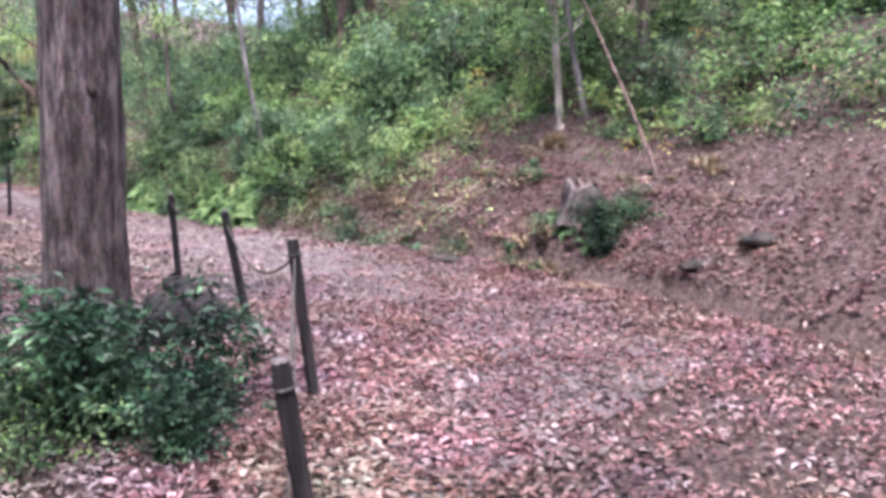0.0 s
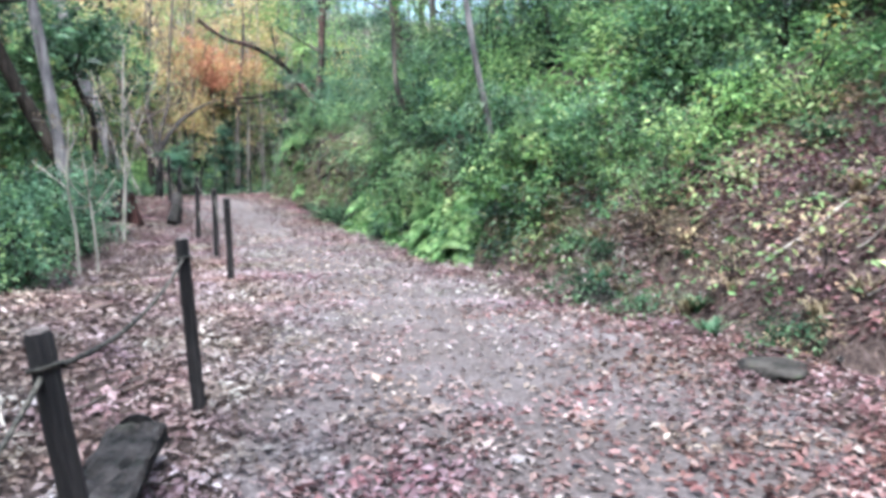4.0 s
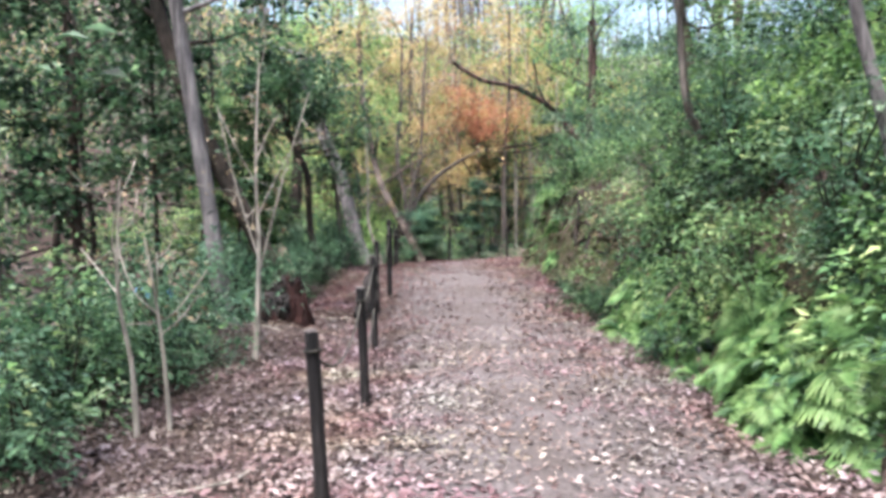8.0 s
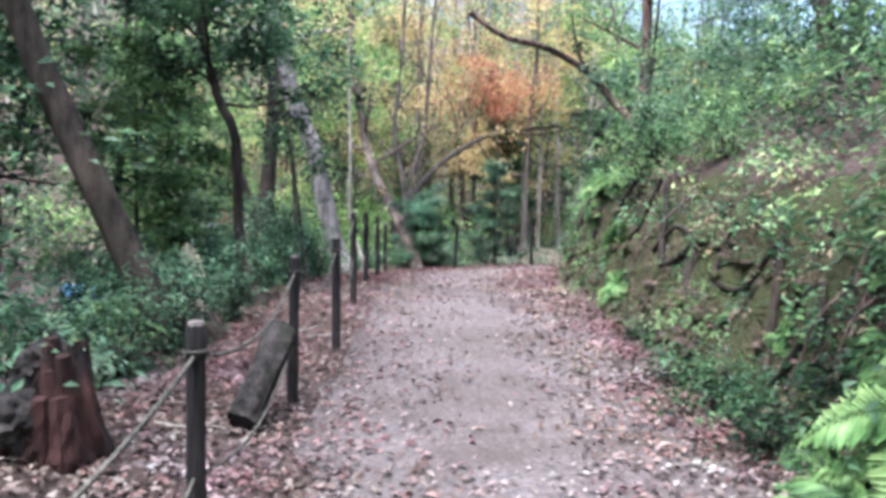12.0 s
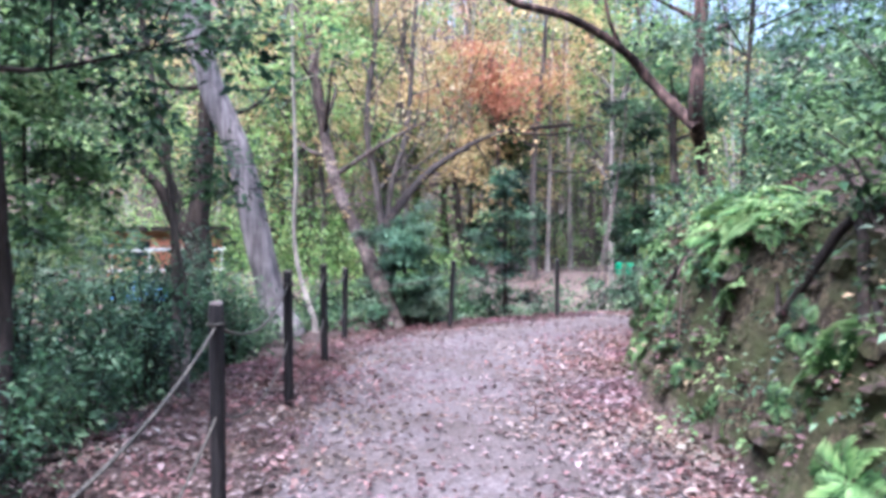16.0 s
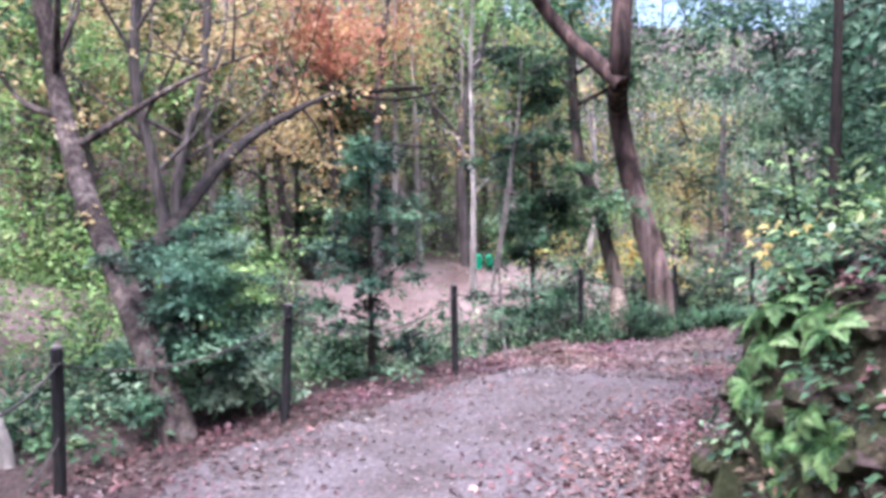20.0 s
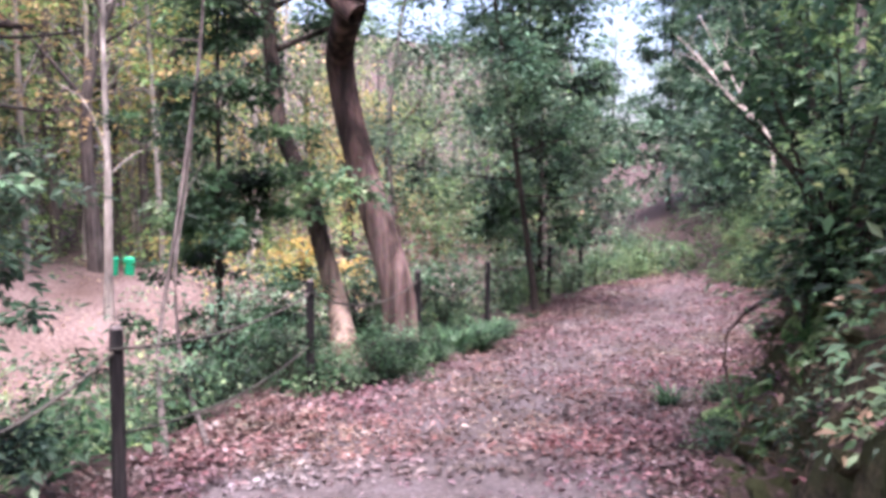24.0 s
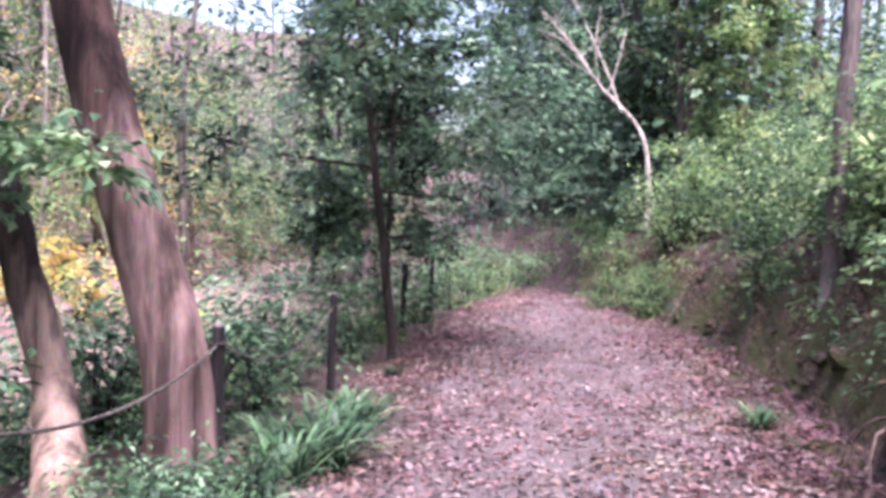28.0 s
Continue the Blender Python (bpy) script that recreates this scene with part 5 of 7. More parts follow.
for n in range(62):
    st = 0.2 + rs.rand() * 6.6
    up = 6 * rs.rand() ** 1.5
    x, y = spot(st, 1, np.interp(st, EDGE_ST, EDGE_OUT) + 0.2 + up)
    shrub(rs.choice([1, 1, 1, 5, 2, 2, 2]), x, y, (0.4 + 0.3 * rs.rand()) + min(0.6, 0.2 * up))
# the dip on the left
for n in range(62):
    st = 2 + rs.rand() * 19
    i = min(len(S_C) - 1, int(st * 14))
    x, y = spot(st, -1, S_ALL[i, 6] + 0.45 + 9 * rs.rand() ** 1.4)
    if clear_of_path(x, y, 0.7) and not (12.3 < st < 20 and abs(lie(np.array([x]), np.array([y]))[1][0]) < 4.2):
        shrub(rs.choice([0, 5, 7, 5, 7, 1, 3, 7]), x, y, (0.7 + 0.5 * rs.rand()) * (0.7 if st > 15 else 1.0))
for n in range(14):
    x, y = spot(2 + rs.rand() * 20, -1, 12 + 20 * rs.rand())
    if clear_of_path(x, y, 8):
        shrub(rs.choice([2, 1, 0, 2, 4]), x, y, 1.0 + 1.2 * rs.rand())
# small plants on the leafy slope
for n in range(30):
    x, y = spot(3.3 + rs.rand() * 2.4, 1, 0.4 + 3.0 * rs.rand())
    shrub(rs.choice([3, 4, 4]), x, y, 0.35 + 0.3 * rs.rand())
# placed shrubs
for k, x, y, s in [(0, 10.2, 34.6, 0.9), (0, 11.0, 35.6, 1.0), (0, 10.6, 36.6, 1.0), (0, 8.9, 34.7, 0.8), (0, 11.8, 36.2, 0.9), (8, 7.32, 5.36, 0.42), (8, 7.16, 5.18, 0.36), (0, 7.46, 5.28, 0.4), (4, 7.2, 6.1, 0.5), (4, 7.0, 6.4, 0.45), (4, 7.35, 6.5, 0.5), (5, 14.7, 30.2, 0.8), (1, 14.0, 29.8, 1.0), (0, 9.4, 32.6, 0.5), (0, 8.9, 32.25, 0.5), (3, 9.8, 32.75, 0.8), (3, 9.2, 32.4, 0.9), (0, 8.2, 32.5, 0.6), (3, 8.5, 32.3, 0.8), (3, 7.75, 5.2, 0.7), (0, 7.95, 5.35, 0.35), (0, 2.35, 20.0, 0.75), (0, 2.2, 19.3, 0.7), (7, 1.95, 21.0, 0.7), (7, 1.75, 21.4, 0.7), (1, 19.0, 34.4, 0.6), (1, 19.5, 34.75, 0.6), (1, 18.5, 34.0, 0.5), (6, 15.0, 43.5, 1.2), (6, 15.5, 45.5, 1.3), (6, 14.2, 44.6, 1.1), (6, 16.4, 44.4, 1.0), (8, 1.6, 4.85, 0.6), (8, 1.25, 4.7, 0.65), (1, 1.0, 3.95, 0.5), (5, 1.7, 26.3, 0.8), (7, 1.45, 27.0, 0.7), (2, -0.2, 42.3, 2.4), (2, -1.4, 41.0, 2.2), (2, 0.9, 43.5, 2.4), (2, 3.5, 38.0, 1.6), (2, 4.3, 40.5, 1.8), (2, 2.6, 40.0, 1.8), (2, 3.3, 43.5, 2.2), (2, 1.6, 37.0, 1.5), (0, 2.5, 21.9, 0.6), (0, 2.2, 22.6, 0.7), (0, 2.6, 20.9, 0.5), (0, 2.4, 23.2, 0.6), (8, 1.95, 4.25, 0.62), (8, 1.4, 4.3, 0.8), (8, 1.6, 3.65, 0.45), (2, 0.85, 4.4, 0.55), (8, 1.75, 3.9, 0.42), (3, 6.9, 9.7, 0.9), (3, 7.2, 7.6, 0.7), (3, 7.3, 6.1, 0.6), (3, 6.95, 9.0, 0.6),
                   (7, 2.1, 15.0, 0.8), (7, 1.6, 14.6, 0.95), (7, 2.0, 16.4, 0.8), (0, 1.8, 14.0, 0.85), (7, 1.9, 13.2, 0.8), (0, 1.3, 13.6, 1.0), (1, 1.4, 12.6, 1.0), (1, 1.2, 15.6, 1.2), (0, 0.9, 12.7, 1.0), (0, 1.9, 18.3, 0.8), (7, 9.2, 27.95, 0.7), (7, 9.9, 28.1, 0.8), (7, 8.75, 27.55, 0.6), (7, 10.5, 28.35, 0.8), (7, 9.6, 27.6, 0.9), (7, 10.9, 28.9, 0.8), (7, 11.6, 29.1, 0.9), (7, 12.4, 29.4, 0.8), (2, 8.0, 26.9, 0.45), (3, 9.2, 29.1, 0.5), (3, 10.3, 29.75, 0.5), (3, 9.5, 29.25, 0.4),
                   (5, 1.6, 23.5, 0.8), (5, 1.2, 24.5, 0.9), (5, 1.5, 25.6, 0.85), (5, 0.6, 23.0, 0.9), (0, 1.9, 26.4, 0.9), (5, 1.2, 27.0, 0.8), (5, 0.3, 25.8, 1.0), (5, 2.05, 25.1, 0.82), (0, 2.4, 24.1, 0.7), (0, 2.3, 26.7, 0.8), (0, 1.9, 27.5, 0.9), (0, 2.9, 30.0, 0.6), (0, 2.6, 30.9, 0.7), (0, 4.1, 31.3, 0.6), (1, 25.6, 40.3, 0.7), (5, 25.6, 38.2, 0.6), (2, 24.3, 37.7, 0.55), (1, 22.9, 41.6, 0.6), (1, 22.9, 37.2, 0.8), (2, 21.4, 36.2, 0.7), (0, 1.2, 21.2, 0.9), (5, 0.5, 21.8, 0.9), (0, 4.2, 30.4, 0.55), (0, 5.3, 31.1, 0.55), (0, 5.7, 31.7, 0.6), (0, 7.3, 32.3, 0.6), (5, 7.9, 33.1, 0.7), (0, 6.4, 32.6, 0.6), (0, 4.9, 32.2, 0.7), (0, 10.6, 34.0, 0.9), (0, 11.4, 34.4, 0.7), (0, 9.0, 32.9, 0.3), (3, 9.5, 33.0, 0.8), (3, 8.6, 32.7, 0.8), (0, 12.0, 34.9, 0.8), (1, 14.4, 36.3, 0.8), (1, 16.0, 37.2, 0.8), (5, 15.5, 30.2, 0.75), (0, 14.5, 29.7, 0.8), (1, 16.5, 30.6, 0.9), (0, 13.4, 29.5, 0.9), (1, 15.2, 30.4, 0.8), (1, 17.2, 31.4, 0.8), (1, 18.5, 34.2, 0.7), (1, 19.5, 35.4, 0.6), (1, 20.9, 35.7, 0.7), (1, 14.4, 35.7, 0.5), (0, 16.2, 36.6, 0.6), (1, 17.8, 37.3, 0.7), (0, 19.4, 38.1, 0.7), (1, 21.2, 38.9, 0.7), (0, 13.3, 35.2, 0.5), (1, 22.4, 39.6, 0.8), (0, 12.2, 29.9, 0.8), (1, 6.9, 15.0, 0.6), (1, 6.85, 15.8, 0.55), (1, 7.0, 14.3, 0.7), (3, 6.55, 15.2, 0.8), (3, 6.5, 18.4, 0.9), (1, 6.6, 18.6, 0.4), (3, 6.45, 19.2, 0.8), (3, 6.5, 17.7, 0.8), (3, 6.45, 20.6, 0.6)]:
    shrub(k, x, y, s)

# ---- ferns ----
FERNS = [fern("bright green fern with arching fronds on the bank", 500, 11, 0.62, FERN_GREEN), fern("yellow-green fern with long drooping fronds", 520, 9, 0.8, FERN_GREEN),
         fern("small mid-green fern on the bank", 540, 8, 0.4, GREEN_MID)]
for k, t in enumerate(FERNS):
    t.matrix_basis = at_ground(-8 - k, -9, 0)


def put_fern(k, x, y, s=1.0):
    z, la, hw, i = lie(np.array([x, x + 0.1, x]), np.array([y, y, y + 0.1]))
    slope = Vector((-(z[1] - z[0]) * 10, -(z[2] - z[0]) * 10, 1.6)).normalized()
    turn = Vector((0, 0, 1)).rotation_difference(slope).to_matrix().to_4x4()
    return copy_thing(FERNS[k], Matrix.Translation((x, y, z[0] - 0.01)) @ turn @ pose(0, 0, 0, 0, 0, rs.rand() * 360) @ Matrix.Diagonal((s, s, s, 1)))


for n in range(62):
    y = 12.5 + 4.3 * rs.rand()
    put_fern(rs.choice([0, 0, 1]), 6.62 + 0.5 * rs.rand() + (0.1 if y < 13.6 else 0), y, 0.55 + 0.35 * rs.rand())
for n in range(40):
    st = 8.3 + rs.rand() * 4.8
    x, y = spot(st, 1, 0.08 + 0.5 * rs.rand())
    put_fern(rs.choice([2, 2, 0]), x, y, 0.35 + 0.3 * rs.rand())
for n in range(19):
    put_fern(rs.choice([0, 1, 1]), 6.4 + 0.6 * rs.rand() ** 0.7, 23.2 + 1.0 * rs.rand(), 0.42 + 0.22 * rs.rand())
for n in range(20):
    y = 24.6 + 2.1 * rs.rand()
    put_fern(rs.choice([0, 1, 2]), 6.3 + 0.55 * rs.rand() + 0.3 * max(0, y - 25.6), y, 0.3 + 0.18 * rs.rand())
for x, y, k, s in [(6.75, 12.6, 1, 0.8), (6.8, 12.9, 1, 0.9), (6.7, 13.3, 1, 0.8), (6.9, 12.7, 0, 1.1), (6.85, 13.1, 0, 1.1), (6.75, 13.6, 0, 1.0), (6.95, 12.9, 1, 0.9), (6.55, 17.0, 0, 1.00), (6.6, 17.3, 0, 1.00), (6.55, 16.6, 1, 0.80),
                   (6.71, 26.1, 0, 0.42), (6.74, 25.85, 0, 0.42), (6.66, 25.88, 0, 0.34), (6.63, 26.19, 0, 0.34), (6.63, 25.96, 0, 0.34), (6.67, 25.71, 0, 0.34), (6.65, 26.08, 0, 0.34), (6.54, 25.67, 0, 0.34), (9.85, 29.33, 0, 0.5), (9.86, 29.43, 1, 0.45), (9.4, 28.95, 0, 0.45), (9.3, 28.64, 1, 0.4), (9.08, 28.78, 2, 0.6), (6.4, 25.3, 1, 0.26), (6.55, 25.6, 1, 0.26), (6.6, 25.9, 0, 0.3), (6.5, 24.9, 1, 0.28), (6.75, 26.3, 0, 0.3), (6.9, 26.8, 1, 0.28), (6.45, 25.1, 0, 0.3), (6.35, 25.5, 0, 0.28), (6.4, 25.9, 2, 0.5), (6.3, 24.8, 2, 0.5), (6.6, 26.5, 2, 0.5), (10.6, 29.75, 2, 1.00), (11.0, 29.9, 2, 1.00),
                   (7.3, 5.75, 2, 0.8), (7.45, 6.2, 2, 0.7), (7.2, 5.4, 2, 0.6), (7.0, 6.0, 2, 0.5)]:
    put_fern(k, x, y, s)


# ---- strap-leaved grass tufts under the big tree ----
def grass_tuft(seed, n, length, label="green strap-leaved grass tuft at the path's edge", leaf=GREEN_MID, blade=0.017):
    r2 = np.random.RandomState(seed)
    thing = tagged(new("grass_tuft"), label, "grass tuft", "grass tufts")
    paths_v, paths_f, b = [], [], 0
    for i in range(n):
        a, ln = r2.rand() * 6.283, length * (0.7 + 0.5 * r2.rand())
        t = np.linspace(0, 1, 6)
        out = ln * (0.25 + 0.6 * r2.rand())
        mid = np.stack([np.cos(a) * out * t + r2.randn() * 0.03, np.sin(a) * out * t + r2.randn() * 0.03, ln * (1.1 * t - 0.75 * t ** 2)], 1)
        side = np.array([-np.sin(a), np.cos(a), 0]) * blade
        w = (1 - t ** 2)[:, None] + 0.05
        vv = np.concatenate([mid - side * w, mid + side * w])
        j = np.arange(5)
        paths_v.append(vv)
        paths_f.append(np.stack([j, j + 1, j + 7, j + 6], 1) + b)
        b += 12
    put("foliage", mesh_quads("foliage", np.concatenate(paths_v), np.concatenate(paths_f), leaf), thing)
    return thing


TUFT = grass_tuft(600, 46, 0.68, leaf=GREEN_DARK, blade=0.014)
TUFT.matrix_basis = at_ground(10.7, 32.9)
for x, y, s in [(10.4, 32.95, 1.0), (10.9, 33.1, 0.9), (11.2, 33.3, 0.9), (10.0, 32.75, 0.8), (9.6, 32.55, 0.8), (9.2, 32.4, 0.7), (11.6, 33.6, 0.8), (8.8, 32.3, 0.6), (10.75, 33.4, 0.8), (13.0, 34.4, 0.5), (11.0, 33.35, 0.9), (11.5, 33.4, 0.8), (10.65, 33.3, 0.9), (10.3, 33.1, 0.8), (9.75, 32.95, 0.8), (11.7, 33.75, 0.7), (9.9, 29.95, 0.6), (13.4, 31.2, 0.7), (7.2, 6.6, 0.5), (7.0, 8.2, 0.5), (7.3, 8.7, 0.5)]:
    copy_thing(TUFT, at_ground(x, y, rs.rand() * 360, s))

DRY_TUFT = grass_tuft(603, 34, 0.34, "dry tan grass tuft hanging on the leafy slope", DRY_TAN, 0.009)
DRY_TUFT.matrix_basis = at_ground(7.0, 5.75)
slope_rs = np.random.RandomState(77)
for n in range(64):
    st = 2.9 + 3.4 * slope_rs.rand()
    x, y = spot(st, 1, 0.35 + 3.2 * slope_rs.rand() ** 1.5)
    copy_thing(DRY_TUFT if n % 4 else TUFT, at_ground(x, y, slope_rs.rand() * 360, (0.6 + 0.6 * slope_rs.rand()) * (1.0 if n % 4 else 0.45)))
for x, y, s in [(7.05, 5.9, 1.0), (6.95, 6.15, 0.9), (7.15, 6.3, 1.0), (7.25, 6.0, 0.9), (6.9, 5.6, 0.8), (7.3, 7.5, 0.9), (8.9, 4.9, 1.3), (9.0, 5.1, 1.1), (8.8, 4.75, 1.1), (9.0, 7.6, 1.4), (9.1, 7.4, 1.3), (8.85, 7.75, 1.2), (9.25, 7.6, 1.3)]:
    copy_thing(DRY_TUFT, at_ground(x, y, slope_rs.rand() * 360, s))
# bushes under the sapling and beside the leaning trunk
for k, x, y, s in [(7, 2.4, 14.75, 0.5), (7, 2.45, 15.2, 0.5), (0, 2.15, 27.6, 0.6), (7, 2.0, 28.3, 0.6)]:
    copy_thing(SHRUBS[k], at_ground(x, y, slope_rs.rand() * 360, s, 0.05))


# ---- stumps, logs, stones, roots ----
def stump(label, x, y, h, r, bark, top, seed, jag=0.1, lean=(0, 0), sink=0.1):
    r2 = np.random.RandomState(seed)
    thing = tagged(new("tree_stump"), label, "tree stump")
    thing.matrix_basis = pose(x, y, ground_z(x, y) - sink, lean[0], lean[1], 0)
    seg, hs = 30, np.linspace(0, 1, 9)
    a = np.arange(seg) * 6.283 / seg
    ph = r2.rand(3) * 6.283
    crack = 1 + 0.1 * r2.randn(seg)
    vs = []
    for t in hs:
        lobes = crack * (1 + (0.3 - 0.16 * t) * np.sin(a * 3 + ph[0] + t) + 0.14 * np.sin(a * 5 + ph[1] - 1.5 * t) + 0.08 * np.sin(a * 9 + ph[2]))
        rr = r * (1.45 - 0.62 * t ** 0.45) * lobes * (1 + 0.06 * r2.randn(seg))
        zz = t * h * (1 + 0.3 * jag / h * np.sin(a * 2 + ph[1])) + (jag * r2.rand(seg) if t == 1.0 else 0)
        vs.append(np.stack([rr * np.cos(a), rr * np.sin(a), zz + 0 * a], 1))
    inner = vs[-1] * [0.62, 0.62, 1] - [0, 0, h * 0.1 + jag * 0.5]
    vs.append(inner)
    vs.append(inner * [0.05, 0.05, 1])
    v = np.concatenate(vs)
    f = [(k * seg + j, k * seg + (j + 1) % seg, (k + 1) * seg + (j + 1) % seg, (k + 1) * seg + j) for k in range(10) for j in range(seg)]
    put("body", mesh_quads("body", v[:9 * seg], f[:8 * seg], bark, True), thing)
    put("broken_top", mesh_quads("broken_top", v[8 * seg:] + [0, 0, 0.003], np.array(f[8 * seg:]) - 8 * seg, top, False), thing)
    return thing


def rotten_stump(label, x, y, seed):
    """A rotted stump: upright splinters of red wood round a hollow, under a crumbling dark crust."""
    r2 = np.random.RandomState(seed)
    thing = tagged(new("tree_stump"), label, "tree stump")
    thing.matrix_basis = pose(x, y, ground_z(x, y) - 0.08, 0, 0, 0)
    for i in range(34):
        a = i * 6.283 / 34 + 0.2 * r2.randn()
        r0 = 0.21 + 0.06 * math.sin(a * 3 + 1) + 0.05 * r2.randn()
        hgt = 0.36 + 0.16 * math.sin(a + 0.6) + 0.12 * r2.rand()
        foot = np.array([math.cos(a) * r0, math.sin(a) * r0, 0])
        tip = foot * (0.5 + 0.3 * r2.rand()) + np.array([0.05 * r2.randn(), 0.05 * r2.randn(), hgt])
        pts = curve_pts([foot - [0, 0, 0.1], (foot * 0.85 + tip * 0.6) / 1.5 + 0.015 * r2.randn(3), tip], 9)
        v, f = tube([(pts, np.linspace(0.1, 0.035, len(pts)) * (0.8 + 0.5 * r2.rand()))], 8, 0.5, seed + i)
        put("splinter", mesh_quads("splinter", v, f, WOOD_ROT, False), thing)
    for i in range(7):
        bm = bmesh.new()
        bmesh.ops.create_icosphere(bm, subdivisions=3, radius=1)
        a, rr = r2.rand() * 6.283, 0.2 * r2.rand() ** 0.5
        sz = 0.06 + 0.07 * r2.rand()
        for bv in bm.verts:
            k = 1 + 0.5 * noise.noise(bv.co * 2.2 + Vector((i, seed, 0))) + 0.25 * noise.noise(bv.co * 6)
            bv.co = Vector((math.cos(a) * rr, math.sin(a) * rr, 0.36 + 0.14 * math.sin(a + 0.6))) + Vector((bv.co.x, bv.co.y, bv.co.z * 1.1)) * k * sz
        part("crust", bm, LOG_BARK, thing, "crumbling dark mossy crust")
    return thing


rotten_stump("rotten red-brown stump with splintered wood below the fence", 2.75, 17.05, 71)
stump("tall broken stump with pale raw wood", 1.7, 22.5, 0.7, 0.15, WOOD_RAW, WOOD_RAW, 72, 0.25, (-6, -10))
stump("old sawn stump half sunk in the leafy slope", 7.5, 5.86, 0.42, 0.2, BARK_FURROWED, WOOD_SAWN, 73, 0.16, (4, 6), 0.18)


def log(label, a, b, r, seed, bark=LOG_BARK, split=False):
    r2 = np.random.RandomState(seed)
    a, b = np.array(a, float), np.array(b, float)
    thing = tagged(new("log"), label, "log")
    thing.matrix_basis = Matrix.Translation(a)
    t = np.linspace(0, 1, 22)
    pts = (b - a) * t[:, None] + np.outer(np.sin(t * 3.1), r2.randn(3) * 0.02)
    v, f = tube([(pts, r * (1 + 0.07 * np.sin(t * 7 + seed) + 0.03 * r2.randn(22)))], 24, 0.3, seed, cap=False)
    if split:
        axis = np.interp(v @ (b - a), pts @ (b - a), pts[:, 2])
        v[:, 2] = np.minimum(v[:, 2], axis + 0.35 * r + 0.012 * r2.randn(len(v)))
    put("bark", mesh_quads("bark", v, f, bark, not split), thing)
    d = Vector((b - a).tolist()).normalized()
    for end, k in ((0, -1), (len(pts) - 1, 1)):
        bm = bmesh.new()
        bmesh.ops.create_cone(bm, cap_ends=True, segments=12, radius1=r * 0.98, radius2=r * 0.9, depth=0.03)
        if split:
            bmesh.ops.scale(bm, verts=bm.verts, vec=(0.72, 0.72, 1))
        bmesh.ops.transform(bm, matrix=Matrix.Translation(pts[end].tolist()) @ Vector((0, 0, k)).rotation_difference(d * 1.0).to_matrix().to_4x4(), verts=bm.verts)
        part("sawn_end", bm, WOOD_POST, thing, "dark rotting sawn end")
    return thing


def on_ground(x, y, up):
    return (x, y, ground_z(x, y) + up)


log("dark grey split log with a flat top beside the fence", on_ground(2.93, 5.75, 0.1), on_ground(3.18, 7.3, 0.16), 0.125, 81, split=True)
log("thick mossy brown log beside the fence", on_ground(2.36, 5.6, 0.12), on_ground(2.58, 6.2, 0.16), 0.15, 82)
log("thin dark branch lying between the logs", on_ground(2.5, 5.55, 0.06), on_ground(2.86, 6.1, 0.16), 0.03, 87)
log("split grey log leaning by a fence post", on_ground(3.55, 17.85, 0.06), (3.66, 18.35, ground_z(3.66, 18.35) + 0.5), 0.09, 83)
log("thin fallen branch in the dip", on_ground(4.6, 33.4, 0.1), on_ground(6.4, 33.9, 0.25), 0.05, 84, BARK_LIGHT)
log("thin fallen branch in the dip", on_ground(5.2, 34.6, 0.1), on_ground(7.0, 34.2, 0.3), 0.04, 85, BARK_LIGHT)
log("pale fallen stick on the leafy slope", on_ground(7.0, 7.05, 0.12), on_ground(7.2, 7.25, 0.03), 0.018, 86, BARK_LIGHT)


def twig(x, y, ln, seed):
    """A fallen twig with a side shoot, lying on the ground."""
    r2 = np.random.RandomState(seed)
    a = r2.rand() * 6.283
    q = [(x + math.cos(a) * ln * t + r2.randn() * 0.03, y + math.sin(a) * ln * t + r2.randn() * 0.03) for t in (-0.5, -0.15, 0.2, 0.5)]
    p = curve_pts([on_ground(u, w, 0.03 + 0.02 * r2.rand()) for u, w in q], 9)
    side = curve_pts([p[5], p[5] + np.array([math.cos(a + 0.7), math.sin(a + 0.7), 0.15]) * ln * 0.15, p[5] + np.array([math.cos(a + 0.6), math.sin(a + 0.6), 0.2]) * ln * 0.3], 5)
    v, f = tube([(p, np.linspace(0.009 + 0.006 * r2.rand(), 0.003, len(p))), (side, np.linspace(0.005, 0.002, len(side)))], 5, 0.2, seed)
    tagged(put("twig", mesh_quads("twig", v, f, [BARK_LIGHT, BARK_GREY, BARK_BROWN][seed % 3], True)), "dry fallen twig lying among the leaves", "twig", "fallen twigs")


for n in range(34):
    twig(*spot(4.2 + rs.rand() * 8.5, -1, 0.1 + 2.0 * rs.rand()), 0.3 + 0.6 * rs.rand(), 700 + n)
for n in range(18):
    twig(*spot(2.2 + rs.rand() * 4.0, 1, 0.2 + 3.2 * rs.rand()), 0.25 + 0.5 * rs.rand(), 740 + n)
for n in range(20):
    twig(*spot(14.5 + rs.rand() * 5, -1, 1.0 + 6.0 * rs.rand()), 0.6 + 0.9 * rs.rand(), 760 + n)


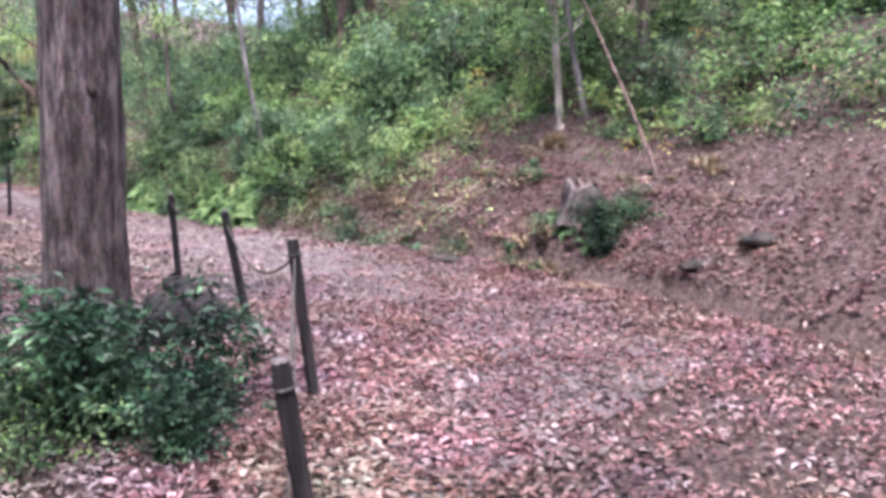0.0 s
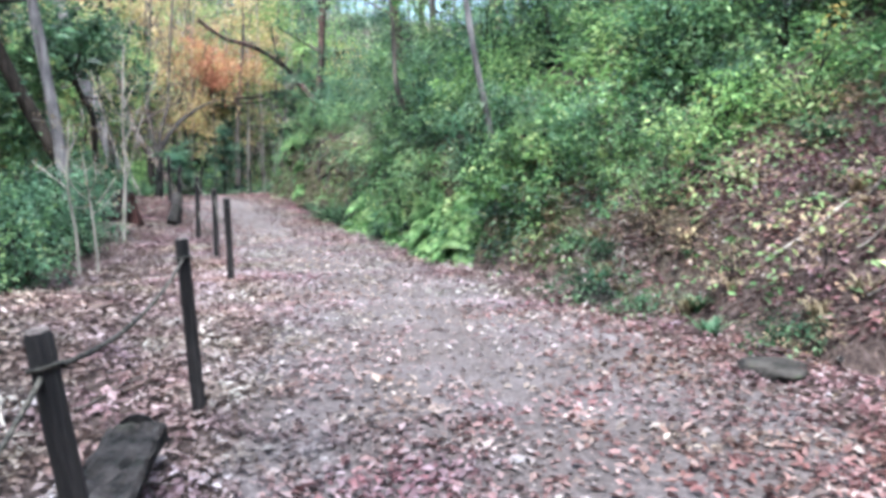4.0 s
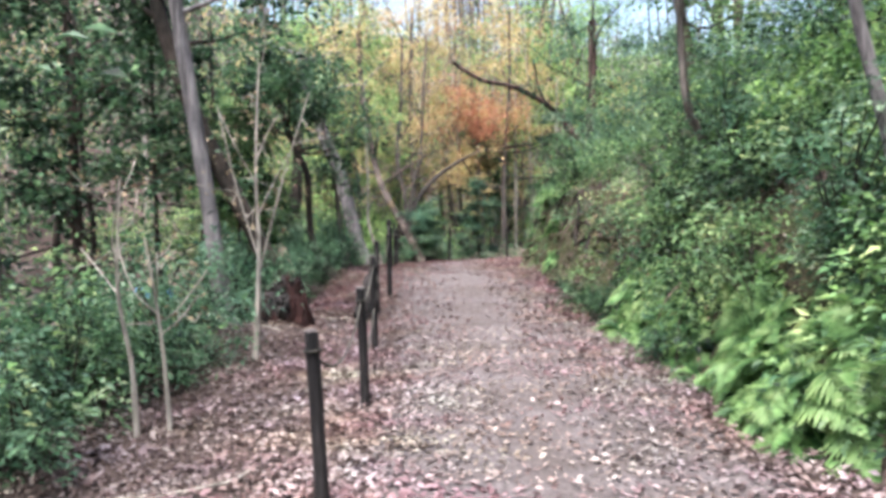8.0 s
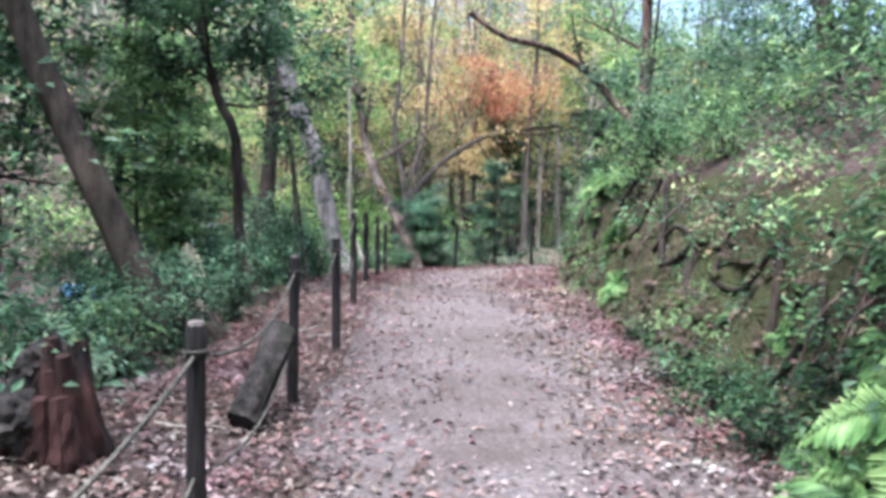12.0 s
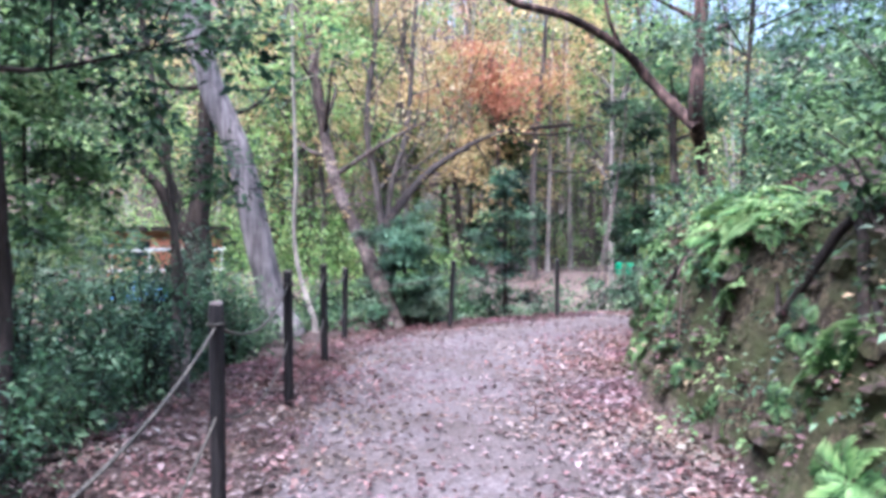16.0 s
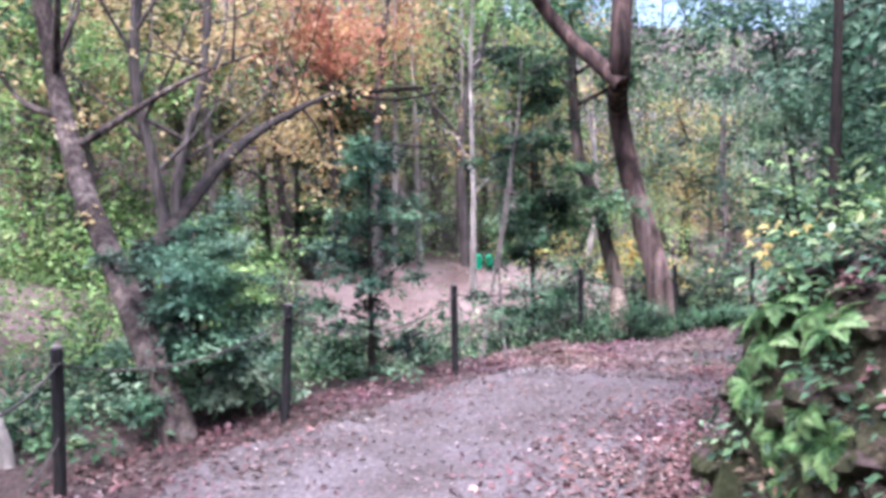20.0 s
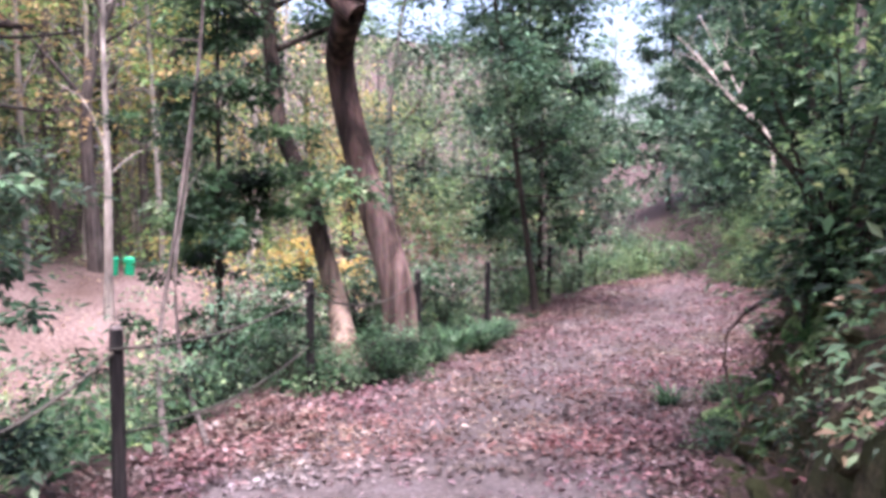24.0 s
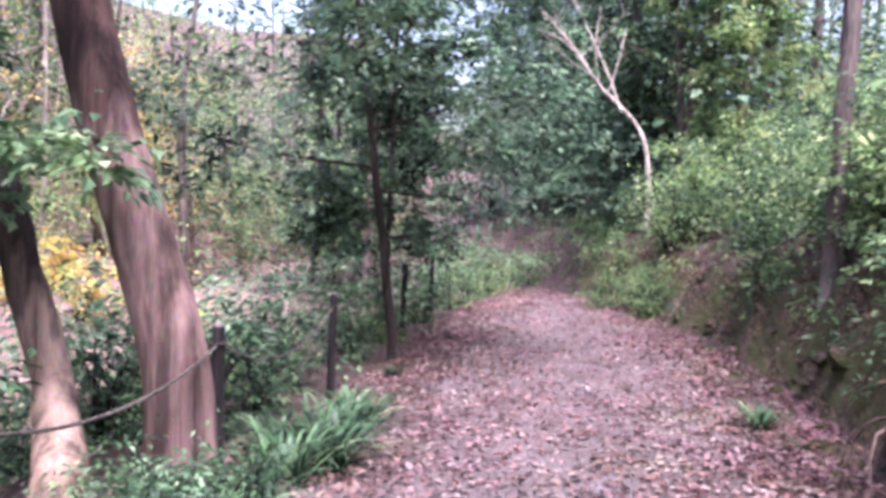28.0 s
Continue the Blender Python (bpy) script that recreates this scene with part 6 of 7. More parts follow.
def stone(label, x, y, size, seed):
    bm = bmesh.new()
    bmesh.ops.create_icosphere(bm, subdivisions=3, radius=1)
    for v in bm.verts:
        k = 1 + 0.32 * noise.noise(v.co * 1.6 + Vector((seed, 0, 0))) + 0.1 * noise.noise(v.co * 5 + Vector((0, seed, 0)))
        v.co = Vector((v.co.x * size[0], v.co.y * size[1], v.co.z * size[2])) * k
    for fc in bm.faces:
        fc.smooth = True
    me = bpy.data.meshes.new("stone")
    bm.to_mesh(me)
    bm.free()
    me.materials.append(STONE)
    ob = put("stone", me)
    ob.matrix_basis = pose(x, y, ground_z(x, y) + size[2] * 0.1, 0, 0, seed * 37)
    return tagged(ob, label, "stone")


stone("mossy grey-green stone beside the stump", 7.55, 5.62, (0.2, 0.18, 0.22), 1)
stone("dark mossy stone at the bank's foot", 7.0, 9.75, (0.35, 0.2, 0.14), 2)
stone("flat grey stone among the leaves", 6.75, 7.3, (0.25, 0.18, 0.08), 3)
stone("small grey stone on the leafy slope", 7.2, 3.4, (0.2, 0.15, 0.09), 4)
stone("small grey stone on the leafy slope", 6.9, 3.9, (0.16, 0.12, 0.07), 5)

# roots hanging over the cut bank
for n in range(22):
    st = 8.2 + rs.rand() * 5 if n < 16 else 17 + rs.rand() * 3
    x0, y0 = spot(st, 1, 0.5 + 0.15 * rs.rand())
    x1, y1 = spot(st + (rs.rand() - 0.5) * 0.25, 1, 0.02 + 0.25 * rs.rand())
    a, b = np.array(on_ground(x0, y0, 0.01)), np.array(on_ground(x1, y1, 0.02))
    m = (a + b) / 2 + rs.normal(size=3) * 0.1 + np.array([0, 0, 0.05]) - np.array([*(S_N[int(st * 14)] * 0.08), 0])
    p = curve_pts([a, m, b], 8)
    v, f = tube([(p, np.linspace(0.012 + 0.008 * rs.rand(), 0.003, len(p)))], 6, 0.2, n)
    tagged(put("root", mesh_quads("root", v, f, BARK_BROWN, True)), "brown tree root hanging out of the soil bank", "root", "bank roots")

def hanging_roots(x, y, top, drop, wide, n, seed):
    """A curtain of dry roots and stalks that hangs from the lip of the bank."""
    r2 = np.random.RandomState(seed)
    thing = tagged(new("hanging_roots"), "curtain of dry brown roots hanging down the soil bank", "roots", "hanging roots")
    thing.matrix_basis = Matrix.Translation((x, y, top))
    way = S_N[((S_C[:, 0] - x) ** 2 + (S_C[:, 1] - y) ** 2).argmin()]
    along = np.array([-way[1], way[0]])
    for i in range(n):
        a0 = along * wide * (r2.rand() - 0.5) + way * 0.12 * r2.rand()
        ln = drop * (0.5 + 0.6 * r2.rand())
        p = curve_pts([(a0[0] + way[0] * 0.15, a0[1] + way[1] * 0.15, 0.02), (a0[0], a0[1], -0.06), (a0[0] - way[0] * 0.06 + 0.03 * r2.randn(), a0[1] - way[1] * 0.06 + 0.03 * r2.randn(), -ln * 0.55), (a0[0] - way[0] * 0.05 + 0.06 * r2.randn(), a0[1] - way[1] * 0.05 + 0.06 * r2.randn(), -ln)], 12)
        v, f = tube([(p, np.linspace(0.007 + 0.006 * r2.rand(), 0.002, len(p)))], 5, 0.2, seed + i)
        put("root_strand", mesh_quads("root_strand", v, f, [BARK_BROWN, ROPE, BARK_GREY][i % 3], True), thing)


for x, y, up, drop, wide, n, sd in [(6.95, 15.75, 0.12, 0.75, 0.5, 30, 821), (*spot(16.6, 1, 0.55), 0.1, 0.5, 0.6, 18, 822), (*spot(17.4, 1, 0.5), 0.1, 0.45, 0.5, 14, 823), (*spot(10.6, 1, 0.7), 0.06, 0.4, 0.6, 12, 824)]:
    hanging_roots(x, y, ground_z(x, y) + up, drop, wide, n, sd)

# soil clods and mossy lumps of the cut bank
clod = bmesh.new()
bmesh.ops.create_icosphere(clod, subdivisions=2, radius=1)
CLOD_V, CLOD_F = np.array([bv.co[:] for bv in clod.verts]), np.array([[bv.index for bv in fc.verts] for fc in clod.faces])
clod.free()
r4 = np.random.RandomState(611)
cv, cf = [], []
for n in range(760):
    st = 6.8 + r4.rand() * 14.6
    x, y = spot(st, 1, 0.01 + 0.6 * r4.rand() ** 1.6)
    sz = 0.03 + 0.075 * r4.rand() ** 2
    lump = CLOD_V * (1 + 0.22 * r4.randn(len(CLOD_V), 1)) * sz * np.array([1.0, 1.3, 0.75 + 0.3 * r4.rand()]) + np.array([x, y, ground_z(x, y) - 0.25 * sz])
    cf.append(CLOD_F + len(cv) * len(CLOD_V))
    cv.append(lump)
me = bpy.data.meshes.new("soil_clods")
me.from_pydata(np.concatenate(cv).tolist(), [], np.concatenate(cf).tolist())
me.materials.append(GROUND)
tagged(put("soil_clods", me), "crumbling soil clods and mossy lumps on the cut bank", "soil", kind="stuff")

# dark root-shaped strips added for the black shadow under the turf lip
for n, (st, ln, rr) in enumerate([(11.0, 0.42, 0.05), (11.5, 0.4, 0.04), (10.3, 0.45, 0.035), (12.2, 0.35, 0.04), (9.6, 0.4, 0.035), (12.8, 0.3, 0.03), (13.6, 0.3, 0.035), (14.6, 0.4, 0.03)]):
    ends = [on_ground(*spot(st + ln * q, 1, 0.42 + 0.12 * math.sin(n + 5 * q)), 0.04 + 0.05 * math.sin(q * 5 + n)) for q in (-1, -0.6, -0.2, 0.2, 0.6, 1)]
    p = curve_pts(ends, 18)
    v, f = tube([(p, np.linspace(rr, rr * 0.4, len(p)))], 8, 0.25, n)
    tagged(put("root", mesh_quads("root", v, f, BARK_DARK, True)), "dark strip for the shadow under the lip of the soil bank", "root", "bank roots")

# ---- things far off across the dip ----
def bin_can(x, y):
    thing = tagged(new("bucket"), "bright green plastic lidded bucket across the dip", "bucket", "green buckets")
    thing.matrix_basis = at_ground(x, y, 0, 0.5)
    v, f = tube([(np.array([(0, 0, 0), (0, 0, 0.05), (0, 0, 0.7), (0, 0, 0.74)]), np.array([0.2, 0.21, 0.25, 0.25]))], 8)
    put("body", mesh_quads("body", v, f, GREEN_PLASTIC, True), thing)
    v, f = tube([(np.array([(0, 0, 0.745), (0, 0, 0.8), (0, 0, 0.86)]), np.array([0.27, 0.27, 0.1]))], 8)
    put("lid", mesh_quads("lid", v, f, GREEN_PLASTIC, True), thing)
    return thing


bin_can(10.0, 43.8)
bin_can(10.35, 43.85)


def box_part(name, size, at, material, parent, label=""):
    bm = bmesh.new()
    bmesh.ops.create_cube(bm, size=1)
    bmesh.ops.scale(bm, vec=size, verts=bm.verts)
    bmesh.ops.translate(bm, vec=at, verts=bm.verts)
    bmesh.ops.bevel(bm, geom=list(bm.edges), offset=min(size) * 0.12, segments=2, affect="EDGES")
    return part(name, bm, material, parent, label)


hut = tagged(new("hut"), "orange-brown wooden shed with white rails across the dip", "hut")
hut.matrix_basis = at_ground(-3.3, 39.8, 24, 1.0, 0.5)
box_part("wall", (2.9, 2.0, 1.75), (0, 0, 0.87), ORANGE_PAINT, hut)
box_part("roof", (3.3, 2.4, 0.12), (0, 0, 1.82), BARK_DARK, hut)
for k in range(2):
    box_part("window", (0.55, 0.06, 0.4), (-0.7 + 1.4 * k, -1.01, 1.3), GLASS_DARK, hut)
for k in range(4):
    box_part("rail_post", (0.06, 0.06, 1.25), (-1.35 + 0.9 * k, -1.3, 0.62), WHITE_PAINT, hut)
box_part("rail", (2.9, 0.06, 0.08), (0, -1.3, 1.28), WHITE_PAINT, hut)
box_part("lower_rail", (2.9, 0.05, 0.06), (0, -1.3, 0.75), WHITE_PAINT, hut)


def covered_heap(x, y, s, seed):
    """A low heap under a crumpled sheet."""
    bm = bmesh.new()
    bmesh.ops.create_icosphere(bm, subdivisions=4, radius=1)
    for bv in bm.verts:
        k = 1 + 0.22 * noise.noise(bv.co * 1.7 + Vector((seed, 0, 0))) + 0.12 * noise.noise(bv.co * 5 + Vector((0, seed, 0)))
        bv.co = Vector((bv.co.x * 0.95, bv.co.y * 0.6, max(-0.1, bv.co.z) * 0.5)) * k * s
    for fc in bm.faces:
        fc.smooth = True
    me = bpy.data.meshes.new("tarpaulin")
    bm.to_mesh(me)
    bm.free()
    me.materials.append(BLUE_SHEET)
    ob = put("tarpaulin", me)
    ob.matrix_basis = at_ground(x, y, 10 * seed, 1.0)
    return tagged(ob, "crumpled blue plastic tarpaulin spread across the dip", "tarpaulin", "blue tarpaulins")


covered_heap(-2.9, 37.3, 0.85, 1)
covered_heap(-5.0, 33.5, 0.75, 2)

# ---- undergrowth and far woods: too many plants to count ----
def undergrowth(label, leaf, n, st0, st1, side, out0, out1, top, size, per, seed, clump=0.3, power=1.3, room=0.3):
    """Low leafy growth over the slopes beside the path."""
    r2 = np.random.RandomState(seed)
    n = int(n * 0.8)
    st = (st0 + (st1 - st0) * r2.rand(n)) * 14
    i = np.minimum(st.astype(int), len(S_C) - 1)
    out = out0 + (out1 - out0) * r2.rand(n) ** power + (S_ALL[i, 6] if side < 0 else 0)
    x = S_C[i, 0] + S_N[i, 0] * side * (S_HW[i] + out)
    y = S_C[i, 1] + S_N[i, 1] * side * (S_HW[i] + out)
    z, la, hw, _ = lie(x, y)
    ok = (np.abs(la) > hw + room) & (np.hypot(x - 9.3, y - 33.4) > 0.9)
    if side > 0 and st0 < 7:
        ok = ok & ~(bare(x, y) & (y < 17))
    x, y, z = x[ok], y[ok], z[ok]
    m = len(x)
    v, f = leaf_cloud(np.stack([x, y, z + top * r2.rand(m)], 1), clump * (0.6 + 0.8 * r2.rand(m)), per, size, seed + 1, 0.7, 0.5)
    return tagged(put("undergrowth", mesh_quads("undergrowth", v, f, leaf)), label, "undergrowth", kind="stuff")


undergrowth("dark green undergrowth covering the wooded slope", GREEN_DARK, 1000, 5.2, 23, 1, 0.35, 12, 0.6, 0.066, 40, 1001, power=1.6)
undergrowth("mid-green undergrowth covering the wooded slope", GREEN_MID, 900, 5.2, 23, 1, 0.45, 12, 0.8, 0.066, 38, 1003, power=1.6)
undergrowth("dense low growth over the foot of the bank", GREEN_DARK, 260, 5.6, 9.2, 1, 0.15, 3.5, 0.5, 0.075, 34, 1021, 0.26, 1.2, 0.15)
undergrowth("dense leafy growth over the bank", GREEN_MID, 260, 5.8, 9.2, 1, 0.3, 4.5, 0.7, 0.08, 34, 1023, 0.28, 1.2, 0.15)
undergrowth("dense leafy growth over the far bank", GREEN_MID, 260, 17.5, 22.5, 1, 1.0, 5, 0.8, 0.075, 40, 1025, 0.3, 1.2, 0.7)
undergrowth("dense dark growth over the far bank", GREEN_BLUE, 260, 16.5, 22.5, 1, 0.95, 5, 0.9, 0.075, 40, 1027, 0.3, 1.2, 0.7)
undergrowth("green growth covering the foot of the bank", GREEN_MID, 330, 6.3, 9.6, 1, 0.05, 1.6, 0.35, 0.075, 30, 1065, 0.24, 1.1, 0.05)
undergrowth("dark green growth covering the foot of the bank", GREEN_DARK, 220, 6.3, 9.6, 1, 0.05, 1.6, 0.35, 0.075, 30, 1067, 0.24, 1.1, 0.05)
undergrowth("green growth hanging over the bank's shoulder", GREEN_DARK, 150, 13.4, 16.5, 1, 0.12, 0.9, 0.12, 0.045, 34, 1069, 0.16, 1.0, 0.05)
undergrowth("mid-green growth on the open slope's top", GREEN_MID, 300, 0.2, 5.6, 1, 3.6, 8, 0.9, 0.09, 40, 1073, 0.38, 1.0)
undergrowth("yellow-green undergrowth on the wooded slope", GREEN_LIGHT, 160, 5.4, 23, 1, 1.5, 12, 1.2, 0.08, 24, 1005)
undergrowth("dry tan undergrowth on the leafy slope", DRY_TAN, 150, 2.0, 8, 1, 2.2, 7, 0.3, 0.07, 14, 1007)
undergrowth("dry and green stalks on the leafy slope", DRY_TAN, 300, 3.7, 6.6, 1, 0.2, 3.4, 0.2, 0.06, 16, 1057, 0.2, 1.0)
undergrowth("small green plants on the leafy slope", GREEN_MID, 210, 3.9, 6.8, 1, 0.3, 3.4, 0.2, 0.065, 18, 1059, 0.22, 1.0)
undergrowth("green growth thick below the fence", GREEN_MID, 300, 14.5, 20, -1, 1.5, 9, 0.5, 0.075, 30, 1075, 0.3, 1.0)
undergrowth("dark growth thick below the fence", GREEN_DARK, 260, 14.5, 20.5, -1, 0.8, 8, 0.5, 0.075, 30, 1077, 0.3, 1.0)
undergrowth("dry growth across the dip", DRY_TAN, 260, 14, 22, -1, 3, 14, 0.3, 0.09, 14, 1061, 0.3, 1.0)
undergrowth("green growth across the dip", GREEN_MID, 260, 14, 22, -1, 4, 15, 0.5, 0.1, 20, 1063, 0.35, 1.0)
undergrowth("sparse green plants on the leafy slope", GREEN_MID, 60, 3.0, 6.5, 1, 0.3, 3.0, 0.12, 0.07, 16, 1029, 0.2, 1.0)
undergrowth("mid-green undergrowth above the leafy slope", GREEN_MID, 420, 0.5, 5.6, 1, 3.6, 15, 1.2, 0.1, 40, 1009, 0.42)
undergrowth("dark green undergrowth above the leafy slope", GREEN_DARK, 420, 0.5, 5.6, 1, 3.8, 15, 1.4, 0.1, 40, 1011, 0.42)
undergrowth("dark green undergrowth in the dip", GREEN_DARK, 560, 1, 9, -1, 0.3, 8.5, 0.6, 0.08, 34, 1013)
undergrowth("bluish-green undergrowth in the dip", GREEN_BLUE, 480, 8, 14, -1, 0.3, 7.5, 0.6, 0.08, 36, 1014)
undergrowth("mid-green undergrowth in the dip", GREEN_MID, 350, 1, 22, -1, 0.5, 14, 0.5, 0.09, 30, 1015)
undergrowth("dark green undergrowth under the fence", GREEN_DARK, 700, 12.6, 21.5, -1, 0.3, 6, 0.4, 0.075, 30, 1017)
undergrowth("leafy growth clinging to the cut bank", GREEN_MID, 130, 8.4, 13, 1, 0.0, 0.5, 0.1, 0.045, 28, 1047, 0.16, 1.0, 0.0)
undergrowth("dark growth clinging to the cut bank", GREEN_DARK, 260, 8.4, 22, 1, 0.1, 0.8, 0.1, 0.05, 28, 1049, 0.16, 1.0, 0.0)
undergrowth("dry stalks on the cut bank", DRY_TAN, 260, 6, 22, 1, 0.15, 0.9, 0.1, 0.06, 14, 1051, 0.14, 1.0, 0.0)
undergrowth("mixed growth at the bank foot", GREEN_MID, 160, 5.0, 8.6, 1, 0.0, 1.6, 0.25, 0.065, 22, 1053, 0.2, 1.0, 0.05)
undergrowth("pale sunlit growth on the leafy slope top", GREEN_LIGHT, 150, 0.5, 9, 1, 3.2, 9, 1.6, 0.1, 26, 1055, 0.4)
undergrowth("low dry growth in the dip", DRY_TAN, 200, 13, 22, -1, 1.0, 9, 0.3, 0.07, 16, 1019)
undergrowth("leafy boughs crowding over the lip of the bank", GREEN_BLUE, 420, 7.6, 14.5, 1, 1.1, 5.5, 1.5, 0.075, 40, 1081, 0.36, 1.2, 0.9)
undergrowth("mid-green boughs crowding over the lip of the bank", GREEN_MID, 300, 7.6, 14.5, 1, 1.3, 6, 1.8, 0.08, 38, 1083, 0.38, 1.1, 1.0)
undergrowth("bluish-green growth beside the last stretch of the path", GREEN_BLUE, 240, 19.6, 23.2, 1, 1.1, 7, 1.6, 0.12, 40, 1085, 0.42, 1.1, 0.6)
undergrowth("bluish-green growth below the last stretch of the path", GREEN_BLUE, 200, 19.6, 23.2, -1, 0.3, 7, 1.3, 0.12, 40, 1087, 0.42, 1.1, 0.4)
undergrowth("green thicket where the path bends away", GREEN_MID, 160, 22.0, 23.2, 1, -2.5, 3, 0.8, 0.12, 36, 1039, 0.4, 1.0, -9)
undergrowth("mid-green growth round the white bare stem", GREEN_MID, 80, 19.8, 21.4, 1, 1.0, 3.2, 1.7, 0.1, 40, 1091, 0.36, 1.0, 0.8)
undergrowth("mid-green sprays over the far bank's lip", GREEN_MID, 120, 17.8, 20.0, 1, 0.75, 2.2, 1.2, 0.075, 40, 1093, 0.3, 1.0, 0.6)
undergrowth("leafy growth round the grey trunk on the far bank", GREEN_MID, 70, 19.0, 20.2, 1, 0.45, 1.4, 1.8, 0.075, 40, 1099, 0.3, 1.0, 0.35)
undergrowth("bright sprays over the leafy bank", GREEN_LIGHT, 150, 6.0, 10.0, 1, 0.7, 3.2, 1.1, 0.075, 32, 1095, 0.26, 1.0, 0.4)
undergrowth("dark growth round the foot of the leaning autumn tree", GREEN_DARK, 70, 14.8, 16.4, -1, -0.45, 1.2, 0.3, 0.07, 32, 1097, 0.2, 1.0, 0.08)
undergrowth("dark growth below the fence beside the big leaning tree", GREEN_DARK, 120, 16.5, 17.8, -1, 0.1, 2.2, 0.7, 0.075, 34, 1201, 0.26, 1.0, 0.1)
undergrowth("dark growth round the foot of the grey leaning trunk", GREEN_DARK, 110, 13.5, 14.8, -1, 0.1, 1.2, 0.4, 0.075, 32, 1203, 0.22, 1.0, 0.1)
undergrowth("green thicket beyond the fence end", GREEN_DARK, 120, 21.6, 23.0, -1, -1.0, 4, 0.9, 0.12, 36, 1041, 0.4, 1.0, -9)


def slope_growth(label, leaf, n, seed, size, per, clump, st0=0.1, st1=7.1):
    """Leafy growth above the edge of the open leafy slope, taller the further up."""
    r2 = np.random.RandomState(seed)
    st = st0 + (st1 - st0) * r2.rand(n)
    up = 8 * r2.rand(n) ** 1.5
    i = (st * 14).astype(int)
    out = np.interp(st, EDGE_ST, EDGE_OUT) + up
    x, y = S_C[i, 0] + S_N[i, 0] * (S_HW[i] + out), S_C[i, 1] + S_N[i, 1] * (S_HW[i] + out)
    z = lie(x, y)[0] + (0.15 + 0.35 * np.minimum(up, 4)) * r2.rand(n)
    v, f = leaf_cloud(np.stack([x, y, z], 1), clump * (0.5 + 0.8 * r2.rand(n)), per, size, seed + 1, 0.7, 0.5)
    tagged(put("undergrowth", mesh_quads("undergrowth", v, f, leaf)), label, "undergrowth", kind="stuff")


slope_growth("mid-green growth above the open leafy slope", GREEN_MID, 240, 1179, 0.08, 36, 0.3)
slope_growth("dark green growth above the open leafy slope", GREEN_DARK, 100, 1171, 0.085, 38, 0.34)
slope_growth("dark shady growth where the slope begins", GREEN_DARK, 120, 1181, 0.085, 38, 0.34, 0.1, 3.0)
slope_growth("bluish-green growth above the open leafy slope", GREEN_BLUE, 90, 1173, 0.08, 36, 0.3)
slope_growth("bright yellow-green sprays above the open leafy slope", GREEN_LIGHT, 420, 1175, 0.09, 26, 0.26, 3.0)
slope_growth("pale yellow-green sprays high on the slope", YELLOW, 26, 1183, 0.09, 18, 0.22, 3.0, 5.6)
slope_growth("dry reddish-tan growth above the open leafy slope", DRY_TAN, 120, 1177, 0.07, 26, 0.26)


def over_slopes(n, lo, hi, side, room, r2, box=(-45, 62, -25, 92)):
    """n places spread evenly over the slopes from lo to hi metres off the path's edge."""
    x, y = box[0] + (box[1] - box[0]) * r2.rand(n * 14), box[2] + (box[3] - box[2]) * r2.rand(n * 14)
    z, la, hw, _ = lie(x, y)
    out = side * la - hw
    ok = np.where(~in_view_gap(x, y) & ~under_sky(x, y) & (out > lo) & (out < hi) & (np.abs(la) > hw + room))[0][:n]
    return x[ok], y[ok], z[ok]


def thicket(label, leaf, n, lo, hi, side, top, size, per, clump, seed):
    r2 = np.random.RandomState(seed)
    x, y, z = over_slopes(n, lo, hi, side, 3, r2)
    v, f = leaf_cloud(np.stack([x, y, z + top * r2.rand(len(x))], 1), clump * (0.6 + 0.8 * r2.rand(len(x))), per, size, seed + 1, 0.75, 0.55)
    return tagged(put("thicket", mesh_quads("thicket", v, f, leaf)), label, "thicket", kind="stuff")


thicket("far mid-green thicket on the slope", GREEN_MID, 330, 16, 62, -1, 2.0, 0.24, 30, 1.2, 1031)
thicket("far dark green thicket on the slope", GREEN_DARK, 240, 16, 62, -1, 2.0, 0.24, 30, 1.2, 1033)
thicket("far yellow-green thicket on the slope", GREEN_LIGHT, 340, 15, 55, -1, 1.8, 0.28, 24, 1.1, 1035)
thicket("far tan thicket on the slope", DRY_TAN, 420, 17, 60, -1, 1.2, 0.2, 22, 1.1, 1037)
thicket("dark green thicket up the hillside", GREEN_DARK, 260, 8, 34, 1, 1.6, 0.24, 26, 1.0, 1043)
thicket("mid-green thicket up the hillside", GREEN_MID, 420, 8, 34, 1, 1.6, 0.24, 26, 1.0, 1045)


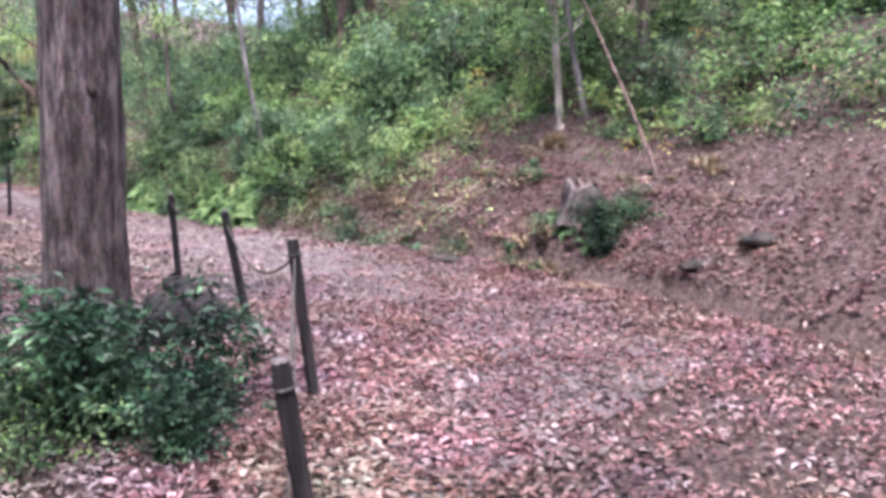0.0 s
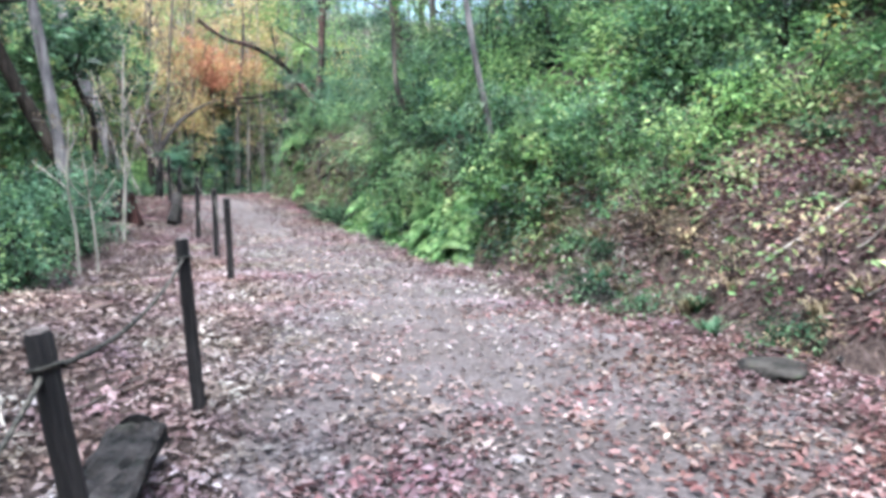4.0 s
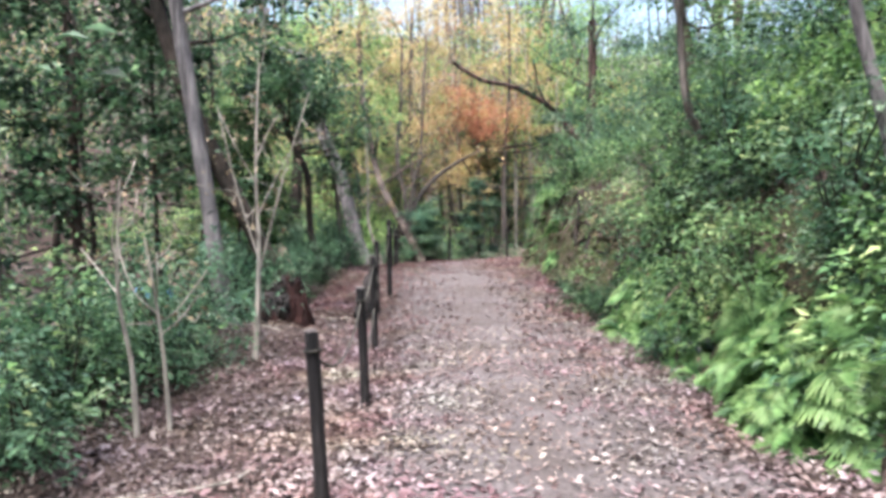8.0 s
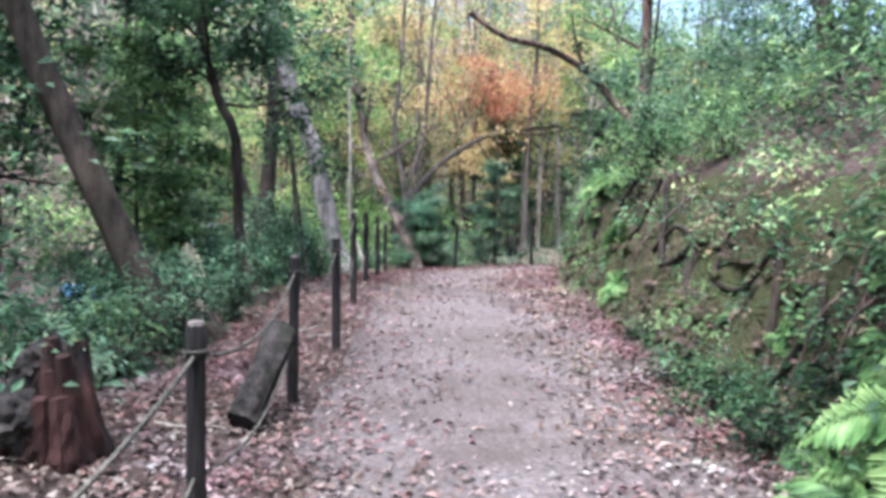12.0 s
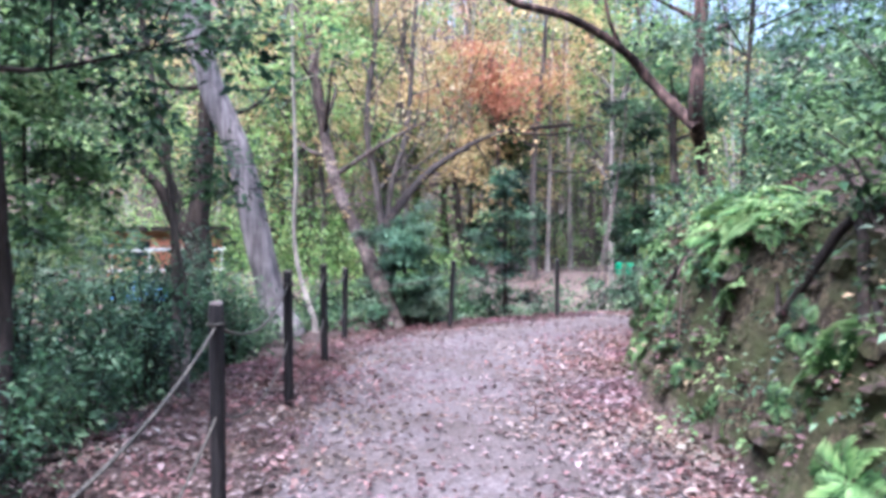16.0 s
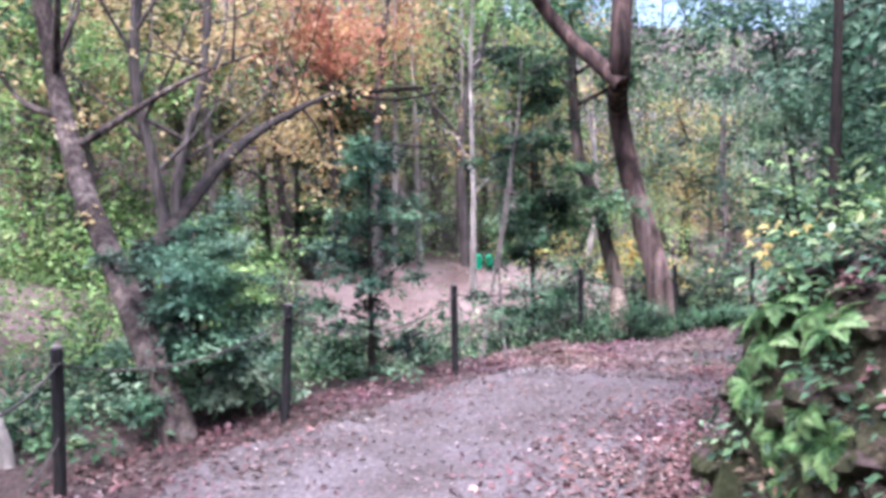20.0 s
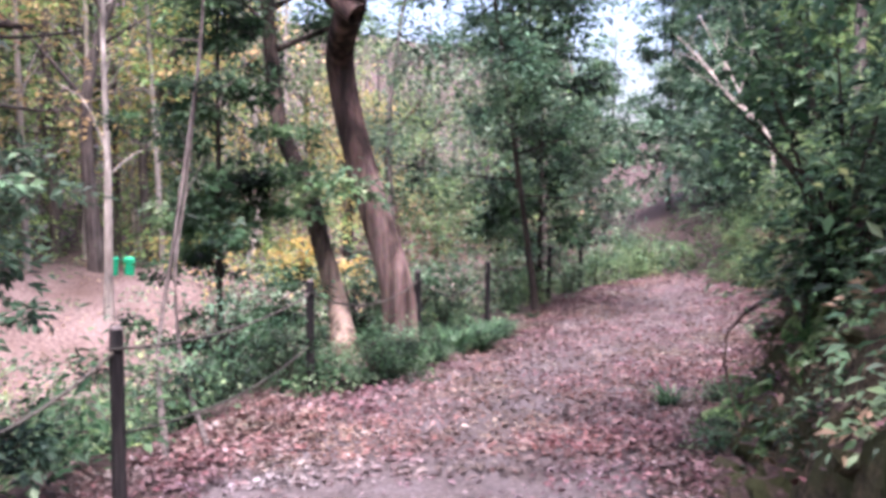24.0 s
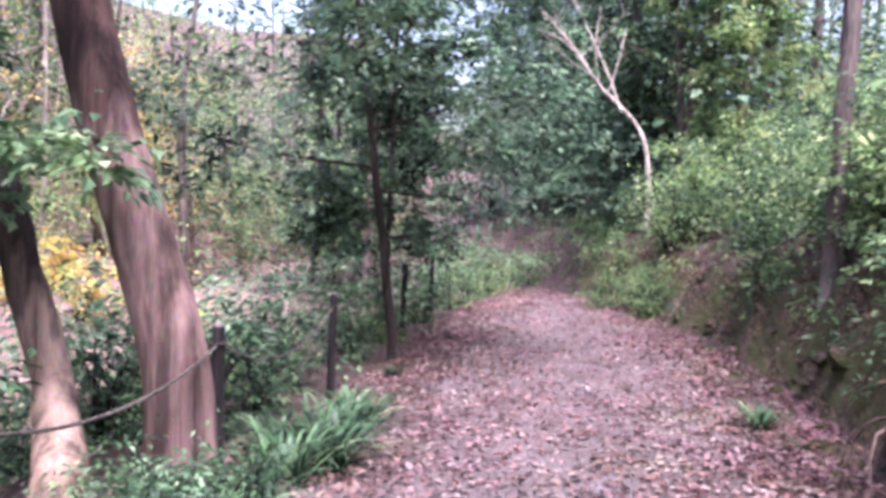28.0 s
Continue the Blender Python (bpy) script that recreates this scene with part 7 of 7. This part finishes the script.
def far_wood(label, leaf, bark, n, seed, lo, hi, side, size=0.34, per=28, tall=12.5, thick=1.0, st1=None):
    """Trees massed on the far slopes, with their trunks."""
    r2 = np.random.RandomState(seed)
    x, y, z = over_slopes(n, lo, hi, side, min(7.0, lo * 0.6), r2) if st1 is None else over_slopes(n, lo, hi, side, 1.5, r2, st1)
    cc, cr, paths = [], [], []
    for a, b, c in zip(x, y, z):
        h = tall * (0.6 + 0.6 * r2.rand())
        top = np.array([a + r2.randn() * 0.5, b + r2.randn() * 0.5, c + h])
        paths.append((curve_pts([(a, b, c - 0.3), (a + r2.randn() * 0.3, b, c + h * 0.5), top], 5), np.linspace(0.16, 0.04, 5)[: 5]))
        for k in range(12):
            t = 0.06 + 0.94 * r2.rand()
            w = 2.0 * thick * math.sqrt(max(0.05, 1 - (t - 0.45) ** 2 * 2.4))
            cc.append((a + r2.randn() * w * 0.6, b + r2.randn() * w * 0.6, c + t * h))
            cr.append(thick * (0.7 + 0.7 * r2.rand()))
    paths = [(p, np.linspace(0.16, 0.04, len(p))) for p, _ in paths]
    v, f = tube(paths, 5)
    tagged(put("far_trunks", mesh_quads("far_trunks", v, f, bark, True)), "trunks of the far woodland", "woodland", kind="stuff")
    v, f = leaf_cloud(cc, cr, per, size, seed + 1, 0.8, 0.6, shell=0.3)
    tagged(put("far_woodland", mesh_quads("far_woodland", v, f, leaf)), label, "woodland", kind="stuff")


def low_wood(label, leaf, n, box, tall, seed):
    """Bushy young trees massed at the end of the view, none of them tall."""
    r2 = np.random.RandomState(seed)
    x, y = box[0] + (box[1] - box[0]) * r2.rand(n), box[2] + (box[3] - box[2]) * r2.rand(n)
    z, la, hw, _ = lie(x, y)
    ok = np.abs(la) > hw + 2.0
    x, y, z = np.repeat(x[ok], 9), np.repeat(y[ok], 9), np.repeat(z[ok], 9)
    h = np.repeat(tall * (0.5 + 0.6 * r2.rand(ok.sum())), 9) * r2.rand(len(x)) ** 0.8
    x, y = x + r2.randn(len(x)) * 0.7, y + r2.randn(len(x)) * 0.7
    v, f = leaf_cloud(np.stack([x, y, z + 0.2 + h], 1), 0.45 + 0.4 * r2.rand(len(x)), 26, 0.17, seed + 1, 0.6, 0.55)
    tagged(put("young_wood", mesh_quads("young_wood", v, f, leaf)), label, "woodland", kind="stuff")


def bright_edge(label, leaf, n, x0, x1, y0, y1, top, seed):
    """Leafy growth at the sunny edge of the wood across the dip."""
    r2 = np.random.RandomState(seed)
    x, y = x0 + (x1 - x0) * r2.rand(n), y0 + (y1 - y0) * r2.rand(n)
    ok = ~in_view_gap(x, y)
    x, y = x[ok], y[ok]
    z = lie(x, y)[0] + 0.2 + top * r2.rand(len(x)) ** 1.4
    v, f = leaf_cloud(np.stack([x, y, z], 1), 0.45 + 0.5 * r2.rand(len(x)), 34, 0.13, seed + 1, 0.7, 0.55)
    tagged(put("thicket", mesh_quads("thicket", v, f, leaf)), label, "thicket", kind="stuff")


low_wood("bluish-green young trees at the end of the path", GREEN_BLUE, 75, (24, 46, 36, 62), 4.2, 1151)
low_wood("bluish-green wood closing the end of the view", GREEN_BLUE, 100, (33, 56, 40, 70), 12.0, 1157)
low_wood("bluish-green wood closing the gap at the end of the view", GREEN_BLUE, 26, (39, 50, 49, 62), 13.5, 1159)
low_wood("bare grey wood closing the gap at the end of the view", TWIG_GREY, 16, (39, 50, 49, 62), 15.0, 1165)
low_wood("mid-green young trees beyond the clearing", GREEN_MID, 60, (12, 40, 47, 64), 3.4, 1153)
low_wood("dry tan young growth beyond the clearing", DRY_TAN, 45, (12, 40, 48, 66), 3.0, 1155)
bright_edge("bright yellow-green thicket at the wood's edge", GREEN_LIGHT, 400, -7, 4.5, 40, 48, 4.5, 1131)
bright_edge("pale amber thicket at the wood's edge", AMBER, 14, -7, 5, 41, 48, 4.5, 1133)
bright_edge("pale yellow-green growth across the dip", GREEN_LIGHT, 200, -9, 3, 34.5, 41, 1.8, 1139)
bright_edge("bright yellow-green growth beside the open ground", GREEN_LIGHT, 90, -1, 4, 36.5, 40.5, 1.6, 1145)
bright_edge("yellow autumn growth on the open ground", YELLOW, 26, 11.5, 18, 42.5, 47, 0.7, 1141)
bright_edge("green growth on the open ground", GREEN_LIGHT, 40, 11, 17, 41, 47, 0.5, 1143)
bright_edge("yellow-green thicket beyond the open ground", GREEN_LIGHT, 200, 5, 19, 47, 55, 4.5, 1135)
bright_edge("pale green thicket beyond the open ground", GREEN_LIGHT, 100, 5, 19, 47, 55, 4.0, 1137)
far_wood("far dark green woodland on the slope", GREEN_DARK, BARK_DARK, 16, 1101, 20, 60, -1, 0.26, 30)
far_wood("far mid-green woodland on the slope", GREEN_MID, BARK_GREY, 42, 1103, 20, 60, -1, 0.26, 30)
far_wood("far amber autumn woodland on the slope", AMBER, BARK_GREY, 44, 1105, 22, 60, -1, 0.24, 26)
far_wood("far yellow-green woodland on the slope", GREEN_LIGHT, BARK_GREY, 56, 1107, 18, 60, -1, 0.26, 28)
far_wood("far pale half-bare woodland on the slope", DRY_TAN, BARK_LIGHT, 120, 1109, 16, 60, -1, 0.2, 8)
far_wood("bare grey woodland along the far crest", TWIG_GREY, BARK_GREY, 78, 1123, 20, 62, -1, 0.24, 28, 20, 1.3, st1=(4, 50, 50, 96))
far_wood("bluish-green woodland along the far crest", GREEN_BLUE, BARK_GREY, 34, 1125, 22, 62, -1, 0.24, 30, 12, 1.0, st1=(4, 50, 52, 96))
far_wood("bare grey woodland behind the autumn trees", TWIG_GREY, BARK_GREY, 44, 1129, 14, 60, -1, 0.2, 30, 18, 1.15, st1=(-16, 14, 46, 82))
far_wood("bare grey woodland up the hillside", TWIG_GREY, BARK_GREY, 34, 1127, 8, 34, 1, 0.2, 26, 11, 1.0)
far_wood("bluish-green woodland at the end of the view", GREEN_BLUE, BARK_GREY, 44, 1161, 2, 60, 1, 0.26, 34, 13.0, 1.15, st1=(36, 66, 34, 84))
far_wood("bluish-green woodland at the end of the view", GREEN_BLUE, BARK_GREY, 34, 1163, 2, 60, -1, 0.26, 34, 13.0, 1.15, st1=(36, 66, 34, 84))
far_wood("yellow-green woodland up the hillside", GREEN_LIGHT, BARK_GREY, 24, 1121, 10, 40, 1)
far_wood("dark green woodland up the hillside", GREEN_DARK, BARK_GREY, 6, 1111, 10, 40, 1)
far_wood("mid-green woodland up the hillside", GREEN_MID, BARK_GREY, 36, 1113, 10, 40, 1)
far_wood("dark woodland where the path bends away", GREEN_BLUE, BARK_GREY, 18, 1115, 2.5, 16, 1, 0.24, 34, st1=(22, 42, 34, 52))
far_wood("low dark growth where the path bends away", GREEN_BLUE, BARK_GREY, 24, 1119, 2.0, 14, 1, 0.24, 34, tall=4, st1=(22, 42, 34, 52))
far_wood("green woodland where the path bends away", GREEN_MID, BARK_GREY, 9, 1117, 2.5, 14, -1, 0.24, 34, st1=(20, 40, 40, 60))

# ---- fallen leaves ----
def litter(name, label, n, st0, st1, out_l, out_r, size, seed, edge_bias, leaf=LITTER, beyond=-9.0, only=0, steepest=None):
    r2 = np.random.RandomState(seed)
    st = (st0 + (st1 - st0) * r2.rand(n)) * 14
    i = np.minimum(st.astype(int), len(S_C) - 2)
    fr = (st - i)[:, None]
    c = S_C[i, :2] * (1 - fr) + S_C[i + 1, :2] * fr
    w = S_HW[i]
    u = r2.rand(n) * 2 - 1 if only == 0 else r2.rand(n) * only
    u = np.sign(u) * np.abs(u) ** edge_bias
    lat_ = u * (w + np.where(u > 0, out_r, out_l))
    x, y = c[:, 0] + S_N[i, 0] * lat_, c[:, 1] + S_N[i, 1] * lat_
    z = lie(x, y)[0]
    steep = np.hypot(lie(x + 0.08, y)[0] - z, lie(x, y + 0.08)[0] - z) / 0.08
    keep = (-lat_ > w * (beyond > 0) + beyond) & ((r2.rand(n) < 0.1) | (steep < (steepest or (0.75 if st0 > 5 else 1.6)) + 0.5 * r2.rand(n)))
    x, y, z = x[keep], y[keep], z[keep]
    n = len(x)
    z = z + 0.018 + 0.02 * r2.rand(n)
    a = r2.rand(n) * 6.283
    way = np.stack([np.cos(a), np.sin(a), 0.35 * r2.randn(n)], 1)
    up = np.stack([0.35 * r2.randn(n), 0.35 * r2.randn(n), np.ones(n)], 1)
    ln = size * (0.5 + 0.8 * r2.rand(n) ** 1.5)
    v, f = leaf_quads(np.stack([x, y, z], 1), way, up, ln, ln * (0.4 + 0.3 * r2.rand(n)), 0.14)
    tagged(put(name, mesh_quads(name, v, f, leaf)), label, "fallen leaves", kind="stuff")


litter("fallen_leaves", "dense pinkish-brown fallen leaves on the ground", 50000, 0.3, 4.7, 2.2, 6.5, 0.061, 901, 0.85)
litter("fallen_leaves", "thick reddish leaves where the walk begins", 24000, 0.3, 3.6, 0.6, 1.2, 0.056, 909, 1.0, LITTER_RED)
litter("fallen_leaves", "leaves thinning out along the path's edges", 9000, 4.7, 6.4, 2.2, 2.6, 0.07, 910, 0.4)
litter("fallen_leaves", "thin scatter of brown fallen leaves on the grit", 30000, 6.3, 13.5, 2.3, 0.7, 0.062, 902, 0.55)
litter("fallen_leaves", "dense reddish-brown fallen leaves on the path", 8000, 12.0, 17.6, 0.4, 0.5, 0.046, 903, 0.95)
litter("fallen_leaves", "dense pinkish-brown fallen leaves on the far path", 24000, 17.0, 22, 0.4, 0.5, 0.06, 908, 0.85)
litter("fallen_leaves", "dense reddish fallen leaves on the far path", 16000, 17.2, 22, 0.4, 0.5, 0.056, 911, 0.8, LITTER_RED)
litter("fallen_leaves", "thick reddish-brown fallen leaves on the slope", 30000, 0.4, 4.4, 1.2, 5.0, 0.06, 904, 0.9, LITTER_RED)
litter("fallen_leaves", "reddish leaves over the foot of the open slope", 15000, 1.6, 5.4, 0.0, 2.4, 0.06, 917, 0.45, LITTER_RED, only=1, steepest=5)
litter("fallen_leaves", "reddish fallen leaves along the path's edges", 14000, 13.0, 22, 0.5, 0.6, 0.055, 905, 0.3, LITTER_RED)
litter("fallen_leaves", "brown fallen leaves under the far bank", 9000, 5.0, 9.0, 0.3, 1.8, 0.06, 906, 0.45)
litter("fallen_leaves", "fallen leaves on the open ground across the dip", 7000, 14, 22, 12.0, 0.0, 0.08, 907, 1.0, LITTER, 0.8)
litter("fallen_leaves", "reddish fallen leaves under the rope fence", 11000, 9.3, 14.2, 1.0, 0.3, 0.055, 912, 0.35, LITTER_RED)
litter("fallen_leaves", "red-brown leaves drifted against the foot of the bank", 5200, 9.5, 16.5, 0.0, 0.35, 0.055, 914, 0.3, LITTER_RED, only=1)
litter("fallen_leaves", "reddish leaves heaped up the foot of the far bank", 17000, 13.5, 22, 0.0, 1.5, 0.06, 915, 0.35, LITTER_RED, only=1, steepest=1.6)
litter("fallen_leaves", "pale brown leaves on the verge below the fence", 13000, 4.2, 10, 2.3, 0.0, 0.06, 916, 0.45, LITTER, only=-1)
litter("fallen_leaves", "scattered brown leaves over the trodden grit", 7000, 4.7, 9.5, 0.6, 0.6, 0.056, 913, 1.0)
